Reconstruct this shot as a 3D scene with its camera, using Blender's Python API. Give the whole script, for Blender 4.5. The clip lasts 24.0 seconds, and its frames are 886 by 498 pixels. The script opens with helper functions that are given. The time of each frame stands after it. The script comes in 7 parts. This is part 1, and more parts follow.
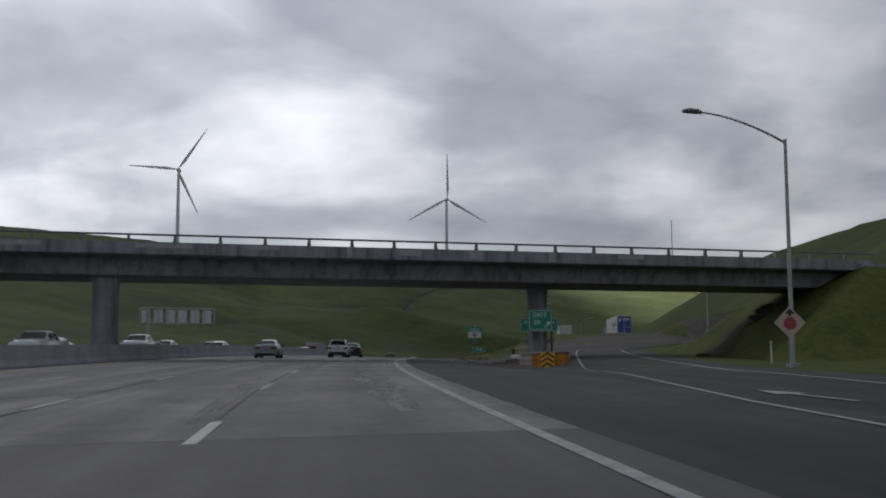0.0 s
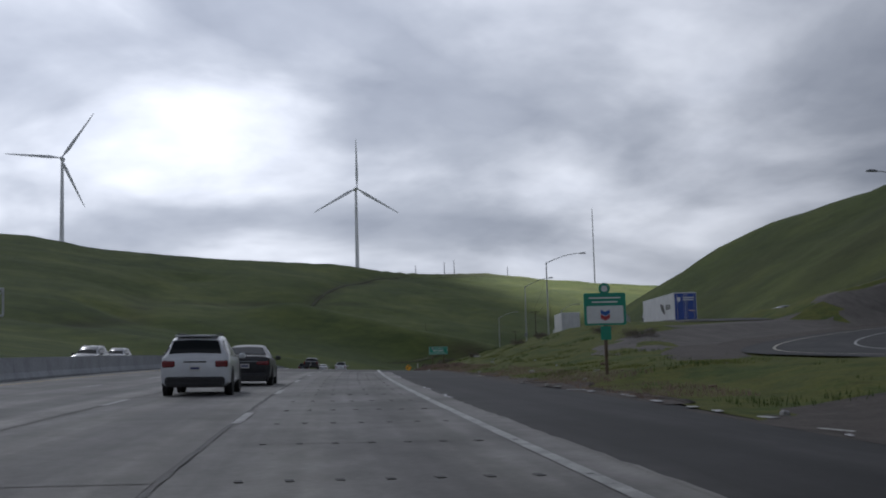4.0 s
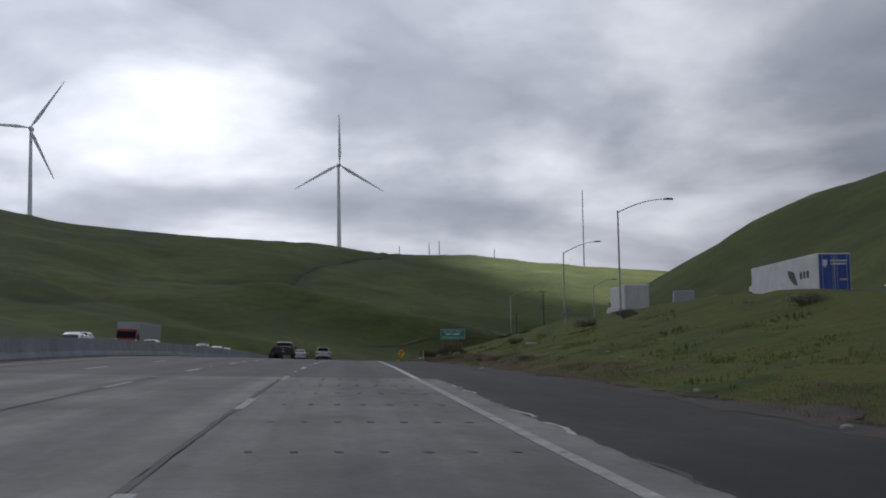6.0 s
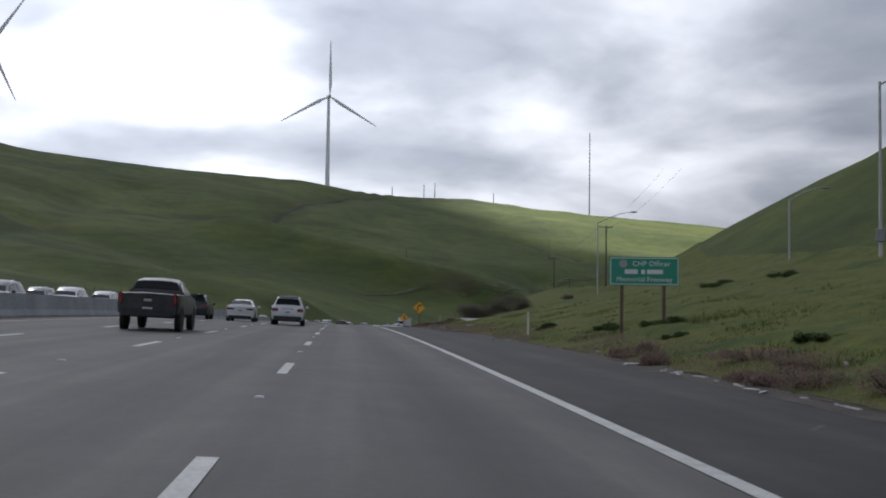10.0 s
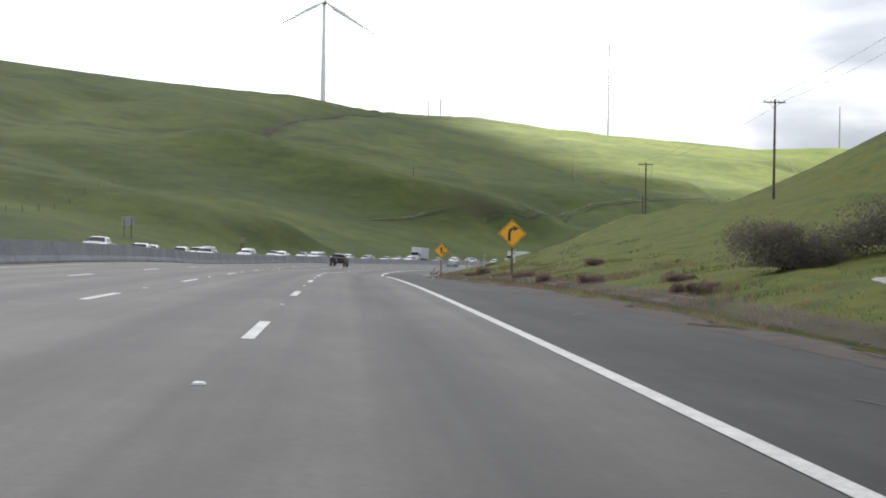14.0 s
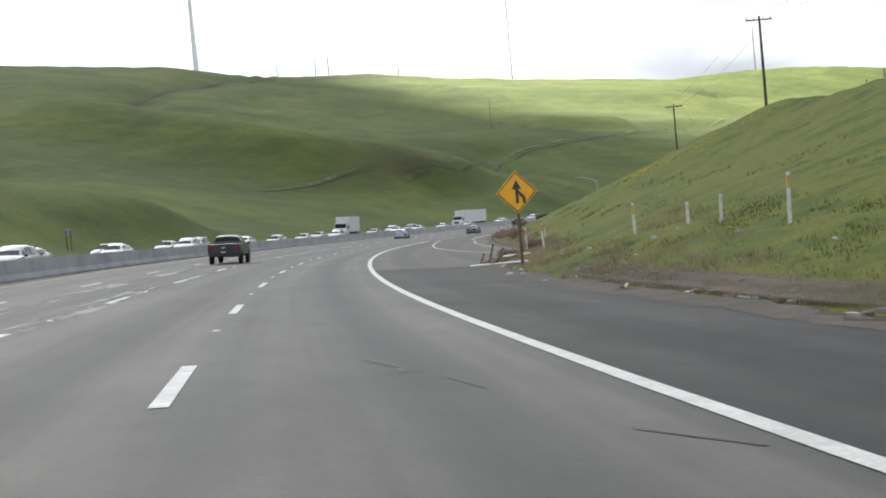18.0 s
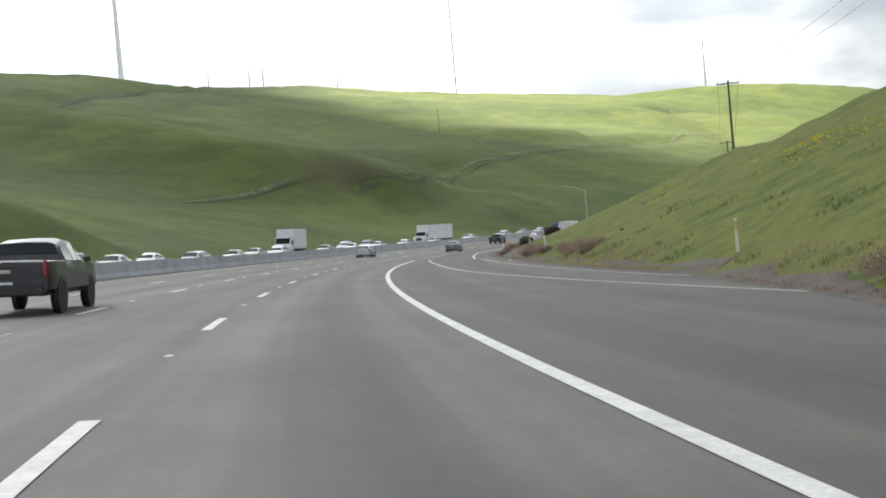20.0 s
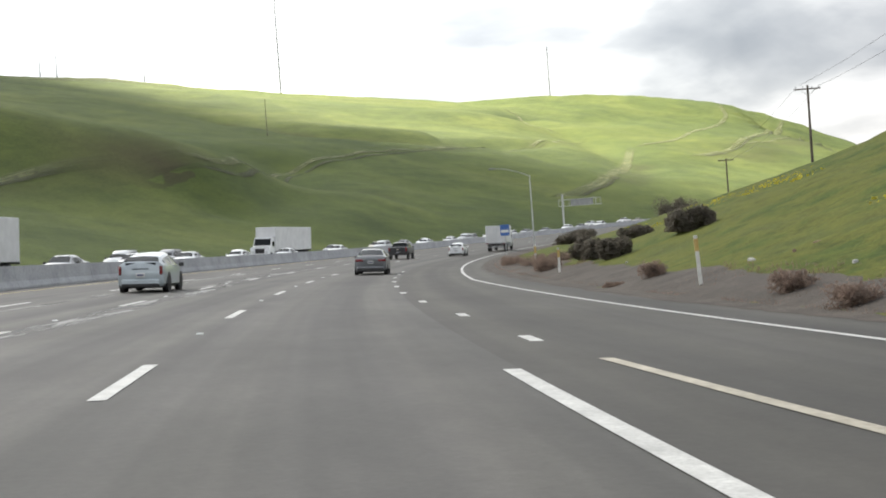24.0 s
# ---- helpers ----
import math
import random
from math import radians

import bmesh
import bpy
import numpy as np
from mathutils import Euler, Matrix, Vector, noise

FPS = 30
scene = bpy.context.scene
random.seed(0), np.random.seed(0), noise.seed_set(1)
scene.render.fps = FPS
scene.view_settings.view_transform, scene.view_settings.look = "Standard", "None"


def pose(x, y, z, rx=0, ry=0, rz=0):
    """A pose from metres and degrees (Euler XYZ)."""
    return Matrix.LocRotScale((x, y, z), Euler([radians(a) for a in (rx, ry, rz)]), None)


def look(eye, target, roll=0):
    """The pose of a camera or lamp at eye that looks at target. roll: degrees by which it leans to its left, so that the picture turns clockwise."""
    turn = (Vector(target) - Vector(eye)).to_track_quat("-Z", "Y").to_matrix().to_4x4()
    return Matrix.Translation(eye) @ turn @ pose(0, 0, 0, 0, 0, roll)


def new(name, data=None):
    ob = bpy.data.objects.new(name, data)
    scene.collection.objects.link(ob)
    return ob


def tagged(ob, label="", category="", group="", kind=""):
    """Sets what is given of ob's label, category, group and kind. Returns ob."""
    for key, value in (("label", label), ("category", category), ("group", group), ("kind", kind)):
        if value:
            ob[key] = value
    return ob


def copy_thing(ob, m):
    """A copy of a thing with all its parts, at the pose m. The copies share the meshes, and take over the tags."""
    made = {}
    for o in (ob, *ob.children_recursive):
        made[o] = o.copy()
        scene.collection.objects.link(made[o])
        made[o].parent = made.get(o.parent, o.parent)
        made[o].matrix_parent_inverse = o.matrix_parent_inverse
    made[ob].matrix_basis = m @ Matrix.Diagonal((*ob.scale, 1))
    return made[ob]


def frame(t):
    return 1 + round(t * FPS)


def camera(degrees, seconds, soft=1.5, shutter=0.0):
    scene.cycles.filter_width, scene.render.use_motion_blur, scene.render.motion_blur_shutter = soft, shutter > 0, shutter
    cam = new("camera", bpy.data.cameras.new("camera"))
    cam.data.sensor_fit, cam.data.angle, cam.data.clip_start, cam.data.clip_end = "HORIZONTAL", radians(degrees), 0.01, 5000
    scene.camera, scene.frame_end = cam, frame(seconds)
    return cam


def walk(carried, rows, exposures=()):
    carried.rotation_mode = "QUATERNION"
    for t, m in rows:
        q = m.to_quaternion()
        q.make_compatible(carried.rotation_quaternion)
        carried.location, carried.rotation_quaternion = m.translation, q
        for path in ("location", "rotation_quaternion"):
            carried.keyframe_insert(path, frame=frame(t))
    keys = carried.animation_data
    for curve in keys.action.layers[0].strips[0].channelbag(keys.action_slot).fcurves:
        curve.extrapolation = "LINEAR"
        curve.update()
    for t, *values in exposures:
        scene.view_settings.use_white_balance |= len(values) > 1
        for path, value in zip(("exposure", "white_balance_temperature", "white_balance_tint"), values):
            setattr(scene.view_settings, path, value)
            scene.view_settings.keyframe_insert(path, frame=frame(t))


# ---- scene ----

# ------------------------------------------------------------------ camera
cam = camera(39.78, 24.0, 1.9, 0.0)
PATH = [
    (0.0, pose(-0.462, 0.929, 1.231, 96.331, 0.302, -6.498)),
    (1.0, pose(-0.302, 19.068, 1.976, 96.175, 0.818, -7.195)),
    (1.5, pose(0.008, 29.418, 2.370, 96.983, 2.344, -8.538)),
    (2.0, pose(0.568, 39.686, 2.736, 96.287, 2.471, -8.895)),
    (3.0, pose(1.597, 60.155, 3.396, 95.571, 2.460, -10.158)),
    (3.5, pose(2.277, 70.812, 3.719, 96.258, 1.974, -10.439)),
    (5.5, pose(6.224, 114.733, 4.929, 95.560, 0.924, -11.599)),
    (6.0, pose(7.469, 125.792, 5.206, 95.395, 0.931, -11.814)),
    (7.0, pose(9.886, 147.256, 5.721, 93.497, -1.017, -11.875)),
    (8.0, pose(12.499, 169.204, 6.184, 94.142, -1.238, -11.351)),
    (8.5, pose(13.886, 180.257, 6.375, 93.863, -1.955, -10.898)),
    (9.0, pose(15.319, 191.350, 6.536, 93.396, -0.668, -12.274)),
    (10.0, pose(18.212, 213.223, 6.775, 93.047, -0.741, -12.540)),
    (10.5, pose(19.861, 225.173, 6.874, 92.592, -1.382, -12.638)),
    (12.5, pose(26.288, 270.647, 7.078, 90.905, -2.848, -10.718)),
    (13.0, pose(27.844, 281.900, 7.085, 90.662, -2.091, -11.297)),
    (14.0, pose(30.916, 304.936, 7.045, 89.668, -0.861, -12.658)),
    (15.0, pose(34.095, 328.029, 6.901, 88.858, -1.733, -11.809)),
    (16.0, pose(37.316, 351.441, 6.646, 88.932, -1.189, -12.841)),
    (17.0, pose(40.495, 374.280, 6.267, 88.041, 2.086, -14.537)),
    (18.0, pose(43.991, 397.135, 5.728, 88.009, 5.288, -17.581)),
    (18.3, pose(45.182, 404.053, 5.541, 87.941, 5.100, -18.204)),
    (18.5, pose(46.016, 408.672, 5.422, 88.038, 4.895, -18.492)),
    (20.5, pose(55.997, 455.700, 4.512, 88.665, 6.427, -22.301)),
    (21.0, pose(58.771, 466.701, 4.336, 88.033, 8.455, -24.757)),
    (22.0, pose(65.907, 490.664, 3.900, 88.713, 5.581, -26.339)),
    (22.5, pose(69.690, 502.215, 3.674, 88.522, 4.942, -27.100)),
    (23.0, pose(73.744, 513.639, 3.441, 88.487, 4.666, -27.933)),
    (24.0, pose(82.619, 537.037, 2.966, 88.913, 4.177, -29.363)),
]
EXPOSURE = [(0.0, -1.46, 6150, 13), (1.0, -1.26, 6150, 13), (2.0, -0.65, 6150, 12), (3.0, -0.08, 5850, 14), (3.5, -0.98, 5850, 14), (5.5, -1.4, 5950, 14), (7.0, -0.74, 6050, 14), (9.0, -0.88, 6000, 14), (10.5, -0.6, 6050, 14), (12.5, 0.12, 6300, 13), (15.0, 0.5, 6450, 11), (18.0, 0.6, 6450, 9), (21.0, 0.68, 6550, 8), (24.0, 0.74, 6700, 9)]
walk(cam, PATH, EXPOSURE)

# ------------------------------------------------------------------ sky and light
SUN_AZ, SUN_EL = radians(-24), radians(46)
world = bpy.data.worlds.new("cloudy sky")
scene.world = world
world.use_nodes = True
wn = world.node_tree
wn.nodes.clear()
sky = wn.nodes.new("ShaderNodeTexSky")
sky.sky_type, sky.sun_disc = "NISHITA", False
sky.sun_elevation, sky.sun_rotation = SUN_EL, SUN_AZ
tc = wn.nodes.new("ShaderNodeTexCoord")
# the cloud deck is laid out on a flat layer overhead
sep = wn.nodes.new("ShaderNodeSeparateXYZ")
wn.links.new(tc.outputs["Generated"], sep.inputs[0])
zz = wn.nodes.new("ShaderNodeMath")
zz.operation, zz.inputs[1].default_value = "MAXIMUM", 0.0
wn.links.new(sep.outputs["Z"], zz.inputs[0])
za = wn.nodes.new("ShaderNodeMath")
za.operation, za.inputs[1].default_value = "ADD", 0.3
wn.links.new(zz.outputs[0], za.inputs[0])
flat = []
for ax in "XY":
    d = wn.nodes.new("ShaderNodeMath")
    d.operation = "DIVIDE"
    wn.links.new(sep.outputs[ax], d.inputs[0])
    wn.links.new(za.outputs[0], d.inputs[1])
    flat.append(d)
com = wn.nodes.new("ShaderNodeCombineXYZ")
wn.links.new(flat[0].outputs[0], com.inputs[0])
wn.links.new(flat[1].outputs[0], com.inputs[1])


def cloud(scale, detail, rough, shift, dist=0.0):
    mp = wn.nodes.new("ShaderNodeMapping")
    mp.inputs["Location"].default_value = shift
    wn.links.new(com.outputs[0], mp.inputs["Vector"])
    n = wn.nodes.new("ShaderNodeTexNoise")
    n.inputs["Scale"].default_value, n.inputs["Detail"].default_value = scale, detail
    n.inputs["Roughness"].default_value, n.inputs["Distortion"].default_value = rough, dist
    wn.links.new(mp.outputs[0], n.inputs["Vector"])
    return n.outputs["Fac"]


def wramp(fac, stops):
    r = wn.nodes.new("ShaderNodeValToRGB")
    els = r.color_ramp.elements
    while len(els) < len(stops):
        els.new(0.5)
    for e, (pos, col) in zip(els, stops):
        e.position, e.color = pos, (*col, 1)
    wn.links.new(fac, r.inputs["Fac"])
    return r.outputs["Color"]


def wmix(fac, a, b, mode="MIX"):
    mx = wn.nodes.new("ShaderNodeMix")
    mx.data_type, mx.blend_type = "RGBA", mode
    for sock, v in ((mx.inputs[0], fac), (mx.inputs[6], a), (mx.inputs[7], b)):
        if hasattr(v, "is_linked"):
            wn.links.new(v, sock)
        else:
            sock.default_value = v
    return mx.outputs[2]


# grey undersides, pale rims, and bright thin cloud towards the sun
deck = wramp(cloud(1.9, 6, 0.48, (3.1, 8.6, 0), 0.3), [(0.36, (0.62, 0.645, 0.69)), (0.46, (0.8, 0.82, 0.85)), (0.53, (1.08, 1.09, 1.1)), (0.64, (1.5, 1.5, 1.49))])
wisps = wramp(cloud(4.2, 5, 0.5, (0.4, 2.2, 0), 0.15), [(0.32, (0.84, 0.85, 0.87)), (0.68, (1.16, 1.155, 1.14))])
clouds = wmix(1.0, deck, wisps, "MULTIPLY")
# glow: how near a direction lies to the sun
dot = wn.nodes.new("ShaderNodeVectorMath")
dot.operation = "DOT_PRODUCT"
nrm = wn.nodes.new("ShaderNodeVectorMath")
nrm.operation = "NORMALIZE"
wn.links.new(tc.outputs["Generated"], nrm.inputs[0])
wn.links.new(nrm.outputs[0], dot.inputs[0])
dot.inputs[1].default_value = (math.sin(SUN_AZ) * math.cos(SUN_EL), math.cos(SUN_AZ) * math.cos(SUN_EL), math.sin(SUN_EL))
# unseen sky behind the view is raised to light the surfaces facing it
glow = wramp(dot.outputs["Value"], [(0.0, (0.88, 0.895, 0.92)), (0.14, (0.42, 0.408, 0.42)), (0.38, (0.45, 0.457, 0.465)), (0.52, (0.7, 0.705, 0.71)), (0.64, (1.12, 1.125, 1.12)), (0.82, (1.8, 1.8, 1.78)), (0.95, (2.2, 2.18, 2.12))])
clouds = wmix(1.0, clouds, glow, "MULTIPLY")
# the deck is darkened overhead, out of view, to weaken light on the ground
thick = wramp(sep.outputs["Z"], [(0.32, (1, 1, 1)), (0.5, (0.62, 0.63, 0.65)), (0.8, (0.42, 0.43, 0.45))])
clouds = wmix(1.0, clouds, thick, "MULTIPLY")
bg_sky = wn.nodes.new("ShaderNodeBackground")
bg_sky.inputs["Strength"].default_value = 0.1
wn.links.new(sky.outputs["Color"], bg_sky.inputs["Color"])
bg_cl = wn.nodes.new("ShaderNodeBackground")
bg_cl.inputs["Strength"].default_value = 1.2
wn.links.new(clouds, bg_cl.inputs["Color"])
mixs = wn.nodes.new("ShaderNodeMixShader")
mixs.inputs[0].default_value = 0.9
wn.links.new(bg_sky.outputs[0], mixs.inputs[1])
wn.links.new(bg_cl.outputs[0], mixs.inputs[2])
wout = wn.nodes.new("ShaderNodeOutputWorld")
wn.links.new(mixs.outputs[0], wout.inputs["Surface"])

sun_data = bpy.data.lights.new("sun", "SUN")
sun_data.energy, sun_data.angle, sun_data.color = 1.2, radians(12), (1.0, 0.96, 0.88)
sun = new("sun", sun_data)
sun.matrix_basis = look((0, 0, 300), (-300 * math.sin(SUN_AZ) * math.cos(SUN_EL), -300 * math.cos(SUN_AZ) * math.cos(SUN_EL), 300 - 300 * math.sin(SUN_EL)))

# added spot lamp imitates sun through a cloud gap on the ridge's far end
beam_data = bpy.data.lights.new("ridge_spot", "SPOT")
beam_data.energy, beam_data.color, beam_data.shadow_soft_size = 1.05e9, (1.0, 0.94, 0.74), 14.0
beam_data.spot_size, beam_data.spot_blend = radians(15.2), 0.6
beam = new("ridge_spot", beam_data)
RIDGE_AIM = Vector((580, 1225, 78))
beam.matrix_basis = look(tuple(RIDGE_AIM + 2600 * Vector((math.sin(SUN_AZ) * math.cos(SUN_EL), math.cos(SUN_AZ) * math.cos(SUN_EL), math.sin(SUN_EL)))), tuple(RIDGE_AIM))

# ------------------------------------------------------------------ materials
def nodes_of(name):
    m = bpy.data.materials.new(name)
    m.use_nodes = True
    nt = m.node_tree
    return m, nt, nt.nodes["Principled BSDF"]


def noise_node(nt, scale, detail=4.0, rough=0.55, coords="Object", stretch=None, dist=0.0):
    tc = nt.nodes.new("ShaderNodeTexCoord")
    out = tc.outputs[coords]
    if stretch:
        mp = nt.nodes.new("ShaderNodeMapping")
        mp.inputs["Scale"].default_value = stretch
        nt.links.new(out, mp.inputs["Vector"])
        out = mp.outputs["Vector"]
    n = nt.nodes.new("ShaderNodeTexNoise")
    n.inputs["Scale"].default_value = scale
    n.inputs["Detail"].default_value = detail
    n.inputs["Roughness"].default_value = rough
    n.inputs["Distortion"].default_value = dist
    nt.links.new(out, n.inputs["Vector"])
    return n.outputs["Fac"]


def ramp(nt, fac, stops):
    r = nt.nodes.new("ShaderNodeValToRGB")
    els = r.color_ramp.elements
    while len(els) < len(stops):
        els.new(0.5)
    for e, (pos, col) in zip(els, stops):
        e.position, e.color = pos, (*col, 1)
    nt.links.new(fac, r.inputs["Fac"])
    return r.outputs["Color"]


def mixc(nt, fac, a, b, mode="MIX"):
    mx = nt.nodes.new("ShaderNodeMix")
    mx.data_type, mx.blend_type = "RGBA", mode
    for sock, v in ((mx.inputs[0], fac), (mx.inputs[6], a), (mx.inputs[7], b)):
        if hasattr(v, "is_linked"):
            nt.links.new(v, sock)
        elif isinstance(v, tuple):
            sock.default_value = (*v, 1)
        else:
            sock.default_value = v
    return mx.outputs[2]


def bump(nt, bsdf, fac, strength, dist):
    b = nt.nodes.new("ShaderNodeBump")
    b.inputs["Strength"].default_value, b.inputs["Distance"].default_value = strength, dist
    nt.links.new(fac, b.inputs["Height"])
    nt.links.new(b.outputs["Normal"], bsdf.inputs["Normal"])


def surface(name, dark, light, coarse=1.0, fine=20.0, rough=0.8, metal=0.0, relief=0.3, depth=0.01, grain=0.25, coords="Object"):
    """A worn surface: a broad blotch between two tones, a fine grain over it, and relief."""
    m, nt, bsdf = nodes_of(name)
    c = ramp(nt, noise_node(nt, coarse, 5, 0.6, coords), [(0.3, dark), (0.7, light)])
    g = noise_node(nt, fine, 3, 0.7, coords)
    k = ramp(nt, g, [(0.25, (1 - grain,) * 3), (0.75, (1 + grain * 0.3,) * 3)])
    nt.links.new(mixc(nt, 1.0, c, k, "MULTIPLY"), bsdf.inputs["Base Color"])
    bsdf.inputs["Roughness"].default_value, bsdf.inputs["Metallic"].default_value = rough, metal
    if relief:
        bump(nt, bsdf, g, relief, depth)
    return m


def paint(name, color, rough=0.35, metal=0.0, coat=0.0):
    """Smooth paint or plastic with a little dust."""
    m, nt, bsdf = nodes_of(name)
    d = noise_node(nt, 3.0, 4, 0.65)
    dirty = tuple(c * 0.8 + 0.03 for c in color)
    nt.links.new(ramp(nt, d, [(0.35, color), (0.8, dirty)]), bsdf.inputs["Base Color"])
    bsdf.inputs["Roughness"].default_value, bsdf.inputs["Metallic"].default_value = rough, metal
    bsdf.inputs["Coat Weight"].default_value = coat
    return m



def road_material(name, dark, light, rough, streak=0.3, fine=13.0, cracks=0.0):
    """Worn paving: streaks along the lanes, oil-dark lane middles, aggregate grain, hairline cracks."""
    m, nt, bsdf = nodes_of(name)
    uvn = nt.nodes.new("ShaderNodeUVMap")
    uvn.uv_map = "road"

    def along(scale_l, scale_s, detail, seed):
        mp = nt.nodes.new("ShaderNodeMapping")
        mp.inputs["Scale"].default_value = (scale_l, scale_s, 1)
        mp.inputs["Location"].default_value = (seed, seed * 1.7, 0)
        nt.links.new(uvn.outputs["UV"], mp.inputs["Vector"])
        n = nt.nodes.new("ShaderNodeTexNoise")
        n.inputs["Scale"].default_value, n.inputs["Detail"].default_value, n.inputs["Roughness"].default_value = 1.0, detail, 0.6
        nt.links.new(mp.outputs["Vector"], n.inputs["Vector"])
        return n.outputs["Fac"]

    c = ramp(nt, along(0.9, 0.012, 3, 1.3), [(0.32, dark), (0.68, light)])
    blot = ramp(nt, along(0.35, 0.16, 5, 5.1), [(0.3, (1 - streak, 1 - streak, 1 - streak)), (0.7, (1 + streak * 0.5,) * 3)])
    c = mixc(nt, 1.0, c, blot, "MULTIPLY")
    # pale wheel paths and the oily middle of each 3.66 m lane, fading in and out along the road
    sp = nt.nodes.new("ShaderNodeSeparateXYZ")
    nt.links.new(uvn.outputs["UV"], sp.inputs[0])
    k = nt.nodes.new("ShaderNodeMath")
    k.operation, k.inputs[1].default_value, k.inputs[2].default_value = "MULTIPLY_ADD", 2 * math.pi / 3.66, -0.55
    nt.links.new(sp.outputs["X"], k.inputs[0])
    cs = nt.nodes.new("ShaderNodeMath")
    cs.operation = "COSINE"
    nt.links.new(k.outputs[0], cs.inputs[0])
    up = nt.nodes.new("ShaderNodeMath")
    up.operation, up.inputs[1].default_value, up.inputs[2].default_value = "MULTIPLY_ADD", 0.5, 0.5
    nt.links.new(cs.outputs[0], up.inputs[0])
    mid = ramp(nt, up.outputs[0], [(0.0, (0.93, 0.93, 0.94)), (0.25, (1.08, 1.08, 1.06)), (0.55, (1.1, 1.095, 1.07)), (0.85, (0.8, 0.8, 0.81)), (1.0, (0.72, 0.72, 0.735))])
    worn = ramp(nt, along(0.25, 0.02, 4, 9.4), [(0.3, (0.45, 0.45, 0.45)), (0.65, (1.0, 1.0, 1.0))])
    c = mixc(nt, worn, c, mixc(nt, 1.0, c, mid, "MULTIPLY"))
    fleck = ramp(nt, along(2.2, 0.9, 6, 3.7), [(0.3, (1 - 0.35 * streak,) * 3), (0.7, (1 + 0.28 * streak,) * 3)])
    c = mixc(nt, 1.0, c, fleck, "MULTIPLY")
    g = noise_node(nt, fine, 4, 0.75)
    c = mixc(nt, 1.0, c, ramp(nt, g, [(0.25, (0.8, 0.8, 0.8)), (0.75, (1.08, 1.08, 1.08))]), "MULTIPLY")
    if cracks:
        v = nt.nodes.new("ShaderNodeTexVoronoi")
        v.feature = "DISTANCE_TO_EDGE"
        v.inputs["Scale"].default_value = cracks
        wv = nt.nodes.new("ShaderNodeMapping")
        nt.links.new(uvn.outputs["UV"], wv.inputs["Vector"])
        nt.links.new(wv.outputs["Vector"], v.inputs["Vector"])
        c = mixc(nt, 0.35, c, ramp(nt, v.outputs["Distance"], [(0.0, (0.45, 0.45, 0.45)), (0.012, (1, 1, 1))]), "MULTIPLY")
    nt.links.new(c, bsdf.inputs["Base Color"])
    bsdf.inputs["Roughness"].default_value = rough
    bsdf.inputs["Specular IOR Level"].default_value = 0.35
    bump(nt, bsdf, g, 0.25, 0.004)
    return m


ASPHALT = road_material("asphalt", (0.058, 0.0558, 0.0525), (0.112, 0.1075, 0.1005), 0.72, 0.28)
ASPHALT_MID = road_material("weathered shoulder asphalt", (0.025, 0.0243, 0.0242), (0.046, 0.0445, 0.0435), 0.8, 0.55, 10.0, 0.16)
ASPHALT_RAMP = road_material("brownish ramp asphalt", (0.054, 0.051, 0.0465), (0.08, 0.076, 0.069), 0.75, 0.25, 11.0)
ASPHALT_DARK = road_material("dark asphalt", (0.019, 0.0186, 0.0195), (0.048, 0.047, 0.047), 0.82, 0.62, 9.0, 0.22)
CONCRETE_ROAD = road_material("worn road concrete", (0.165, 0.162, 0.155), (0.285, 0.278, 0.266), 0.8, 0.42, 9.0)
def bridge_material():
    m, nt, bsdf = nodes_of("weathered bridge concrete")
    c = ramp(nt, noise_node(nt, 0.35, 6, 0.65), [(0.3, (0.25, 0.253, 0.268)), (0.7, (0.4, 0.405, 0.425))])
    drip = noise_node(nt, 1.0, 5, 0.6, "Object", (1.4, 1.4, 0.12))
    c = mixc(nt, 1.0, c, ramp(nt, drip, [(0.34, (0.55, 0.55, 0.56)), (0.5, (0.98, 0.98, 0.98)), (0.72, (1.16, 1.16, 1.17))]), "MULTIPLY")
    g = noise_node(nt, 7.0, 5, 0.7)
    c = mixc(nt, 1.0, c, ramp(nt, g, [(0.3, (0.82, 0.82, 0.82)), (0.7, (1.06, 1.06, 1.06))]), "MULTIPLY")
    nt.links.new(c, bsdf.inputs["Base Color"])
    bsdf.inputs["Roughness"].default_value = 0.88
    bump(nt, bsdf, g, 0.3, 0.01)
    return m


CONCRETE_BRIDGE = bridge_material()
CONCRETE_PATCH = surface("pale concrete patch", (0.4, 0.4, 0.415), (0.56, 0.56, 0.575), 1.6, 9, 0.85)
CONCRETE_WALL = surface("barrier concrete", (0.29, 0.3, 0.32), (0.43, 0.445, 0.47), 0.5, 8, 0.85, 0, 0.3, 0.01, 0.25)
SEAL = surface("joint sealant", (0.028, 0.027, 0.027), (0.05, 0.048, 0.046), 1.5, 12, 0.7)
LINE_WHITE = surface("white road paint", (0.42, 0.42, 0.41), (0.62, 0.62, 0.6), 2.5, 22, 0.6, 0, 0.2, 0.003, 0.3)
LINE_OLD = surface("worn white road paint", (0.27, 0.27, 0.265), (0.5, 0.5, 0.49), 1.8, 14, 0.7, 0, 0.2, 0.003, 0.4)
LINE_CREAM = surface("pale cream road paint", (0.34, 0.31, 0.25), (0.5, 0.46, 0.38), 1.8, 14, 0.7, 0, 0.2, 0.003, 0.35)
LINE_YELLOW = surface("yellow road paint", (0.42, 0.3, 0.1), (0.55, 0.42, 0.16), 2.5, 22, 0.6, 0, 0.2, 0.003, 0.3)
DIRT = surface("gravelly dirt", (0.043, 0.035, 0.029), (0.092, 0.075, 0.062), 0.9, 7, 0.95, 0, 0.7, 0.04, 0.45)
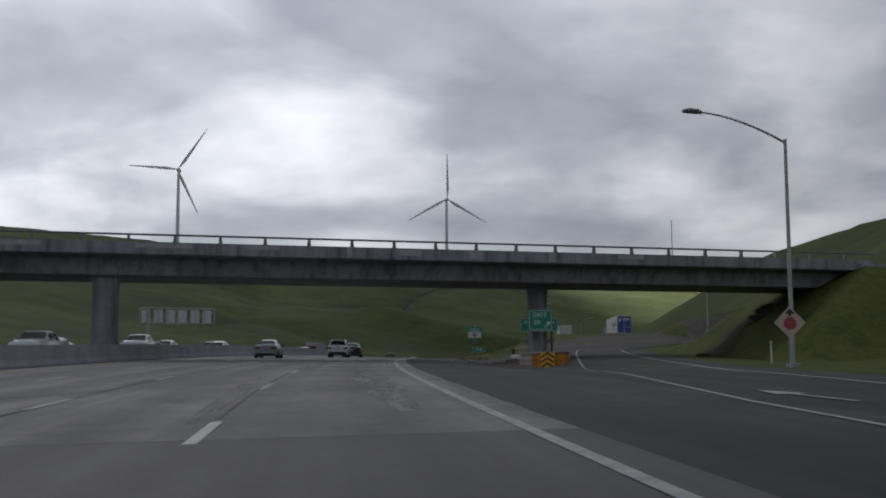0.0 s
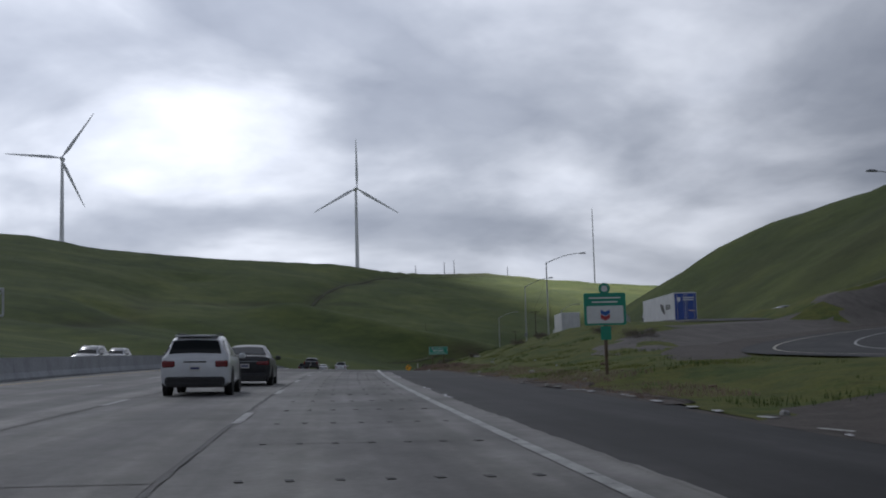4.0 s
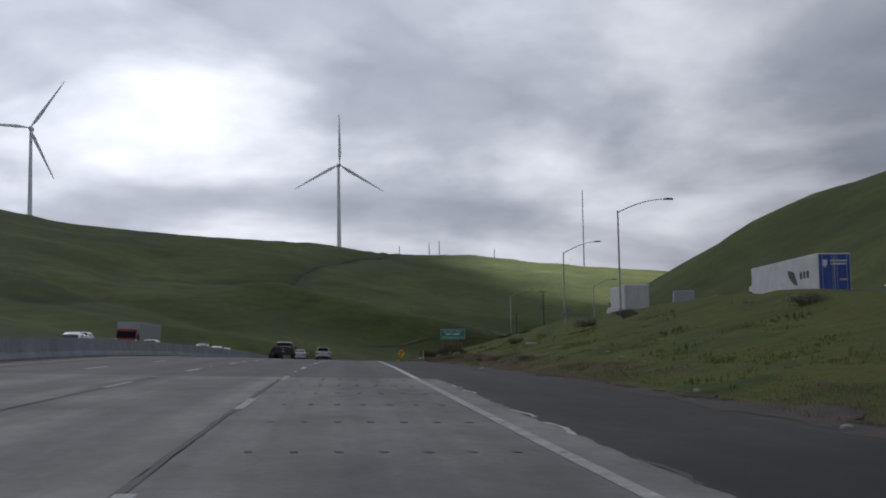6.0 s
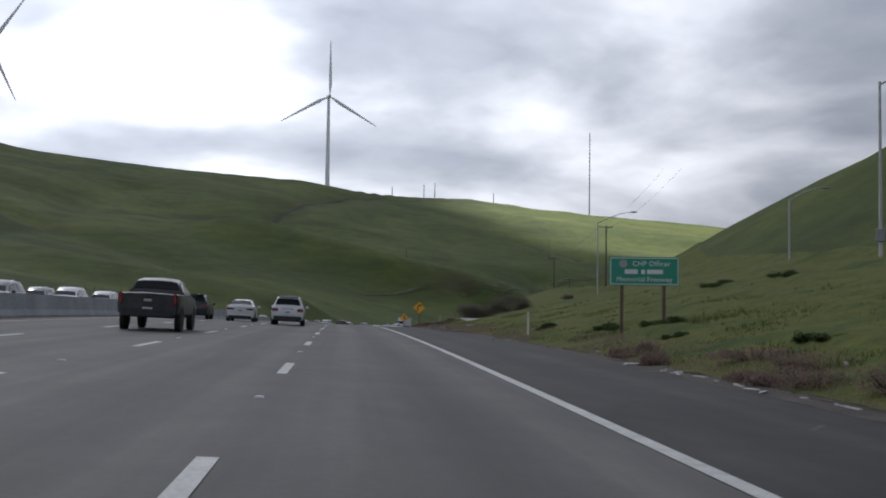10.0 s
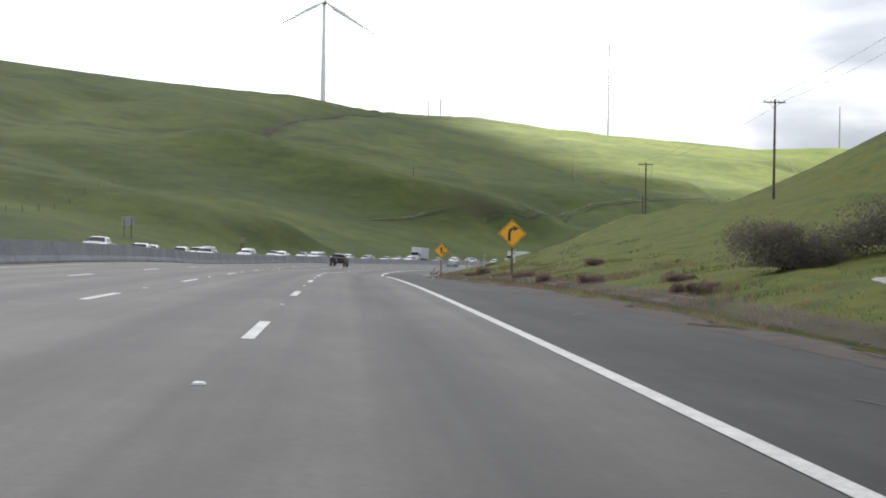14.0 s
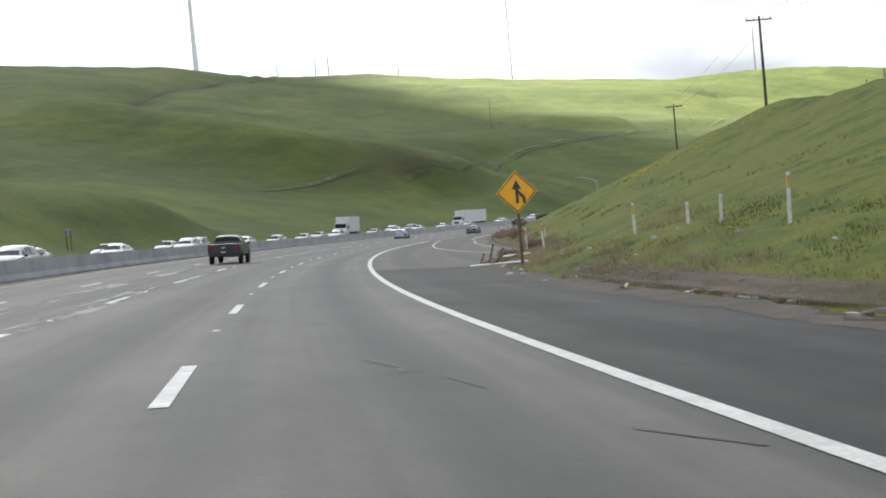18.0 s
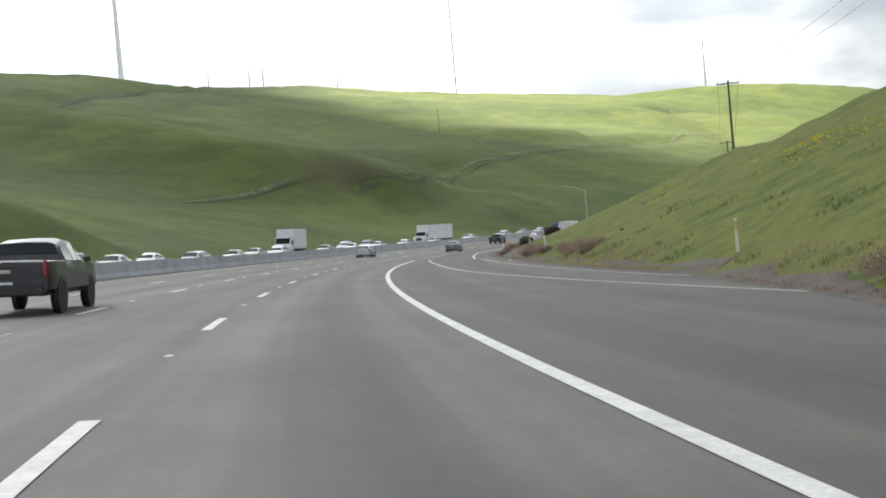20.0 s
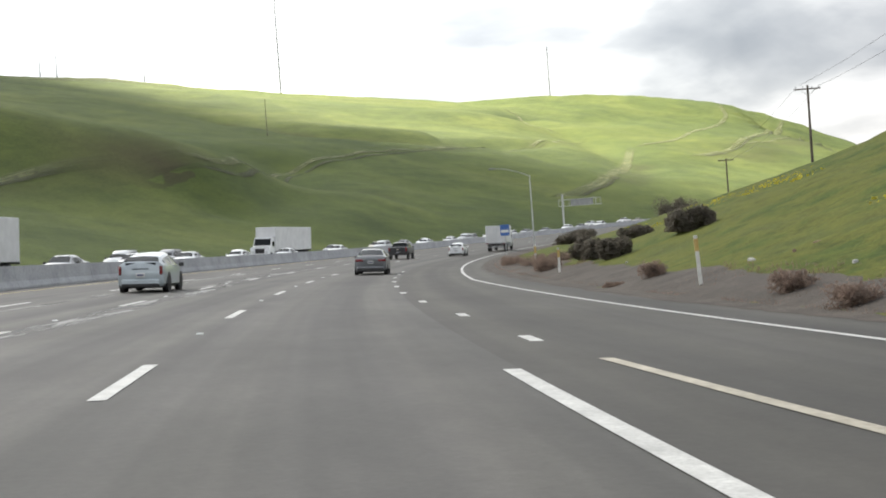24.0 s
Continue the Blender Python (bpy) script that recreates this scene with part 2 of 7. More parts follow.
GRAVEL = surface("grey-brown gravel", (0.07, 0.062, 0.055), (0.125, 0.112, 0.1), 0.7, 6, 0.95, 0, 0.6, 0.03, 0.4)
STEEL = surface("galvanised steel", (0.4, 0.41, 0.42), (0.54, 0.55, 0.56), 2, 30, 0.5, 0.25, 0.1, 0.002, 0.15)
STEEL_DULL = surface("dull grey steel", (0.2, 0.21, 0.22), (0.3, 0.31, 0.32), 2, 30, 0.55, 0.3, 0.1, 0.002, 0.15)
WOOD_POLE = surface("weathered wooden pole", (0.07, 0.055, 0.045), (0.14, 0.115, 0.095), 2, 18, 0.9, 0, 0.5, 0.01, 0.4)
WOOD_POST = surface("brown sign post wood", (0.11, 0.075, 0.05), (0.18, 0.13, 0.09), 2, 18, 0.9, 0, 0.5, 0.01, 0.35)
AGED_YELLOW = surface("faded yellow sleeve", (0.42, 0.28, 0.08), (0.6, 0.44, 0.16), 6, 30, 0.6, 0, 0, 0, 0.2)
WHITE_POST = surface("white plastic post", (0.55, 0.55, 0.52), (0.75, 0.75, 0.72), 4, 20, 0.5, 0, 0.1, 0.002, 0.15)
TURBINE_WHITE = surface("turbine paint", (0.76, 0.77, 0.79), (0.83, 0.84, 0.86), 0.1, 2, 0.5, 0, 0, 0, 0.08)
SIGN_GREEN = paint("green sign sheeting", (0.004, 0.27, 0.175), 0.4)
SIGN_WHITE = paint("white sign sheeting", (0.72, 0.74, 0.74), 0.4)
SIGN_YELLOW = paint("orange-yellow sign sheeting", (1.0, 0.48, 0.008), 0.45)
SIGN_BLACK = paint("black sign vinyl", (0.02, 0.018, 0.018), 0.45)
SIGN_RED = paint("faded red sign sheeting", (0.42, 0.045, 0.05), 0.45)
SIGN_TAN = paint("pale pinkish sign sheeting", (0.6, 0.47, 0.4), 0.5)
SIGN_BLUE = paint("blue sign sheeting", (0.03, 0.12, 0.4), 0.45)
SIGN_BACK = surface("bare aluminium sign back", (0.3, 0.31, 0.31), (0.4, 0.41, 0.41), 1, 12, 0.5, 0.5, 0.1, 0.002, 0.15)
BARREL_ORANGE = surface("scuffed orange plastic", (0.6, 0.22, 0.02), (0.75, 0.3, 0.03), 3, 16, 0.55, 0, 0.2, 0.004, 0.35)
BARREL_WHITE = surface("scuffed white plastic", (0.5, 0.44, 0.38), (0.66, 0.62, 0.57), 3, 16, 0.55, 0, 0.2, 0.004, 0.35)
BARREL_LID = surface("dark plastic lid", (0.035, 0.034, 0.034), (0.06, 0.058, 0.056), 3, 16, 0.6)
RUBBER = surface("tyre rubber", (0.012, 0.012, 0.012), (0.022, 0.022, 0.022), 6, 40, 0.85)
RIM = paint("alloy rim", (0.3, 0.31, 0.32), 0.35, 0.8)
TRIM_BLACK = surface("black plastic trim", (0.012, 0.012, 0.013), (0.025, 0.025, 0.026), 3, 30, 0.55)
TAIL_RED = paint("red lamp lens", (0.17, 0.006, 0.01), 0.2, 0.0, 0.4)
HEAD_CLEAR = paint("clear lamp lens", (0.6, 0.62, 0.64), 0.12, 0.3, 0.5)
PLATE = paint("number plate", (0.6, 0.6, 0.58), 0.45)
LETTER_DARK = paint("dark letter blocks", (0.05, 0.06, 0.16), 0.5)
DEAD_BRUSH = surface("dry brown brush", (0.2, 0.146, 0.116), (0.36, 0.27, 0.22), 3, 20, 0.95, 0, 0, 0, 0.4)
BUSH_DARK = surface("dark olive brush leaves", (0.105, 0.094, 0.076), (0.21, 0.187, 0.15), 1.5, 10, 0.9, 0, 0, 0, 0.4)
FLOWER = surface("yellow mustard flowers", (0.5, 0.42, 0.02), (0.68, 0.58, 0.03), 3, 9, 0.8, 0, 0, 0, 0.2)


def leafy(m):
    """Thin leaves and blades let part of the light through."""
    nt = m.node_tree
    bsdf, out = nt.nodes["Principled BSDF"], nt.nodes["Material Output"]
    tr = nt.nodes.new("ShaderNodeBsdfTranslucent")
    nt.links.new(bsdf.inputs["Base Color"].links[0].from_socket, tr.inputs["Color"])
    mx = nt.nodes.new("ShaderNodeMixShader")
    mx.inputs[0].default_value = 0.5
    nt.links.new(bsdf.outputs[0], mx.inputs[1])
    nt.links.new(tr.outputs[0], mx.inputs[2])
    nt.links.new(mx.outputs[0], out.inputs["Surface"])
    return m


leafy(DEAD_BRUSH)
leafy(BUSH_DARK)
BLADE_GRASS = leafy(surface("tall grass blades", (0.11, 0.145, 0.04), (0.21, 0.22, 0.075), 0.25, 3, 0.9, 0, 0, 0, 0.3))
RANK_GRASS = leafy(surface("dark rank grass blades", (0.045, 0.08, 0.022), (0.09, 0.125, 0.038), 0.4, 3, 0.9, 0, 0, 0, 0.3))
STRAW = leafy(surface("pale dry grass", (0.16, 0.13, 0.08), (0.28, 0.22, 0.14), 1.5, 9, 0.95, 0, 0, 0, 0.3))
RUBBISH = surface("pale weathered litter", (0.26, 0.26, 0.25), (0.5, 0.5, 0.48), 4, 20, 0.8)
CARD_BROWN = surface("brown broken wood", (0.13, 0.085, 0.06), (0.22, 0.16, 0.12), 4, 20, 0.9)


def glass_dark():
    m, nt, bsdf = nodes_of("tinted car glass")
    bsdf.inputs["Base Color"].default_value = (0.012, 0.015, 0.016, 1)
    bsdf.inputs["Roughness"].default_value = 0.12
    bsdf.inputs["Specular IOR Level"].default_value = 0.18
    return m


GLASS = glass_dark()


def grass_material():
    """Green spring pasture: broad mottling, long streaks, and fine blades."""
    m, nt, bsdf = nodes_of("spring grass")
    a = noise_node(nt, 0.012, 6, 0.62, "Object", None, 0.6)
    b = noise_node(nt, 0.09, 5, 0.7, "Object", (1, 1, 3))
    f = noise_node(nt, 1.6, 4, 0.75)
    c = ramp(nt, a, [(0.3, (0.049, 0.073, 0.027)), (0.5, (0.078, 0.105, 0.034)), (0.72, (0.122, 0.146, 0.047))])
    k = ramp(nt, b, [(0.3, (0.7, 0.72, 0.72)), (0.7, (1.15, 1.12, 1.0))])
    c = mixc(nt, 1.0, c, k, "MULTIPLY")
    g = ramp(nt, f, [(0.3, (0.72, 0.74, 0.7)), (0.72, (1.15, 1.13, 1.05))])
    c = mixc(nt, 1.0, c, g, "MULTIPLY")
    # rank brush in the gullies with painted slope shade; bare soil on the knoll
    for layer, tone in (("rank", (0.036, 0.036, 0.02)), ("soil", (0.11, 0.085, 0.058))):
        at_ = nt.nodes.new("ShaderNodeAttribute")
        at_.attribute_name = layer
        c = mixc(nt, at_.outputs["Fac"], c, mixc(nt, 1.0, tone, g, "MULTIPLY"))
    nt.links.new(c, bsdf.inputs["Base Color"])
    bsdf.inputs["Roughness"].default_value = 0.95
    bsdf.inputs["Specular IOR Level"].default_value = 0.15
    bump(nt, bsdf, f, 0.6, 0.25)
    return m


GRASS = grass_material()


def verge_material():
    """Roadside grass: fresh green, yellowing and bare brown patches mixed in clumps."""
    m, nt, bsdf = nodes_of("roadside grass")
    a = noise_node(nt, 0.24, 7, 0.74, "Object", None, 0.15)
    b = noise_node(nt, 1.1, 6, 0.75)
    f = noise_node(nt, 9.0, 3, 0.7)
    c = ramp(nt, a, [(0.3, (0.038, 0.064, 0.019)), (0.42, (0.07, 0.097, 0.026)), (0.52, (0.112, 0.121, 0.031)), (0.62, (0.086, 0.106, 0.033)), (0.74, (0.108, 0.09, 0.043))])
    k = ramp(nt, b, [(0.28, (0.52, 0.53, 0.54)), (0.46, (0.92, 0.92, 0.91)), (0.75, (1.22, 1.19, 1.1))])
    c = mixc(nt, 1.0, c, k, "MULTIPLY")
    g = ramp(nt, f, [(0.3, (0.65, 0.66, 0.64)), (0.72, (1.2, 1.18, 1.1))])
    nt.links.new(mixc(nt, 1.0, c, g, "MULTIPLY"), bsdf.inputs["Base Color"])
    bsdf.inputs["Roughness"].default_value = 0.95
    bsdf.inputs["Specular IOR Level"].default_value = 0.12
    bump(nt, bsdf, b, 0.7, 0.12)
    return m


VERGE = verge_material()


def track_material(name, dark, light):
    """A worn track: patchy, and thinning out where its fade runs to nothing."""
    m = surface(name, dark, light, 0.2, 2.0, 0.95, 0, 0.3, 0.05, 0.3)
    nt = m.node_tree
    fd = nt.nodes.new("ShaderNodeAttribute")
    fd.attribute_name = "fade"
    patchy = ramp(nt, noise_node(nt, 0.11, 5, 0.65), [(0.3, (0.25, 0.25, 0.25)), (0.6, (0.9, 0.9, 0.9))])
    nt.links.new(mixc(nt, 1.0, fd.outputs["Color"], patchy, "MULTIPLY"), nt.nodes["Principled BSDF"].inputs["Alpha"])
    return m


TRACK = track_material("worn trail in the grass", (0.092, 0.112, 0.043), (0.135, 0.145, 0.06))
WEED_LITTER = track_material("dead weeds and leaf litter", (0.05, 0.037, 0.029), (0.105, 0.08, 0.06))
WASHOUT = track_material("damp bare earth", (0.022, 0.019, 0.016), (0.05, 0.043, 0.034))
# dark tone of ruts, with the shaded side of trail cuts and folds painted in
TRACK_DARK = track_material("dark rut and fold shade", (0.036, 0.043, 0.018), (0.055, 0.062, 0.026))


# ------------------------------------------------------------------ mesh helpers
def mesh_of(name, bm, material, smooth=None):
    me = bpy.data.meshes.new(name)
    bm.normal_update()
    bm.to_mesh(me)
    bm.free()
    if material is not None:
        for m in (material if isinstance(material, (list, tuple)) else [material]):
            me.materials.append(m)
    if smooth is not None:
        for p in me.polygons:
            p.use_smooth = True
        me.set_sharp_from_angle(angle=radians(smooth))
    return me


def part(name, bm, material, parent, label="", smooth=None):
    ob = new(name, mesh_of(name, bm, material, smooth))
    ob.parent = parent
    if label:
        ob["label"] = label
    return ob


def thing(name, m, label, category, group="", kind=""):
    ob = new(name)
    ob.empty_display_size = 0.2
    ob.matrix_basis = m
    return tagged(ob, label, category, group, kind)


def box(bm, c, size, bevel=0.0, m=None):
    geo = bmesh.ops.create_cube(bm, size=1.0, matrix=Matrix.Translation(c) @ Matrix.Diagonal((*size, 1)))
    vs = geo["verts"]
    if bevel:
        es = list({e for v in vs for e in v.link_edges})
        r = bmesh.ops.bevel(bm, geom=es, offset=bevel, segments=1, affect="EDGES", profile=0.5)
        vs = list({v for f in r["faces"] for v in f.verts} | {v for v in vs if v.is_valid})
    if m is not None:
        bmesh.ops.transform(bm, matrix=m, verts=vs)
    return bm


def rod(bm, p0, p1, r0, r1=None, n=10):
    """A tapered round bar from p0 to p1."""
    p0, p1 = Vector(p0), Vector(p1)
    r1 = r0 if r1 is None else r1
    d = p1 - p0
    q = d.to_track_quat("Z", "Y").to_matrix().to_4x4()
    bmesh.ops.create_cone(bm, cap_ends=True, segments=n, radius1=r0, radius2=max(r1, 1e-4), depth=d.length,
                          matrix=Matrix.Translation((p0 + p1) / 2) @ q)
    return bm


def loft(bm, rings, closed=True, caps=True):
    """Skin over rings of equally many points."""
    vs = [[bm.verts.new(p) for p in r] for r in rings]
    n = len(rings[0])
    for a, b in zip(vs, vs[1:]):
        for i in range(n if closed else n - 1):
            j = (i + 1) % n
            bm.faces.new((a[i], a[j], b[j], b[i]))
    if caps:
        bm.faces.new(list(reversed(vs[0])))
        bm.faces.new(vs[-1])
    if closed and caps:
        bmesh.ops.recalc_face_normals(bm, faces=bm.faces[:])
    return bm


def prism(bm, poly, y0, y1):
    """A polygon in x and z, pushed from y0 to y1."""
    a = [bm.verts.new((x, y0, z)) for x, z in poly]
    b = [bm.verts.new((x, y1, z)) for x, z in poly]
    n = len(poly)
    fs = [bm.faces.new(a), bm.faces.new(list(reversed(b)))]
    for i in range(n):
        fs.append(bm.faces.new((a[(i + 1) % n], a[i], b[i], b[(i + 1) % n])))
    bmesh.ops.recalc_face_normals(bm, faces=fs)
    return bm


def B():
    return bmesh.new()

# ------------------------------------------------------------------ the line of the motorway
# s runs along the camera's lane, l to the right of its middle; every 50 m: curvature (1/km), grade (%), cross-fall (degrees)
KNOT = np.arange(-50, 1001, 50.0)
CUR = [-0.732, -0.958, -1.171, -0.51, -0.575, -0.01, 0.057, -0.066, -0.061, -0.703, -1.884, -1.563, -1.731, -1.9, -2.0, -2.0, -2.0, -2.0, -2.0, -2.0, -2.0, -2.0]
GRA = [4.973, 4.313, 3.177, 2.652, 2.265, 1.072, 0.469, -0.246, -1.243, -2.709, -1.455, -1.838, -1.928, -1.7, -1.5, -1.0, -0.4, 0.3, 0.8, 0.8, 0.5, 0.3]
BAN = [-2.96, -1.74, -0.1, 0.75, 1.45, 2.53, 2.27, 2.16, 1.88, 2.95, 2.94, 3.14, 3.12, 3.1, 2.8, 2.2, 1.6, 1.0, 0.6, 0.3, 0.0, 0.0]
RS = np.arange(-600, 1601, 5.0)
_c = np.interp(RS, KNOT, CUR) * 1e-3 * ((RS >= -50) & (RS <= 1000))
_g = np.interp(RS, KNOT, GRA) * 1e-2 * ((RS >= -50) & (RS <= 1000))
RB = np.interp(RS, KNOT, BAN)
I0 = 120


def run(values):
    a = np.concatenate([[0.0], np.cumsum((values[1:] + values[:-1]) / 2 * 5.0)])
    return a - a[I0]


RH = run(_c)
RX, RY, RZ = run(np.sin(-RH)), run(np.cos(RH)), run(_g)


def road_z(s, l):
    """Height of the road's plane; the cross-fall levels out past the carriageways."""
    s, l = np.asarray(s, float), np.asarray(l, float)
    u = [np.clip(q, 0, 1) for q in ((l - 5) / 4.5, (s - 35) / 25, (s - 95) / 20, (l - 11.5) / 3)]
    e = [q * q * (3 - 2 * q) for q in u]
    # the gore lies in a shallow dip
    dip = 0.33 * e[0] * e[1] * (1 - e[2]) * (1 - e[3])
    return np.interp(s, RS, RZ) - np.clip(l, -36, 13) * np.sin(np.radians(np.interp(s, RS, RB))) - dip


def at(s, l, up=0.0):
    """World place of a point of the road, up metres above it."""
    h = np.interp(s, RS, RH)
    return Vector((float(np.interp(s, RS, RX) + l * np.cos(h)), float(np.interp(s, RS, RY) + l * np.sin(h)), float(road_z(s, l) + up)))


def heading(s):
    return math.degrees(float(np.interp(s, RS, RH)))


def road_coords(x, y):
    """s and l of plan points."""
    x, y = np.asarray(x, float).ravel(), np.asarray(y, float).ravel()
    s, l = np.empty_like(x), np.empty_like(x)
    for a in range(0, len(x), 4000):
        b = slice(a, a + 4000)
        d = (x[b, None] - RX) ** 2 + (y[b, None] - RY) ** 2
        i = d.argmin(1)
        h = RH[i]
        dx, dy = x[b] - RX[i], y[b] - RY[i]
        along, across = -dx * np.sin(h) + dy * np.cos(h), dx * np.cos(h) + dy * np.sin(h)
        s[b], l[b] = RS[i] + along, across
    return s, l


# ------------------------------------------------------------------ the shape of the land
# cut slope and hill on the right of the road, by s: height and reach of the bank, height and reach of the hill behind
HS = [-100, 0, 100, 200, 280, 360, 440, 520, 600, 680, 760, 900]
BANK_H = [-0.5, 0.0, 0.25, 4.7, 5.6, 5.3, 8.6, 9.5, 7.2, 4.6, 2.6, 1.1]
BANK_W = [23.4, 22.5, 22.1, 23.8, 28.2, 33.0, 37.0, 35.0, 32.5, 36.0, 40.2, 39.2]
HILL_H = [17.7, 23.5, 30.2, 37.2, 42.4, 42.9, 37.0, 24.7, 14.0, 6.5, 1.5, -2.3]
HILL_W = [148.1, 152.7, 158.0, 163.8, 167.0, 158.1, 124.5, 105.9, 96.4, 90.9, 88.3, 86.8]
# where the bank starts: behind the shoulder, further out along the ramp that joins
TOE_S = [-100, 440, 470, 490, 540, 575, 620, 900]
TOE_L = [7.5, 7.5, 10.5, 13.0, 11.6, 9.4, 8.2, 8.2]
# the long ridge across the valley: x, y, height
RIDGE = np.array([(-700, 1090, 170), (-330, 1180, 156), (-150, 1216, 144), (-93, 1229, 133), (9, 1256, 126), (132, 1288, 122.5), (174, 1305, 118),
                  (229, 1334, 116), (304, 1374, 120), (355, 1367, 113), (419, 1359, 107), (513, 1355, 101), (563, 1353, 97.5), (620, 1352, 101),
                  (682, 1339, 100.5), (727, 1324, 96.5), (788, 1304, 87.5), (830, 1270, 68), (871, 1229, 40), (930, 1180, 15)], float)
# exit ramp: s, l, height over the road's plane
RAMP = np.array([(-50, 5.6, 0), (0, 6.9, 0), (20, 8.3, 0), (40, 10.6, 0), (60, 13.2, 0.1), (85, 16.4, 0.3), (110, 19.6, 0.7), (140, 23.9, 1.4), (170, 30.0, 3.0),
                 (200, 34.5, 4.6), (240, 36, 5.0), (280, 37, 5.0), (330, 39, 4.8), (380, 44, 5.2)], float)

# past the gore the ramp swings right, up to the frontage road: x, y, height
BEND = np.array([(25.4, 118, 4.45), (29.0, 129, 4.8), (33.2, 139.5, 5.2), (38.5, 149, 5.75), (46, 158.5, 6.45), (57, 168, 7.3), (70, 177, 8.1), (85, 185, 8.9)], float)


def ease(u):
    u = np.clip(u, 0, 1)
    return u * u * (3 - 2 * u)


def swell(x, y, size, seed):
    """Rolling unevenness, about -1 to 1."""
    r = np.random.RandomState(seed)
    v = 0
    for k in range(7):
        a, w = r.uniform(0, math.pi), size * r.uniform(0.7, 1.6)
        v = v + np.sin((x * math.cos(a) + y * math.sin(a)) * 2 * math.pi / w + r.uniform(0, 6.28))
    return v / 3.5


def to_line(x, y, line):
    """Distance to a polyline, height at its nearest point, and the side (positive: beyond, on its left)."""
    best = np.full(x.shape, 1e9)
    z, side = np.zeros(x.shape), np.zeros(x.shape)
    for a, b in zip(line, line[1:]):
        ex, ey = b[0] - a[0], b[1] - a[1]
        u = np.clip(((x - a[0]) * ex + (y - a[1]) * ey) / (ex * ex + ey * ey), 0, 1)
        d = np.hypot(x - a[0] - u * ex, y - a[1] - u * ey)
        m = d < best
        best = np.where(m, d, best)
        z = np.where(m, a[2] + u * (b[2] - a[2]), z)
        side = np.where(m, ex * (y - a[1]) - ey * (x - a[0]), side)
    return best, z, side


# crest of the near spur (x, y, height), and gullies cut into the far slope (line, depth, width)
SPUR = np.array([(66, 623, 5.5), (62, 619.3, 7.4), (55.1, 611.8, 10.8), (48.6, 604, 13.1), (38.7, 596.1, 15), (29.7, 589.8, 16.4), (21.4, 583.1, 17.8), (-12, 590, 24), (-60, 640, 33), (-150, 730, 48)], float)
GULLIES = [(np.array([(55, 880, 0), (90, 1043, 0), (131, 1160, 0), (203, 1304, 0)], float), 3.5, 18.0), (np.array([(280, 1090, 0), (298, 1026, 0), (330, 1021, 0), (362, 1017, 0), (410, 1032, 0)], float), 4.0, 12.0),
           (np.array([(-90, 660, 0), (-36, 772, 0), (-36, 952, 0), (-10, 1080, 0)], float), 3.0, 18.0), (np.array([(60, 640, 0), (40, 690, 0), (10, 740, 0), (-60, 800, 0)], float), 3.0, 14.0),
           (np.array([(170, 775, 0), (190, 800, 0), (215, 850, 0), (232, 905, 0)], float), 4.0, 12.0), (np.array([(420, 960, 0), (455, 1020, 0), (500, 1110, 0), (520, 1200, 0)], float), 4.0, 14.0)]
KNOLL = np.array([(232, 852, 1), (205, 836, 7), (160, 806, 15), (120, 800, 16), (60, 850, 14)], float)


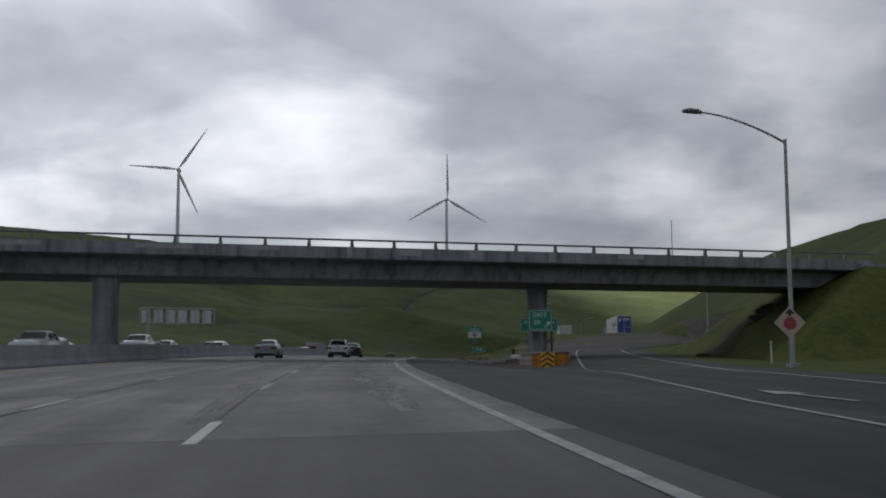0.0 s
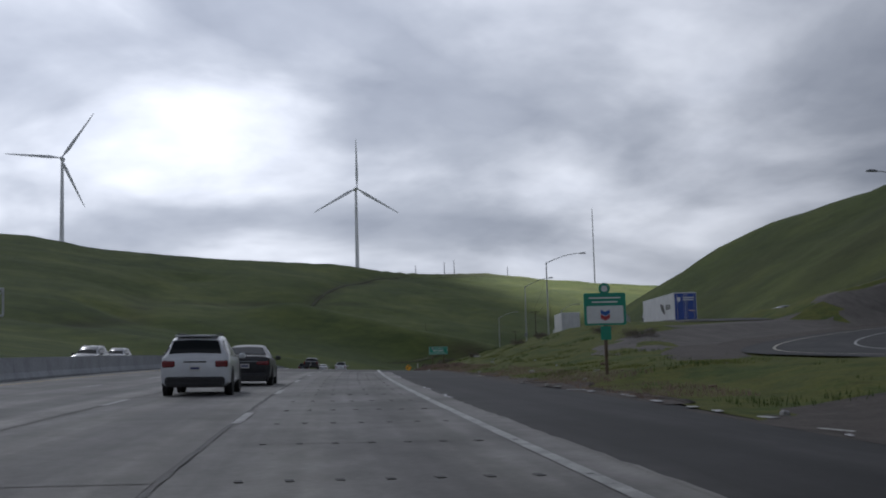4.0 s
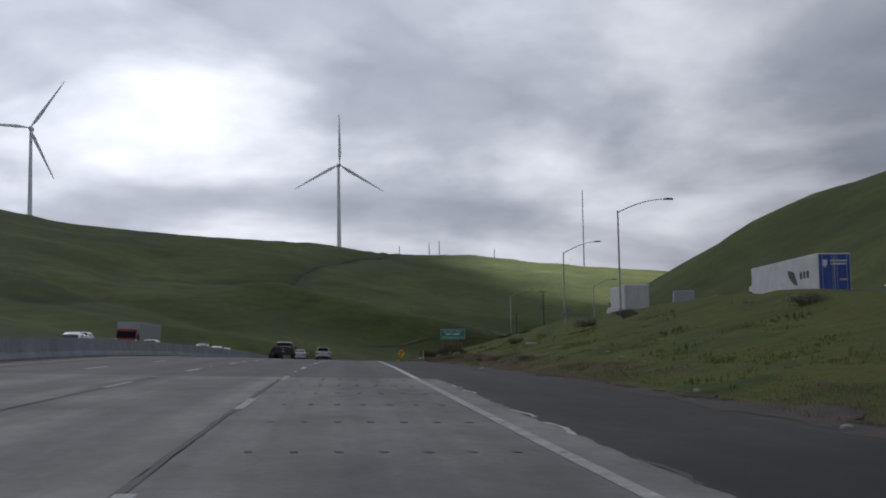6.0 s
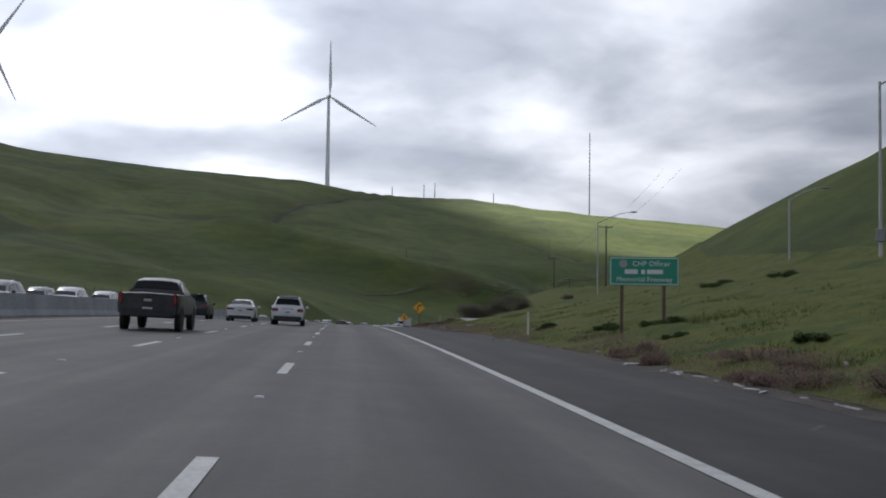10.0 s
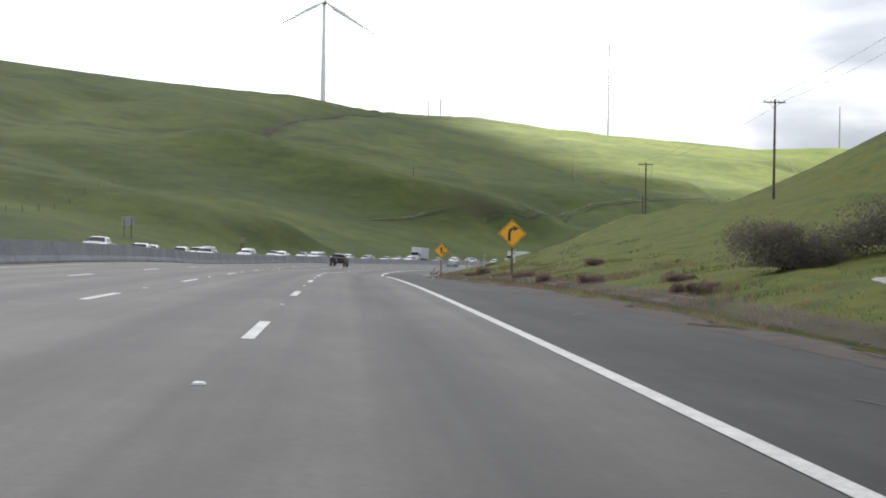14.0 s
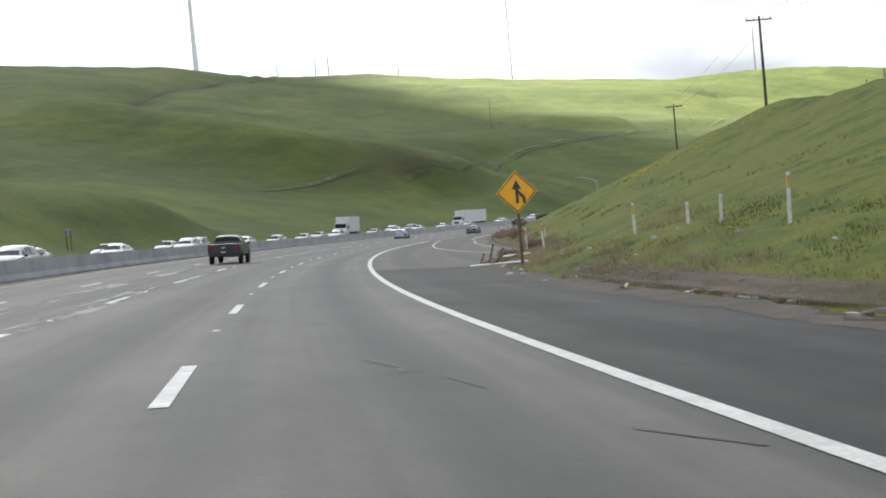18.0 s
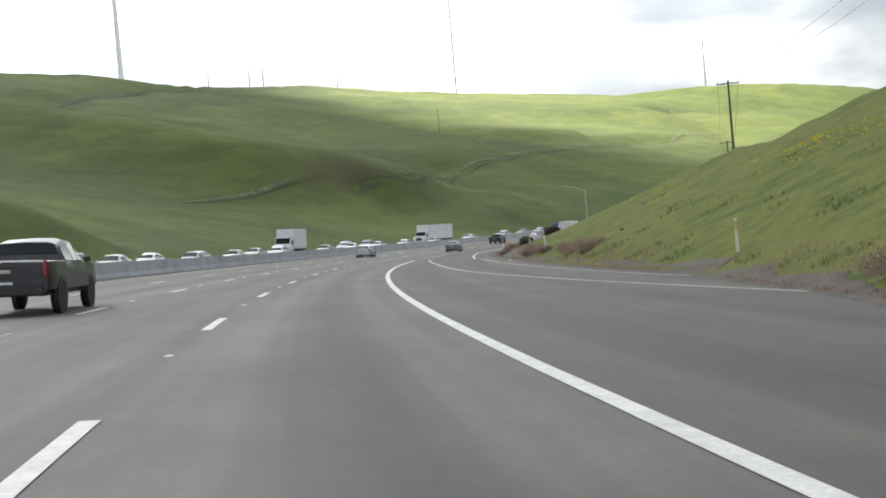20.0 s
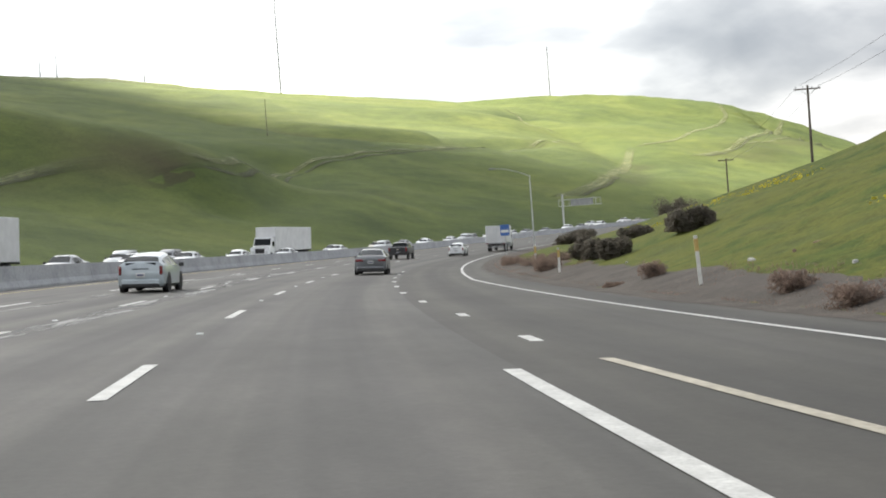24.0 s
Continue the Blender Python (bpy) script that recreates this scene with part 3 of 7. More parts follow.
def land(x, y):
    """Height of the natural ground."""
    x, y = np.asarray(x, float).ravel(), np.asarray(y, float).ravel()
    s, l = road_coords(x, y)
    z0 = road_z(s, l)
    # right
    toe = np.interp(s, TOE_S, TOE_L)
    w, a = np.interp(s, HS, BANK_W), np.interp(s, HS, BANK_H)
    ww, aa = np.interp(s, HS, HILL_W), np.interp(s, HS, HILL_H)
    bank = a * np.clip((l - toe) / np.maximum(w - toe, 5), 0, 1)
    right = z0 + bank + aa * ease((l - w - 4) / np.maximum(ww - w - 4, 20)) + ease((l - 12) / 30) * (0.35 * swell(x, y, 22, 3) + 0.8 * swell(x, y, 70, 4))
    right = right - 0.05 * np.maximum(l - ww - 60, 0)
    # overpass embankments
    over = y - (87.0 + 0.16 * x)
    ramp_up = np.clip(9.9 - np.maximum(np.abs(over) - 6.0, 0) / 1.7, -50, 9.9)
    right = np.where(l > 15, np.maximum(right, np.minimum(ramp_up, z0 + (x - 30.0) / 1.6)), right)
    # exit ramp: level bench
    rl, rz = np.interp(s, RAMP[:, 0], RAMP[:, 1]), np.interp(s, RAMP[:, 0], RAMP[:, 2])
    k = 1 - ease((np.abs(l - rl) - 5.2) / 5.0)
    k = k * ((s > -60) & (s < 385))
    right = right * (1 - k) + (z0 + rz - 0.07) * k
    q, qz, _ = to_line(x, y, BEND)
    k = (1 - ease((q - 5.5) / 7.0)) * (y > 118)
    right = right * (1 - k) + (qz - 0.07) * k
    # the frontage road's shelf
    right = right - 4.2 * np.exp(-((l - 62) / 20) ** 2) * ease((s - 180) / 60) * (1 - ease((s - 310) / 60))
    # left
    d = np.maximum(-l - 37.0, 0)
    dr, zr, side = to_line(x, y, RIDGE)
    u = d / (d + dr + 1e-6)
    prof = 1.12 * u - 0.12 * u * u
    zl = z0 + (zr - z0) * prof + 4 * u * (1 - u) * ease((y - 180) / 420) * (4.0 * swell(x, y, 330, 11) + 1.1 * swell(x, y, 150, 12) + 0.4 * swell(x, y, 60, 13) + 2.6 * (0.5 - np.abs(swell(x, y, 240, 17))) + 0.8 * (0.4 - np.abs(swell(x, y, 95, 18)))) + np.minimum(d / 40, 1) * 0.3 * swell(x, y, 25, 14)
    q, qz, _ = to_line(x, y, KNOLL)
    zl = zl + ease(d / 15) * qz * np.exp(-(q / 30.0) ** 2)
    for line, deep, wide in GULLIES:
        q, _, _ = to_line(x, y, line)
        zl = zl - ease((d - 10) / 25) * deep * np.exp(-(q / wide) ** 2)
    q, qz, _ = to_line(x, y, SPUR)
    zl = zl + ease(d / 12) * np.maximum(qz - zl, 0) * np.exp(-(q / 24.0) ** 2)
    zl = np.where(side > 0, zr - 0.3 * dr, zl)
    left_up = np.minimum(ramp_up, z0 + (-34.0 - x) / 1.6)
    zl = np.where((l < -20) & (s < 300), np.maximum(zl, left_up), zl)
    return np.where(l > 0, right, zl), s, l


def sheet(name, xs, ys, zfun, material):
    gx, gy = np.meshgrid(xs, ys)
    z = zfun(gx, gy)
    v = np.stack([gx.ravel(), gy.ravel(), z], 1)
    nx, ny = len(xs), len(ys)
    i = np.arange(nx * ny).reshape(ny, nx)
    f = np.stack([i[:-1, :-1], i[:-1, 1:], i[1:, 1:], i[1:, :-1]], -1).reshape(-1, 4)
    me = bpy.data.meshes.new(name)
    me.from_pydata(v.tolist(), [], f.tolist())
    me.polygons.foreach_set("use_smooth", [True] * len(f))
    me.materials.append(material)
    return new(name, me)


def ground_z(x, y):
    z, s, l = land(x, y)
    # the sheet dips under the roadway and the fine verges laid over it
    near = (1 - ease((l - 60) / 8)) * (l > -30) * ((s > -50) & (s < 800))
    near = np.maximum(near, (1 - ease((-l - 70) / 8)) * (l <= 0) * ((s > -50) & (s < 1000)))
    return z - 0.6 * near


def axis(a, b, lo, hi, step, grow=1.12):
    mid = list(np.arange(lo, hi + 1e-6, step))
    d, left, v = step, [], lo
    while v > a:
        d *= grow
        v -= d
        left.append(v)
    d, right, v = step, [], mid[-1]
    while v < b:
        d *= grow
        v += d
        right.append(v)
    return np.array(left[::-1] + mid + right)


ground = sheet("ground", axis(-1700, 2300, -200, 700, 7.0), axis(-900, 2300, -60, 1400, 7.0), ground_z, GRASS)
# rank growth with painted fold and hill shade, and bare soil on the slopes
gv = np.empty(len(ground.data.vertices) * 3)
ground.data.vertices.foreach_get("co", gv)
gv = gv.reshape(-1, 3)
RANK_SHADE = [([(158, 784, 0), (173, 783, 0), (194, 791, 0), (206, 791, 0), (213, 785, 0)], 10.0, 1.0), ([(196, 800, 0), (214, 812, 0), (235, 846, 0)], 10.0, 0.6), ([(95, 738, 0), (121, 760, 0), (145, 778, 0)], 5.0, 0.4), ([(452, 998, 0), (415, 955, 0), (383, 918, 0)], 7.0, 0.6),
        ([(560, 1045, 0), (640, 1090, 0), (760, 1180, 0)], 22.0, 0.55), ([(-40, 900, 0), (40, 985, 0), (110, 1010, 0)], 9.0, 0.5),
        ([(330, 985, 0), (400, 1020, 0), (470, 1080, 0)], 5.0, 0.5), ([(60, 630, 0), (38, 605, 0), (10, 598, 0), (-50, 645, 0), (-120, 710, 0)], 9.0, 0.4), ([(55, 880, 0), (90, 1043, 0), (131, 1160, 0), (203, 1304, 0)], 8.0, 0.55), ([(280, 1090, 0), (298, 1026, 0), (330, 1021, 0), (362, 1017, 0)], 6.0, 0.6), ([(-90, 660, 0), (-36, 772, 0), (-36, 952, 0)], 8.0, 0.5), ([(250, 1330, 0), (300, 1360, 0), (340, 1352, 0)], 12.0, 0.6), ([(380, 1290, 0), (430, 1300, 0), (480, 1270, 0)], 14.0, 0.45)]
# hill right of the road: broad bands put its shade into the colour
RANK_SHADE += [([(75, 120, 0), (98, 200, 0), (115, 280, 0), (125, 340, 0)], 55.0, 0.42), ([(60, 400, 0), (95, 430, 0), (140, 470, 0)], 30.0, 0.2)]
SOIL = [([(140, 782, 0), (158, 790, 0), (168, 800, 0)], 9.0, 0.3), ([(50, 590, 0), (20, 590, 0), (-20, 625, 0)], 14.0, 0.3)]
for layer, lines in (("rank", RANK_SHADE), ("soil", SOIL)):
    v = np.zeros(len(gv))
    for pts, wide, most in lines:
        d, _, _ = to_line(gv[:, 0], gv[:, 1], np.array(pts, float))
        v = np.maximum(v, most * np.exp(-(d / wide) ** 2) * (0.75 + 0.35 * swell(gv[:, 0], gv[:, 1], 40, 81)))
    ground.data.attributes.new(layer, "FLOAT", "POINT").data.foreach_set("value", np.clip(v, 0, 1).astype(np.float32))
tagged(ground, "rolling green spring pasture hills", "ground", kind="structure")


def strip(name, s_list, l_list, up, material, uv=True, wobble=None):
    """A band laid along the road: a grid over s and l (l may depend on s)."""
    S = np.asarray(s_list, float)
    Lm = np.array([l_list(s) if callable(l_list) else l_list for s in S], float)
    S2 = np.repeat(S[:, None], Lm.shape[1], 1)
    h = np.interp(S2, RS, RH)
    x, y = np.interp(S2, RS, RX) + Lm * np.cos(h), np.interp(S2, RS, RY) + Lm * np.sin(h)
    z = up(x, y, S2, Lm) if callable(up) else road_z(S2, Lm) + up
    v = np.stack([x.ravel(), y.ravel(), np.asarray(z).ravel()], 1)
    n, m = S2.shape
    i = np.arange(n * m).reshape(n, m)
    f = np.stack([i[:-1, :-1], i[:-1, 1:], i[1:, 1:], i[1:, :-1]], -1).reshape(-1, 4)
    me = bpy.data.meshes.new(name)
    me.from_pydata(v.tolist(), [], f.tolist())
    me.polygons.foreach_set("use_smooth", [True] * len(f))
    me.materials.append(material)
    if uv:
        lay = me.uv_layers.new(name="road")
        flat_uv = np.stack([Lm.ravel(), S2.ravel()], 1)
        lay.data.foreach_set("uv", flat_uv[f.ravel()].ravel())
    return new(name, me)


def on_land(x, y, s, l):
    z, _, _ = land(x, y)
    return z


def ground_at(s, l):
    """A place on the ground beside the road."""
    p = at(s, l)
    z, _, _ = land([p.x], [p.y])
    return Vector((p.x, p.y, float(z[0])))


def bench(x, y):
    return float(land([x], [y])[0][0])


ramp_l = lambda s: np.interp(s, RAMP[:, 0], RAMP[:, 1])
ramp_u = lambda s: np.interp(s, RAMP[:, 0], RAMP[:, 2])
merge_w = lambda s: np.interp(s, [-50, 20, 60, 75, 120, 440, 455, 470, 490, 540, 575, 620, 1000], [6.3, 7.2, 10.3, 8.0, 7.0, 6.3, 7.2, 10.2, 12.6, 11.0, 8.6, 7.3, 7.3])
verge_l = np.concatenate([np.arange(0, 12, 0.8), np.arange(12, 30, 1.6), np.arange(30, 60, 4)])
verge_right = strip("verge_east", np.arange(-50, 801, 3.0), lambda s: max(float(np.interp(s, TOE_S, TOE_L)) - 1.0, float(merge_w(s)) + (0.25 if s > 108 else -0.15)) + verge_l,
                    lambda x, y, s, l: (on_land(x, y, s, l) + 0.02 + (0.10 * swell(x.ravel(), y.ravel(), 4, 21) + 0.06 * swell(x.ravel(), y.ravel(), 1.9, 22)) * ease((l.ravel() - merge_w(s.ravel()) - np.interp(s.ravel(), [535, 560], [1.5, 3.4])) / 2.5) * ease((np.abs(l.ravel() - ramp_l(s.ravel())) - 5.5) / 3)).reshape(x.shape) - 0.25 * ((s > 50) & (s < 103) & (l < ramp_l(s) - 4.4 - 0.12 * np.maximum(s - 92, 0))), VERGE)
tagged(verge_right, "green grassy roadside bank with dry patches", "verge", kind="structure")
verge_left = strip("verge_west", np.arange(-50, 1001, 4.0), np.concatenate([np.arange(-80, -46, 4), np.arange(-46, -34, 1.5)]),
                   lambda x, y, s, l: on_land(x, y, s, l).reshape(x.shape) + 0.02, GRASS)
tagged(verge_left, "green grassy bank beyond the far carriageway", "verge", kind="structure")

# ------------------------------------------------------------------ carriageways
S_ALL = np.arange(-50, 1001, 4.0)
C0, C1 = 15.6, 164.0
for nm, s0, s1 in (("road_south", -50, C0), ("road_north", C1, 1000)):
    road = strip(nm, np.linspace(s0, s1, max(4, int((s1 - s0) / 4))), np.linspace(-14.3, 2.75 if s1 < 100 else 2.25, 10), 0.0, ASPHALT)
    tagged(road, "worn grey asphalt carriageway with wheel tracks", "road", kind="structure")
bed = strip("road_bed", np.linspace(C0, C1, 40), np.linspace(-14.3, 2.75, 8), -0.012, CONCRETE_ROAD)
tagged(bed, "worn concrete bed below the slabs", "road", kind="structure")
far_road = strip("road_far_side", S_ALL, np.linspace(-36.5, -15.0, 8), 0.0, ASPHALT)
tagged(far_road, "grey asphalt carriageway beyond the barrier", "road", kind="structure")
for nm, s0, s1, mat, words in (("shoulder_south", -50, C1, ASPHALT_DARK, "dark patched asphalt shoulder"), ("shoulder_middle", C1, 452, ASPHALT_MID, "weathered dark grey asphalt shoulder"), ("shoulder_north", 452, 1000, ASPHALT_RAMP, "brownish grey asphalt of the joining ramp")):
    shoulder = strip(nm, np.linspace(s0, s1, int((s1 - s0) / 3) + 1), lambda s: np.linspace(2.75 if s1 < 170 else 2.25, float(merge_w(s)), 6), 0.0, mat)
    tagged(shoulder, words, "road", kind="structure")
rng = np.random.RandomState(5)
edge_s = np.arange(108, 801, 0.6)
edge_w = merge_w(edge_s) + 0.16 * swell(edge_s, edge_s * 0, 5, 61) + 0.14 * swell(edge_s, edge_s * 0, 1.3, 62)
edge_o = np.interp(edge_s, [60, 110, 440, 480, 540, 560, 640], [1.35, 0.5, 0.5, 0.9, 1.0, 2.7, 2.4]) + 0.35 * swell(edge_s, edge_s * 0, 8, 63) + 0.25 * swell(edge_s, edge_s * 0, 2.1, 64)
dirt = strip("roadside_dirt", edge_s, lambda s: np.interp(s, edge_s, edge_w) + np.array([-0.35, 0.15, 0.5, 1.0, 1.15]) * np.array([1, 1, 1, np.interp(s, edge_s, edge_o), np.interp(s, edge_s, edge_o)]),
             lambda x, y, s, l: np.maximum(road_z(s, l) + np.array([0.005, 0.012, 0.02, -0.2, -0.5]), on_land(x, y, s, l).reshape(x.shape) + np.array([0.0, 0.03, 0.06, 0.06, -0.12])), DIRT)
tagged(dirt, "gravelly brown dirt along the shoulder's edge", "dirt", kind="structure")

exit_ramp = strip("exit_ramp", np.arange(-50, 119, 4.0), lambda s: ramp_l(s) + np.array([-4.6, -3.6, -2.0, 0.0, 2.1, 4.2]), lambda x, y, s, l: road_z(s, l) + (ramp_u(s) + 0.012) * np.array([0, 1, 1, 1, 1, 1]) - np.array([0.04, 0, 0, 0, 0, 0]), ASPHALT_DARK)
tagged(exit_ramp, "dark asphalt exit ramp climbing beside the motorway", "road", kind="structure")

frontage = strip("frontage_road", np.arange(186, 379, 4.0), lambda s: ramp_l(s) + np.array([-4.6, -3.8, -1.9, 0.0, 2.1, 4.2, 5.0]), lambda x, y, s, l: road_z(s, l) + ramp_u(s) + np.array([-0.25, 0.012, 0.012, 0.012, 0.012, 0.012, -0.25]), ASPHALT_MID)
tagged(frontage, "grey asphalt frontage road on the shelf above the bank", "road", kind="structure")

gore = strip("gore_dirt", np.arange(58, 107, 1.5), lambda s: float(merge_w(s)) + np.array([-0.4, -0.1, 0.3, 0.8, 1.5, 2.4, 3.4, 4.4]) * max(0.15, (float(ramp_l(s)) - 3.8 - 0.12 * max(s - 92, 0) - float(merge_w(s))) / 4.4),
             lambda x, y, s, l: road_z(s, l) + 0.006 + np.array([0, 0, 0.2, 0.7, 1, 1, 1, 1]) * np.maximum(0.02, on_land(x, y, s, l).reshape(x.shape) - road_z(s, l) + 0.05 * ease((s - 60) / 4)) + 0.03 * swell(x.ravel(), y.ravel(), 3, 71).reshape(x.shape) * (l > merge_w(s)) * ease((s - 61) / 4), DIRT)
tagged(gore, "bare brown dirt in the gore round the guardrail", "dirt", kind="structure")


def ribbon(name, line, offs, up, material, label, drape=False, trim=0):
    """A band along a free line of plan points, its own height or laid on the ground; up may differ from column to column."""
    ups = up if isinstance(up, tuple) else (up,) * len(offs)
    P = [Vector(q) for q in line]
    fine = []
    for a, b in zip(P, P[1:]):
        n = max(2, int((b - a).length / 2.5))
        fine += [a.lerp(b, k / n) for k in range(n)]
    fine.append(P[-1])
    for _ in range(4):
        fine = [fine[0]] + [(fine[i - 1] + fine[i] * 2 + fine[i + 1]) / 4 for i in range(1, len(fine) - 1)] + [fine[-1]]
    fine = fine[trim:]
    v, uv = [], []
    run_ = 0.0
    for i, q in enumerate(fine):
        d = fine[min(i + 1, len(fine) - 1)] - fine[max(i - 1, 0)]
        n = Vector((d.y, -d.x, 0)).normalized()
        run_ += (fine[i] - fine[max(i - 1, 0)]).length
        for o, rise in zip(offs, ups):
            w = q + n * o
            v.append((w.x, w.y, q.z + rise))
            uv.append((o, run_))
    if drape:
        z, _, _ = land([q[0] for q in v], [q[1] for q in v])
        lead = [min(1.0, (k // len(ups)) / 8) for k in range(len(v))]
        v = [(q[0], q[1], float(zz) + ups[k % len(ups)] * e - 0.2 * (1 - e)) for k, (q, zz, e) in enumerate(zip(v, z, lead))]
    m = len(offs)
    f = [(a * m + k, a * m + k + 1, (a + 1) * m + k + 1, (a + 1) * m + k) for a in range(len(fine) - 1) for k in range(m - 1)]
    me = bpy.data.meshes.new(name)
    me.from_pydata(v, [], f)
    me.polygons.foreach_set("use_smooth", [True] * len(f))
    me.materials.append(material)
    lay = me.uv_layers.new(name="road")
    for p in me.polygons:
        for li, vi in zip(p.loop_indices, p.vertices):
            lay.data[li].uv = uv[vi]
    return tagged(new(name, me), label, "road", kind="structure")


p0, p1 = at(104, float(ramp_l(104)), float(ramp_u(104))), at(114, float(ramp_l(114)), float(ramp_u(114)))
bend_line = [p0, p1] + [tuple(q) for q in BEND[1:]]
ribbon("ramp_bend", bend_line, (-3.6, -1.8, 0, 2.0, 4.2), 0.014, ASPHALT_DARK, "dark asphalt ramp swinging right to the frontage road", trim=3)
ribbon("ramp_bend_line_left", bend_line, (-2.0, -1.87), 0.03, LINE_CREAM, "pale yellow left line of the ramp bend", trim=3)
ribbon("ramp_bend_line_right", bend_line, (2.15, 2.28), 0.03, LINE_OLD, "white right line of the ramp bend", trim=3)
ribbon("ramp_bend_dirt", bend_line, (-8.2, -7.4, -6.4, -5.4, -4.4, -3.5), (-0.45, 0.1, 0.16, 0.17, 0.14, 0.03), DIRT, "bare brown dirt along the outside of the ramp bend", True, trim=3)

ribbon("ramp_apron", [tuple(q) for q in BEND[1:]], (-15, -13.5, -11, -8.5, -6, -3.5), (-0.5, 0.06, 0.12, 0.15, 0.15, 0.03), GRAVEL, "broad grey-brown gravel apron beside the ramp bend", True)


def stripe(name, s0, s1, l, width, material, label, up=0.008, step=2.0, off=None):
    lf = l if callable(l) else (lambda s: l)
    ob = strip(name, np.linspace(s0, s1, max(2, int(abs(s1 - s0) / step) + 1)), lambda s: lf(s) + np.array([-width / 2, width / 2]),
               (lambda x, y, s, q: road_z(s, q) + off(s) + up) if off else up, material)
    return tagged(ob, label, "road marking", kind="structure")


stripe("edge_line_south", -50, C1, 2.146, 0.175, LINE_OLD, "worn white edge line on the concrete lane")
stripe("edge_line", C1, 558, 2.146, 0.2, LINE_WHITE, "white edge line of the right-hand lane")
stripe("edge_line_north", 558, 900, lambda s: np.interp(s, [487, 494, 506, 520, 559, 620, 900], [8.4, 7.6, 6.3, 5.4, 5.0, 5.6, 5.6]) + np.interp(s, [558, 600, 620], [2.6, 0.2, 0.0]), 0.16, LINE_WHITE, "white edge line of the joining lane")
stripe("merge_line", 470, 559, lambda s: np.interp(s, [455, 470, 487, 494, 506, 520, 536, 559], [14.5, 10.9, 8.4, 7.6, 6.3, 5.5, 4.8, 3.4]), 0.18, LINE_CREAM, "cream left edge line of the joining ramp")
stripe("merge_edge", 455, 558, lambda s: np.interp(s, [455, 470, 493, 510, 526, 552, 558], [17.0, 14.2, 11.5, 10.7, 9.7, 8.5, 7.9]), 0.15, LINE_OLD, "worn white right edge line of the joining ramp")
stripe("ramp_line_left", -50, 118, lambda s: ramp_l(s) - 1.9, 0.11, LINE_OLD, "pale worn left edge line of the exit ramp", off=ramp_u, up=0.024)
stripe("ramp_line_right", -50, 118, lambda s: ramp_l(s) + 2.2, 0.14, LINE_OLD, "white right edge line of the exit ramp", off=ramp_u, up=0.024)
stripe("median_line", -50, 900, -12.9, 0.15, LINE_YELLOW, "yellow line beside the median barrier", step=4)


def facing(s, l, up=0.0, turn=0.0, ground=True):
    """Pose of a thing beside the road that faces the oncoming driver: its front is -y."""
    p = ground_at(s, l) if ground else at(s, l)
    return pose(p.x, p.y, p.z + up, 0, 0, heading(s) + turn)


# ------------------------------------------------------------------ lane dashes
def dash_row(name, l, first, s0, s1, label, width=0.17, material=LINE_WHITE, length=3.66, period=14.63):
    k = math.ceil((s0 - first) / period)
    s = first + k * period
    while s < s1:
        ob = strip(name, np.linspace(s, s + length, 3), np.array([l - width / 2, l + width / 2]), 0.008, LINE_OLD if C0 < s < C1 else material)
        tagged(ob, label, "road marking", "lane dashes", "structure")
        s += period


dash_row("lane_dash", -1.83, 0.3, -20, 800, "white dash of the broken lane line")
dash_row("lane_dash", -5.5, 8.3, 10, 700, "white dash of the broken lane line")
dash_row("lane_dash", -9.1, 9.0, 10, 700, "white dash of the broken lane line")
for k in range(9):
    s = 562.0 + k * 7.3
    l = float(np.interp(s, [560, 571, 578, 584, 604], [3.2, 2.9, 2.5, 2.3, 2.0]))
    ob = strip("merge_dash", np.linspace(s, s + 1.2, 2), np.array([l - 0.1, l + 0.1]), 0.008, LINE_WHITE)
    tagged(ob, "short white dash where the lanes join", "road marking", "merge dashes", "structure")

# painted arrow on the exit ramp
arrow = strip("ramp_arrow", [19.0, 21.6, 21.65, 23.4], lambda s: 7.75 + np.array([-1, 1]) * float(np.interp(s, [19, 21.6, 21.65, 23.4], [0.06, 0.06, 0.3, 0.02])), 0.03, LINE_OLD)
tagged(arrow, "worn white lane arrow painted on the exit ramp", "road marking", kind="structure")
# dark seams and scars in the paving
for a, b, l0, l1, w in ((413.4, 412.0, 0.05, 0.42, 0.13), (412.3, 411.6, 0.38, 0.33, 0.1), (411.1, 410.0, 0.66, 0.86, 0.05), (407.3, 406.4, 1.35, 1.85, 0.05), (417.0, 416.2, 0.3, 0.5, 0.07), (415.0, 414.6, 0.18, 0.42, 0.07),
                        (229.2, 228.3, 5.2, 4.7, 0.12), (246.6, 246.1, 4.9, 4.4, 0.12), (318, 316.5, 4.2, 4.6, 0.1), (334.5, 333.2, 4.9, 4.4, 0.12)):
    seam = strip("tar_scar", np.linspace(b, a, 5), lambda s: float(np.interp(s, [b, a], [l1, l0])) + w / 2 * np.array([-1, 1]) * (0.5 + 0.5 * abs(math.sin(7 * s))), 0.006, SEAL)
    tagged(seam, "short dark tar scar in the asphalt", "road patch", "tar scars", "structure")

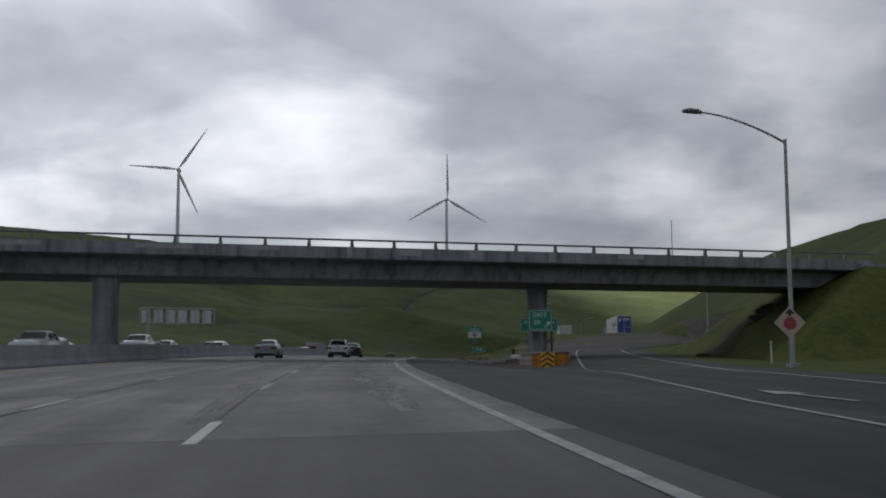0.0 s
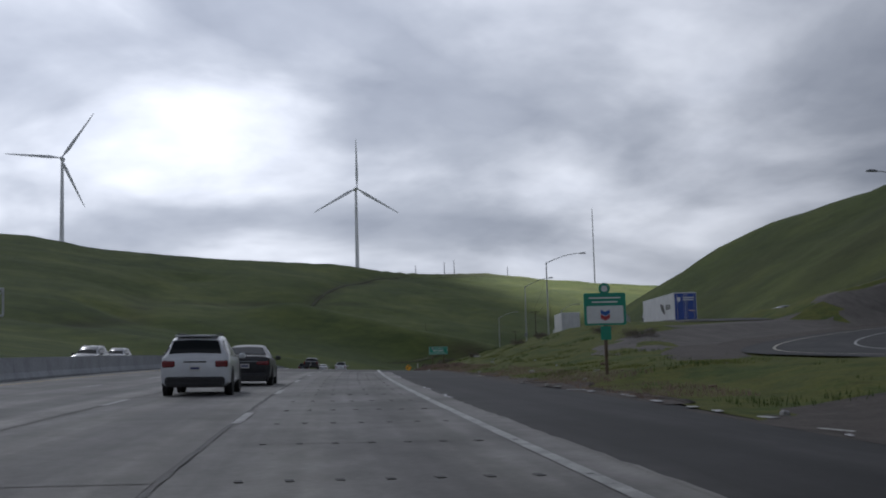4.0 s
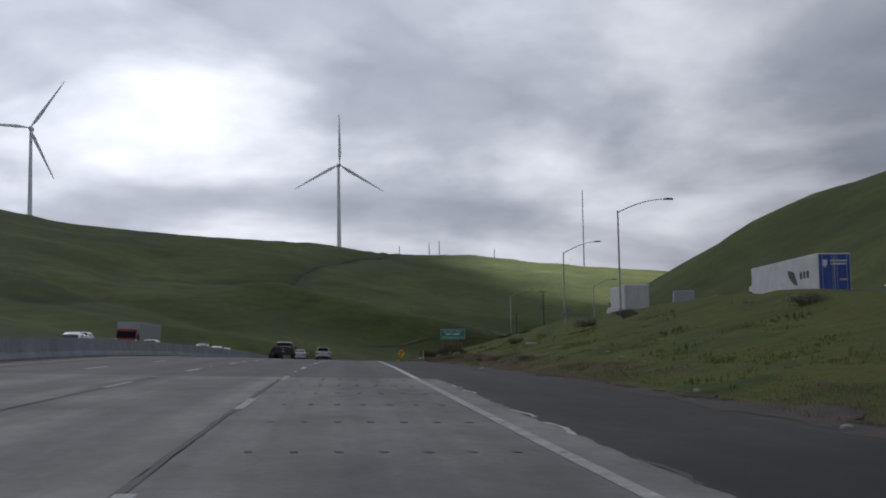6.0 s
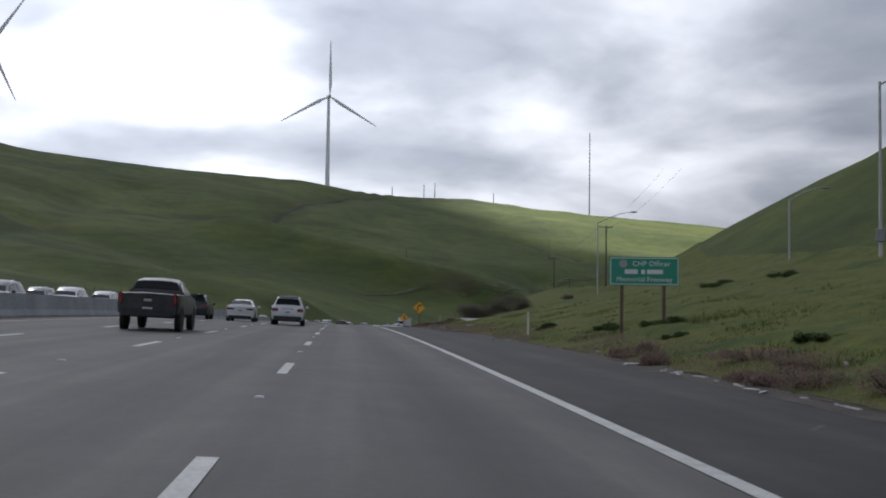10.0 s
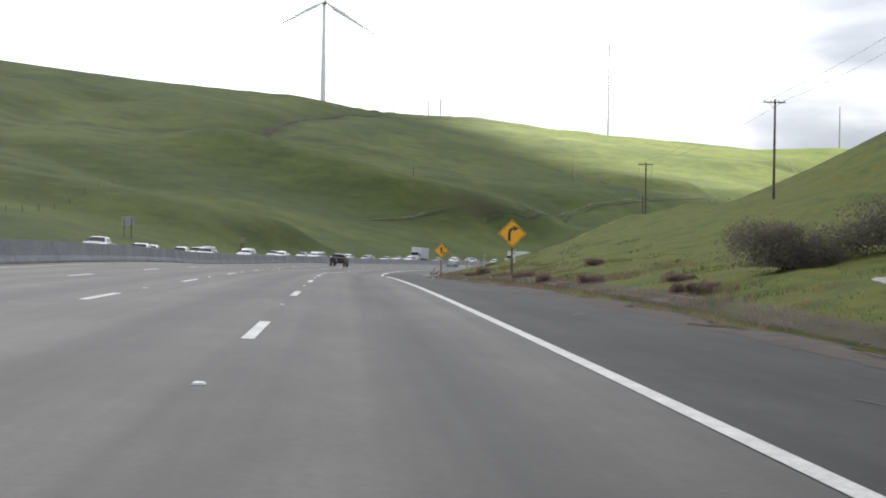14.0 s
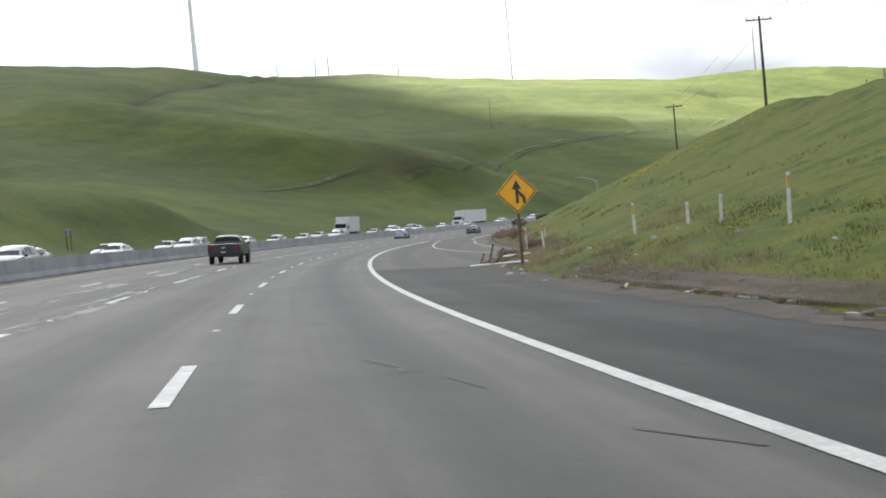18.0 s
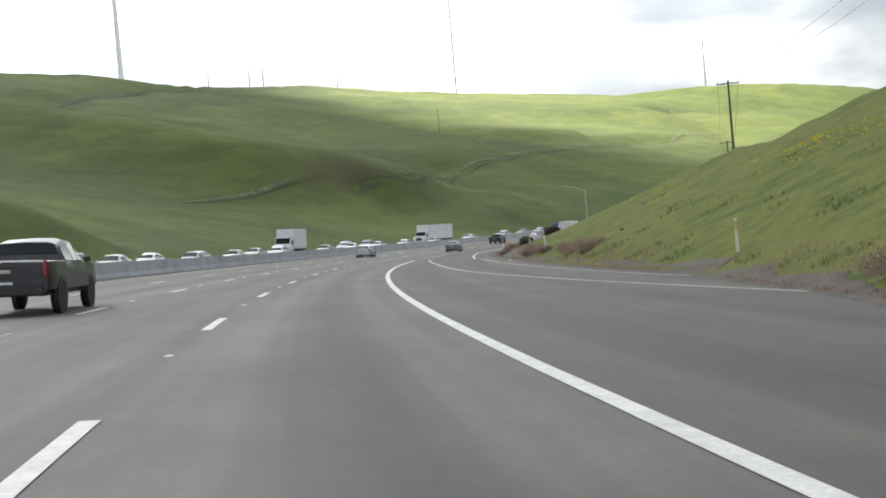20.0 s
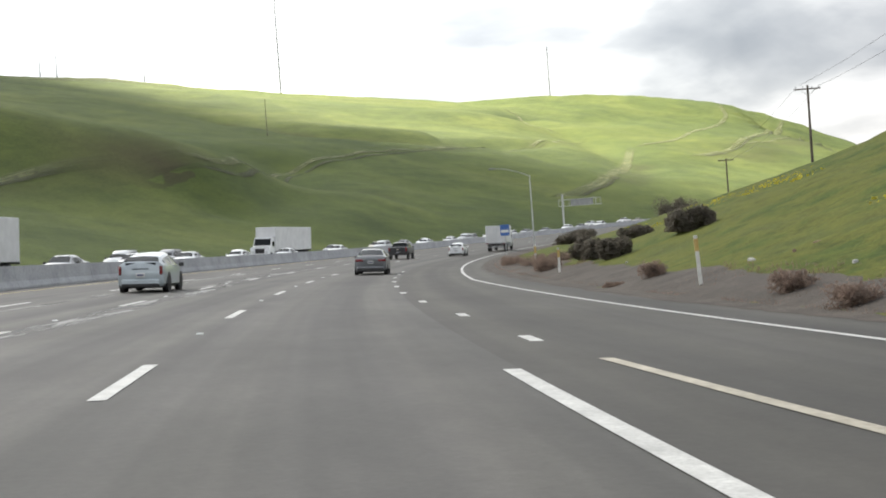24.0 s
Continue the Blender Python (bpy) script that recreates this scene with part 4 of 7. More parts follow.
# pale scuffed streaks along the joints between the left lanes
def scuff_material():
    m, nt, bsdf = nodes_of("pale scuffed asphalt")
    uvn = nt.nodes.new("ShaderNodeUVMap")
    uvn.uv_map = "road"
    mp = nt.nodes.new("ShaderNodeMapping")
    mp.inputs["Scale"].default_value = (1.6, 0.16, 1)
    nt.links.new(uvn.outputs["UV"], mp.inputs["Vector"])
    n = nt.nodes.new("ShaderNodeTexNoise")
    n.inputs["Scale"].default_value, n.inputs["Detail"].default_value, n.inputs["Roughness"].default_value = 1.0, 7, 0.65
    nt.links.new(mp.outputs["Vector"], n.inputs["Vector"])
    nt.links.new(ramp(nt, n.outputs["Fac"], [(0.3, (0.17, 0.17, 0.168)), (0.7, (0.28, 0.28, 0.275))]), bsdf.inputs["Base Color"])
    nt.links.new(ramp(nt, n.outputs["Fac"], [(0.42, (0, 0, 0)), (0.58, (0.9, 0.9, 0.9))]), bsdf.inputs["Alpha"])
    bsdf.inputs["Roughness"].default_value = 0.75
    return m


SCUFF = scuff_material()
for a, b, l, w in ((405, 470, -5.6, 0.9), (412, 480, -7.7, 0.8), (555, 600, -5.1, 0.8), (596, 660, -5.8, 0.9), (575, 640, -8.2, 0.7), (380, 430, -8.9, 0.6), (18, 40, -2.3, 0.5), (20, 48, 0.9, 1.1)):
    streak = strip("scuffed_streak", np.linspace(a, b, 40), lambda s: l + 0.15 * math.sin(s * 0.11) + w / 2 * np.array([-1, -0.4, 0.4, 1]) * (0.35 + 0.65 * math.sin(math.pi * (s - a) / (b - a))), 0.004, SCUFF)
    tagged(streak, "pale scuffed streak worn into the asphalt", "road patch", "scuffed streaks", "structure")
crack_s = np.linspace(474, 487, 40)
seam = strip("crack", crack_s, lambda s: 1.62 + 0.05 * math.sin(s * 3.1) + 0.03 * math.sin(s * 7.7) + 0.2 * max(0.0, (s - 482) / 5) + np.array([-0.009, 0.009]) * (0.6 + 0.5 * abs(math.sin(s * 5))), 0.005, SEAL)
tagged(seam, "thin wandering crack beside the edge line", "road patch", kind="structure")

# raised lane markers
bm = B()
loft(bm, [[(-0.055 * k, -0.055 * k, z), (0.055 * k, -0.055 * k, z), (0.055 * k, 0.055 * k, z), (-0.055 * k, 0.055 * k, z)] for k, z in ((1.0, 0), (0.75, 0.018), (0.4, 0.022))])
marker_mesh = mesh_of("lane_marker", bm, SIGN_WHITE)
for l, ph in ((-1.85, 9.8), (-5.5, 1.0)):
    s = ph + 14.63 * 11
    while s < 620:
        p = at(s, l, 0.003)
        m = new("lane_marker", marker_mesh)
        m.matrix_basis = pose(p.x, p.y, p.z, 0, 0, heading(s)) @ Matrix.Diagonal((1.1, 0.9, 1.0, 1))
        tagged(m, "small white raised pavement marker on the lane line", "road marker", "raised markers")
        s += 14.63

# ------------------------------------------------------------------ median barrier, in cast lengths
bar_profile = [(-0.3, -0.1), (0.3, -0.1), (0.3, 0.08), (0.17, 0.34), (0.09, 1.02), (-0.09, 1.02), (-0.17, 0.34), (-0.3, 0.08)]
s = -48.0
while s < 960:
    step = 6.0 if s < 640 else 12.0
    bm = B()
    rings = []
    for q in np.linspace(s + 0.012, s + step - 0.012, 3):
        h = math.radians(heading(q))
        rings.append([at(q, -14.75, 0) + Vector((x * math.cos(h), x * math.sin(h), z)) for x, z in bar_profile])
    loft(bm, rings)
    bmesh.ops.recalc_face_normals(bm, faces=bm.faces[:])
    ob = new("barrier_segment", mesh_of("barrier_segment", bm, CONCRETE_WALL))
    tagged(ob, "grey cast concrete median barrier length", "barrier", "median barrier", "structure")
    s += step

# ------------------------------------------------------------------ overpass
BM_SLOPE = 0.16
BAXIS = Vector((1, BM_SLOPE, 0)).normalized()
BYAW = math.degrees(math.atan(BM_SLOPE))
bridge = thing("overpass", pose(0, 82.0, 0, 0, 0, BYAW), "long weathered grey concrete overpass with a steel rail", "bridge")
X0, X1 = -62.0, 43.0
SOFFIT, DECK = 8.46, 9.75


def bar_x(bm, poly, x0, x1):
    """A y,z polygon pushed along the bridge."""
    a = [bm.verts.new((x0, y, z)) for y, z in poly]
    b = [bm.verts.new((x1, y, z)) for y, z in poly]
    n = len(poly)
    fs = [bm.faces.new(a), bm.faces.new(list(reversed(b)))]
    for i in range(n):
        fs.append(bm.faces.new((a[i], a[(i + 1) % n], b[(i + 1) % n], b[i])))
    bmesh.ops.recalc_face_normals(bm, faces=fs)


bm = B()
bar_x(bm, [(0.0, 9.62), (0.0, DECK + 0.15), (10.6, DECK + 0.15), (10.6, 9.62), (9.1, 9.5), (8.5, SOFFIT), (2.1, SOFFIT), (1.6, 9.5)], X0, X1)
part("deck", bm, CONCRETE_BRIDGE, bridge, "box girder deck with overhanging edges")
for y, nm in ((0.0, "parapet"), (10.3, "parapet")):
    x = X0
    while x < X1 - 0.1:
        w = min(7.5, X1 - x)
        bm = B()
        bar_x(bm, [(y - 0.06, 9.66), (y - 0.06, 10.42), (y + 0.3, 10.42), (y + 0.3, 9.66)], x + 0.012, x + w - 0.012)
        part(nm, bm, CONCRETE_BRIDGE, bridge)
        x += 7.5
    bm = B()
    bar_x(bm, [(y + 0.02, 10.84), (y - 0.03, 10.9), (y + 0.02, 10.96), (y + 0.16, 10.96), (y + 0.21, 10.9), (y + 0.16, 10.84)], X0, X1)
    part("handrail", bm, STEEL_DULL, bridge, "grey tubular steel top rail")
    x = X0 + 1.0
    while x < X1:
        bm = B()
        loft(bm, [[(x - a, y, z), (x + a, y, z), (x + a, y + 0.2, z), (x - a, y + 0.2, z)] for a, z in ((0.13, 10.42), (0.1, 10.6), (0.08, 10.85))])
        part("rail_post", bm, STEEL_DULL, bridge)
        x += 2.9
# pale repair patches on the parapet
for x, w, z, h in ((-9.5, 3.6, 10.2, 0.3), (-3.2, 2.2, 10.22, 0.28), (6.8, 1.6, 10.12, 0.42), (11.4, 0.9, 10.1, 0.5), (-19, 4.0, 10.2, 0.3), (17.0, 0.5, 10.05, 0.7), (2.6, 0.35, 10.05, 0.7), (23, 2.0, 10.2, 0.3)):
    bm = B()
    box(bm, (x, -0.068, z), (w, 0.012, h), 0.004)
    part("patch", bm, CONCRETE_PATCH, bridge, "pale mortar repair patch")


def column(x, y, top, fat=1.0):
    """A flared octagonal column below the deck; x and y along and across the bridge."""
    p = bridge.matrix_basis @ Vector((x, y, 0))
    z0 = bench(p.x, p.y) - 0.5
    bm = B()
    rings = []
    for z, a, b in ((z0, 0.55 * fat, 0.8), (z0 + 2.5, 0.56 * fat, 0.82), (top - 1.2, 0.57 * fat, 0.84), (top + 0.02, 0.62 * fat, 0.9)):
        c = 0.28
        rings.append([(x + i * (a - c * (k == 1)), y + j * (b - c * (k == 0)), z) for i, j, k in ((-1, -1, 0), (-1, -1, 1), (1, -1, 1), (1, -1, 0), (1, 1, 0), (1, 1, 1), (-1, 1, 1), (-1, 1, 0))])
    loft(bm, rings)
    part("column", bm, CONCRETE_BRIDGE, bridge, "flared concrete bridge column", smooth=25)


column(18.15, 6.3, SOFFIT)
column(-13.0, 3.6, SOFFIT, 1.5)
for x in (-40.0,):
    column(x, 5.2, SOFFIT)
for x0, x1 in ((X1 - 1.5, X1 + 3.0), (X0 - 3.0, X0 + 1.5)):
    bm = B()
    box(bm, ((x0 + x1) / 2, 5.3, 6.9), (x1 - x0, 11.4, 6.4), 0.05)
    part("abutment", bm, CONCRETE_BRIDGE, bridge, "concrete abutment block")


# ------------------------------------------------------------------ lettering
def letters(name, text, size, parent, x, z, y, material, spacing=1.08, depth=0.004):
    """Raised lettering centred on x, each word a part of its own."""
    words_ = []
    for word in text.split(" "):
        cu = bpy.data.curves.new(name, "FONT")
        cu.body, cu.size, cu.align_x, cu.align_y, cu.extrude, cu.space_character = word, size, "LEFT", "CENTER", depth, spacing
        tmp = bpy.data.objects.new(name, cu)
        scene.collection.objects.link(tmp)
        me = bpy.data.meshes.new_from_object(tmp.evaluated_get(bpy.context.evaluated_depsgraph_get()))
        bpy.data.objects.remove(tmp)
        bpy.data.curves.remove(cu)
        me.materials.clear()
        me.materials.append(material)
        words_.append((me, max(v.co.x for v in me.vertices)))
    gap = 0.34 * size
    run_x = x - (sum(w for _, w in words_) + gap * (len(words_) - 1)) / 2
    for me, w in words_:
        ob = new(name, me)
        ob.parent = parent
        ob.matrix_basis = pose(run_x, y, z, 90, 0, 0)
        run_x += w + gap


def rounded(w, h, r, n=4):
    pts = []
    for cx, cz, a0 in ((w / 2 - r, h / 2 - r, 0), (-w / 2 + r, h / 2 - r, 90), (-w / 2 + r, -h / 2 + r, 180), (w / 2 - r, -h / 2 + r, 270)):
        for k in range(n + 1):
            a = math.radians(a0 + 90 * k / n)
            pts.append((cx + r * math.cos(a), cz + r * math.sin(a)))
    return pts


def panel(parent, name, w, h, x, z, y, material, r=0.08, thick=0.02, label=""):
    bm = B()
    prism(bm, [(x + a, z + b) for a, b in rounded(w, h, r)], y, y + thick)
    return part(name, bm, material, parent, label)


def frame_bars(parent, w, h, x, z, y, material, t=0.03, inset=0.05):
    bm = B()
    a, b = w / 2 - inset, h / 2 - inset
    for cx, cz, sx, sz in ((0, b, 2 * a, t), (0, -b, 2 * a, t), (-a, 0, t, 2 * b), (a, 0, t, 2 * b)):
        box(bm, (x + cx, y, z + cz), (sx, 0.004, sz))
    part("border", bm, material, parent, "thin white border")


def posts(parent, xs, top, y, material, size=0.1, sink=0.4):
    for x in xs:
        bm = B()
        box(bm, (x, y, (top - sink) / 2), (size, size, top + sink), 0.008)
        part("post", bm, material, parent)


def arrow_poly(bm, pts, y):
    prism(bm, pts, y, y + 0.004)


def standing(x, y, yaw):
    return pose(x, y, bench(x, y), 0, 0, yaw)


# exit number sign in the gore
sg = thing("exit_sign", standing(14.7, 78.5, -6), "green exit number sign with white letters and arrow on posts", "road sign")
zb = 5.35 - bench(14.7, 78.5)
panel(sg, "panel", 1.5, 1.3, 0, zb, -0.03, SIGN_GREEN, 0.12)
frame_bars(sg, 1.5, 1.3, 0, zb, -0.034, SIGN_WHITE)
letters("legend", "EXIT", 0.42, sg, -0.02, zb + 0.3, -0.035, SIGN_WHITE)
letters("number", "59", 0.42, sg, -0.24, zb - 0.18, -0.035, SIGN_WHITE)
bm = B()
arrow_poly(bm, [(0.24, zb - 0.46), (0.46, zb - 0.24), (0.36, zb - 0.14), (0.64, zb - 0.08), (0.6, zb - 0.36), (0.52, zb - 0.29), (0.3, zb - 0.51)], -0.036)
part("arrow", bm, SIGN_WHITE, sg, "white slanting arrow")
posts(sg, (0.1,), zb + 0.5, 0.06, STEEL_DULL, 0.08)

# pass name and height sign
sg = thing("pass_sign", standing(16.65, 89.0, -8), "green elevation sign with white letters on a timber post", "road sign")
zb = 5.55 - bench(16.65, 89.0)
panel(sg, "panel", 2.75, 0.98, 0, zb, -0.03, SIGN_GREEN, 0.08)
frame_bars(sg, 2.75, 0.98, 0, zb, -0.034, SIGN_WHITE)
letters("legend", "Altamont Pass", 0.345, sg, 0, zb + 0.2, -0.035, SIGN_WHITE, 1.12)
letters("legend", "ELEV 1009 FT", 0.25, sg, 0, zb - 0.2, -0.035, SIGN_WHITE, 1.12)
posts(sg, (0.9,), zb + 0.3, 0.06, WOOD_POLE, 0.14)
bm = B()
box(bm, (0.1, 0.02, zb), (2.3, 0.05, 0.1), 0.008)
part("stiffener", bm, STEEL_DULL, sg, "steel bar behind the panel")

# sponsor sign: green top, white field, unreadable lines as bars
sg = thing("sponsor_sign", standing(16.5, 121.8, -5), "small green and white roadside sponsor sign on a single post", "road sign")
zb = 6.35 - bench(16.5, 121.8)
panel(sg, "panel", 1.46, 1.1, 0, zb, -0.03, SIGN_GREEN, 0.06)
panel(sg, "field", 1.28, 0.6, 0, zb - 0.19, -0.036, SIGN_WHITE, 0.05, 0.006, "white field")
bm = B()
for z, w in ((zb + 0.38, 1.1), (zb + 0.24, 0.9)):
    box(bm, (0, -0.034, z), (w, 0.006, 0.05))
part("lettering", bm, SIGN_WHITE, sg, "small unreadable white lines")
for z, mat_, words_ in ((zb - 0.1, SIGN_BLUE, "blue chevron of the emblem"), (zb - 0.26, SIGN_RED, "red chevron of the emblem")):
    bm = B()
    prism(bm, [(-0.16, z + 0.08), (0, z), (0.16, z + 0.08), (0.16, z - 0.06), (0, z - 0.14), (-0.16, z - 0.06)], -0.042, -0.0365)
    part("emblem", bm, mat_, sg, words_)
bm = B()
bmesh.ops.create_cone(bm, cap_ends=True, segments=14, radius1=0.2, radius2=0.2, depth=0.03, matrix=pose(0, -0.02, zb + 0.7, 90, 0, 0))
badge_ = part("badge", bm, SIGN_GREEN, sg, "round green badge on top")
bm = B()
bmesh.ops.create_cone(bm, cap_ends=True, segments=14, radius1=0.11, radius2=0.11, depth=0.03, matrix=pose(0, -0.025, zb + 0.7, 90, 0, 0))
part("disc", bm, SIGN_WHITE, badge_)
panel(sg, "tag", 0.36, 0.46, 0, zb - 0.82, -0.03, SIGN_GREEN, 0.03, 0.01, "small dark green tag below")
posts(sg, (0.0,), zb + 0.4, 0.05, WOOD_POST)

# memorial sign
sg = thing("memorial_sign", standing(36.45, 258.7, -14), "green memorial freeway sign with white lettering on two wooden posts", "road sign")
zb = 8.57 - bench(36.45, 258.7)
panel(sg, "panel", 2.75, 1.13, 0, zb, -0.03, SIGN_GREEN, 0.08)
frame_bars(sg, 2.75, 1.13, 0, zb, -0.034, SIGN_WHITE)
letters("legend", "CHP Officer", 0.27, sg, 0.28, zb + 0.29, -0.035, SIGN_WHITE, 1.1)
bm = B()
for x, w in ((-0.52, 0.5), (-0.05, 0.14), (0.42, 0.62)):
    box(bm, (x, -0.036, zb - 0.02), (w, 0.004, 0.17))
part("name_bars", bm, SIGN_WHITE, sg, "white bars where a name stands")
letters("legend", "Memorial Freeway", 0.27, sg, 0, zb - 0.33, -0.035, SIGN_WHITE, 1.1)
bm = B()
bmesh.ops.create_cone(bm, cap_ends=True, segments=7, radius1=0.17, radius2=0.17, depth=0.006, matrix=pose(-0.83, -0.036, zb + 0.3, 90, 0, 0))
part("badge", bm, SIGN_BACK, sg, "grey star badge")
posts(sg, (-0.88, 0.78), zb + 0.3, 0.06, WOOD_POST, 0.13)


# yellow warning signs
def warning(s, l, kind, turn=0.0):
    sg = thing("warning_sign", facing(s, l, turn=turn), "orange-yellow diamond warning sign, black %s, on a brown post" % kind, "road sign", "warning signs")
    zc, r = 2.72, 0.86
    zc = 2.62 if kind == "curve arrow" else 3.0
    bm = B()
    prism(bm, [(0, zc - r), (r, zc), (0, zc + r), (-r, zc)], -0.03, -0.01)
    part("panel", bm, SIGN_YELLOW, sg)
    bm = B()
    q = r - 0.07
    for a, b in (((0, -q), (q, 0)), ((q, 0), (0, q)), ((0, q), (-q, 0)), ((-q, 0), (0, -q))):
        d = Vector((b[0] - a[0], b[1] - a[1])).normalized()
        n = Vector((-d.y, d.x)) * 0.018
        prism(bm, [(a[0] + n.x, zc + a[1] + n.y), (b[0] + n.x, zc + b[1] + n.y), (b[0] - n.x, zc + b[1] - n.y), (a[0] - n.x, zc + a[1] - n.y)], -0.036, -0.031)
    part("border", bm, SIGN_BLACK, sg, "thin black border")
    bm = B()
    if kind == "curve arrow":
        out, inn = [], []
        for k in range(7):
            a = math.radians(180 - 75 * k / 6)
            out.append((0.12 + 0.38 * math.cos(a), zc + 0.0 + 0.38 * math.sin(a)))
            inn.append((0.12 + 0.22 * math.cos(a), zc + 0.0 + 0.22 * math.sin(a)))
        prism(bm, [(-0.26, zc - 0.45), (-0.26, zc)] + out[1:] + inn[::-1][:-1] + [(-0.1, zc), (-0.1, zc - 0.45)], -0.037, -0.031)
        prism(bm, [(0.10, zc + 0.12), (0.42, zc + 0.33), (0.02, zc + 0.47)], -0.037, -0.031)
    else:
        prism(bm, [(-0.06, zc - 0.45), (-0.06, zc + 0.12), (-0.2, zc + 0.12), (0, zc + 0.5), (0.2, zc + 0.12), (0.06, zc + 0.12), (0.06, zc - 0.45)], -0.037, -0.031)
        prism(bm, [(0.05, zc - 0.08), (0.22, zc - 0.26), (0.22, zc - 0.45), (0.34, zc - 0.45), (0.34, zc - 0.2), (0.05, zc + 0.1)], -0.0385, -0.0315)
    part("symbol", bm, SIGN_BLACK, sg, "black arrow symbol")
    posts(sg, (0.0,), zc + 0.6, 0.05, WOOD_POST, 0.12)


warning(379.3, 9.35, "curve arrow", 2)
warning(449, 8.2, "merge arrow", 4)

# stop-ahead diamond on the ramp, pale and faded
sg = thing("stop_ahead_sign", facing(47.5, 17.1, turn=-3), "faded pale diamond stop-ahead sign with red octagon", "road sign")
zc = 1.75
bm = B()
prism(bm, [(0, zc - 0.62), (0.62, zc), (0, zc + 0.62), (-0.62, zc)], -0.2, -0.18)
part("panel", bm, SIGN_TAN, sg)
bm = B()
prism(bm, [(0.26 * math.cos(math.radians(22.5 + 45 * k)), zc - 0.03 + 0.26 * math.sin(math.radians(22.5 + 45 * k))) for k in range(8)], -0.206, -0.2)
part("octagon", bm, SIGN_RED, sg, "red octagon")
bm = B()
prism(bm, [(-0.06, zc + 0.25), (-0.06, zc + 0.34), (-0.2, zc + 0.34), (0, zc + 0.55), (0.2, zc + 0.34), (0.06, zc + 0.34), (0.06, zc + 0.25)], -0.206, -0.2)
part("symbol", bm, SIGN_BLACK, sg, "black upward arrow")
posts(sg, (0.0,), zc + 0.4, -0.12, STEEL, 0.07)


# small blue service sign beside the joining lane
sg = thing("service_sign", facing(675, 7.7), "small blue roadside service sign on a steel post", "road sign")
panel(sg, "panel", 0.95, 1.15, 0, 2.75, -0.03, SIGN_BLUE, 0.06)
panel(sg, "band", 0.8, 0.3, 0, 2.65, -0.036, SIGN_WHITE, 0.03, 0.006, "white band")
posts(sg, (0.0,), 3.1, 0.05, STEEL, 0.08)


# plain sign backs beside the far carriageway
def sign_back(s, l, w, h, zc, n):
    sg = thing("aluminium_sign", facing(s, l), "bare grey back of a sign panel on wooden posts", "road sign")
    for k in range(n):
        x = (k - (n - 1) / 2) * (w / n + 0.04)
        panel(sg, "panel", w / n, h, x, zc, 0.0, SIGN_BACK, 0.04)
    posts(sg, (-w * 0.3, w * 0.3), zc + h * 0.3, -0.06, WOOD_POST, 0.13)


sign_back(509, -48.3, 2.1, 1.5, 2.9, 2)
sign_back(545, -40.0, 0.9, 0.9, 2.2, 1)


# ------------------------------------------------------------------ street lamps
def lamp(s, l, base_z, knee, arm, side, turn=0.0, rise=1.2):
    p = at(s, l)
    th = thing("street_lamp", pose(p.x, p.y, base_z, 0, 0, heading(s) + turn), "tall galvanised street lamp with a long curved arm", "street lamp", "street lamps")
    bm = B()
    rod(bm, (0, 0, -1.0), (0, 0, knee), 0.105, 0.065, 10)
    part("pole", bm, STEEL, th, smooth=40)
    bm = B()
    last = None
    for k in range(9):
        u = k / 8
        q = Vector((side * arm * u, 0, knee - 0.15 + rise * (1 - (1 - u) ** 1.8)))
        if last is not None:
            rod(bm, last, q, 0.055 - 0.02 * u, 0.053 - 0.02 * u, 8)
        last = q
    part("arm", bm, STEEL, th, smooth=40)
    bm = B()
    loft(bm, [[(last.x + side * d, y, last.z + z) for y, z in ((-w, 0.0), (-w * 0.7, hh), (w * 0.7, hh), (w, 0.0), (w * 0.6, -0.07), (-w * 0.6, -0.07))] for d, w, hh in ((-0.12, 0.05, 0.05), (0.1, 0.14, 0.1), (0.5, 0.16, 0.1), (0.72, 0.08, 0.05))])
    part("lamp_head", bm, STEEL_DULL, th, "grey cobra-head luminaire")
    bm = B()
    box(bm, (0, 0, -0.1), (0.42, 0.42, 0.5), 0.03)
    part("footing", bm, CONCRETE_WALL, th)
    return th


lamp(48, 17.4, float(road_z(48, 17)) + 0.0, 8.9 + 0.15, 3.95, -1, 17, 0.95)
lamp(229, 22.8, 7.6, 10.5, 4.3, 1, 6)
lampd = lamp(272, 25.4, 8.3, 10.2, 4.0, 1, -28)
bm = B()
box(bm, (0, -0.2, 2.6), (0.42, 0.25, 0.62), 0.03)
part("control_box", bm, STEEL_DULL, lampd, "grey control cabinet strapped to the pole")
lamp(361, 30.0, 7.5, 10.7, 4.5, 1, -40)
lamp(165, 41.0, 8.2, 8.6, 3.9, -1, 8)
lamp(702, 8.8, float(road_z(702, 8.8)), 9.6, 4.4, -1, 8)
lamp(318, 38.0, 9.2, 8.0, 3.0, 1, 0)

# ------------------------------------------------------------------ timber power poles with wires
POLES = [(99.5, 435.4, 24.2), (109.5, 499.3, 21.0), (135.2, 564.6, 18.0), (176.0, 626.3, 14.4), (223.0, 690.0, 10.7)]


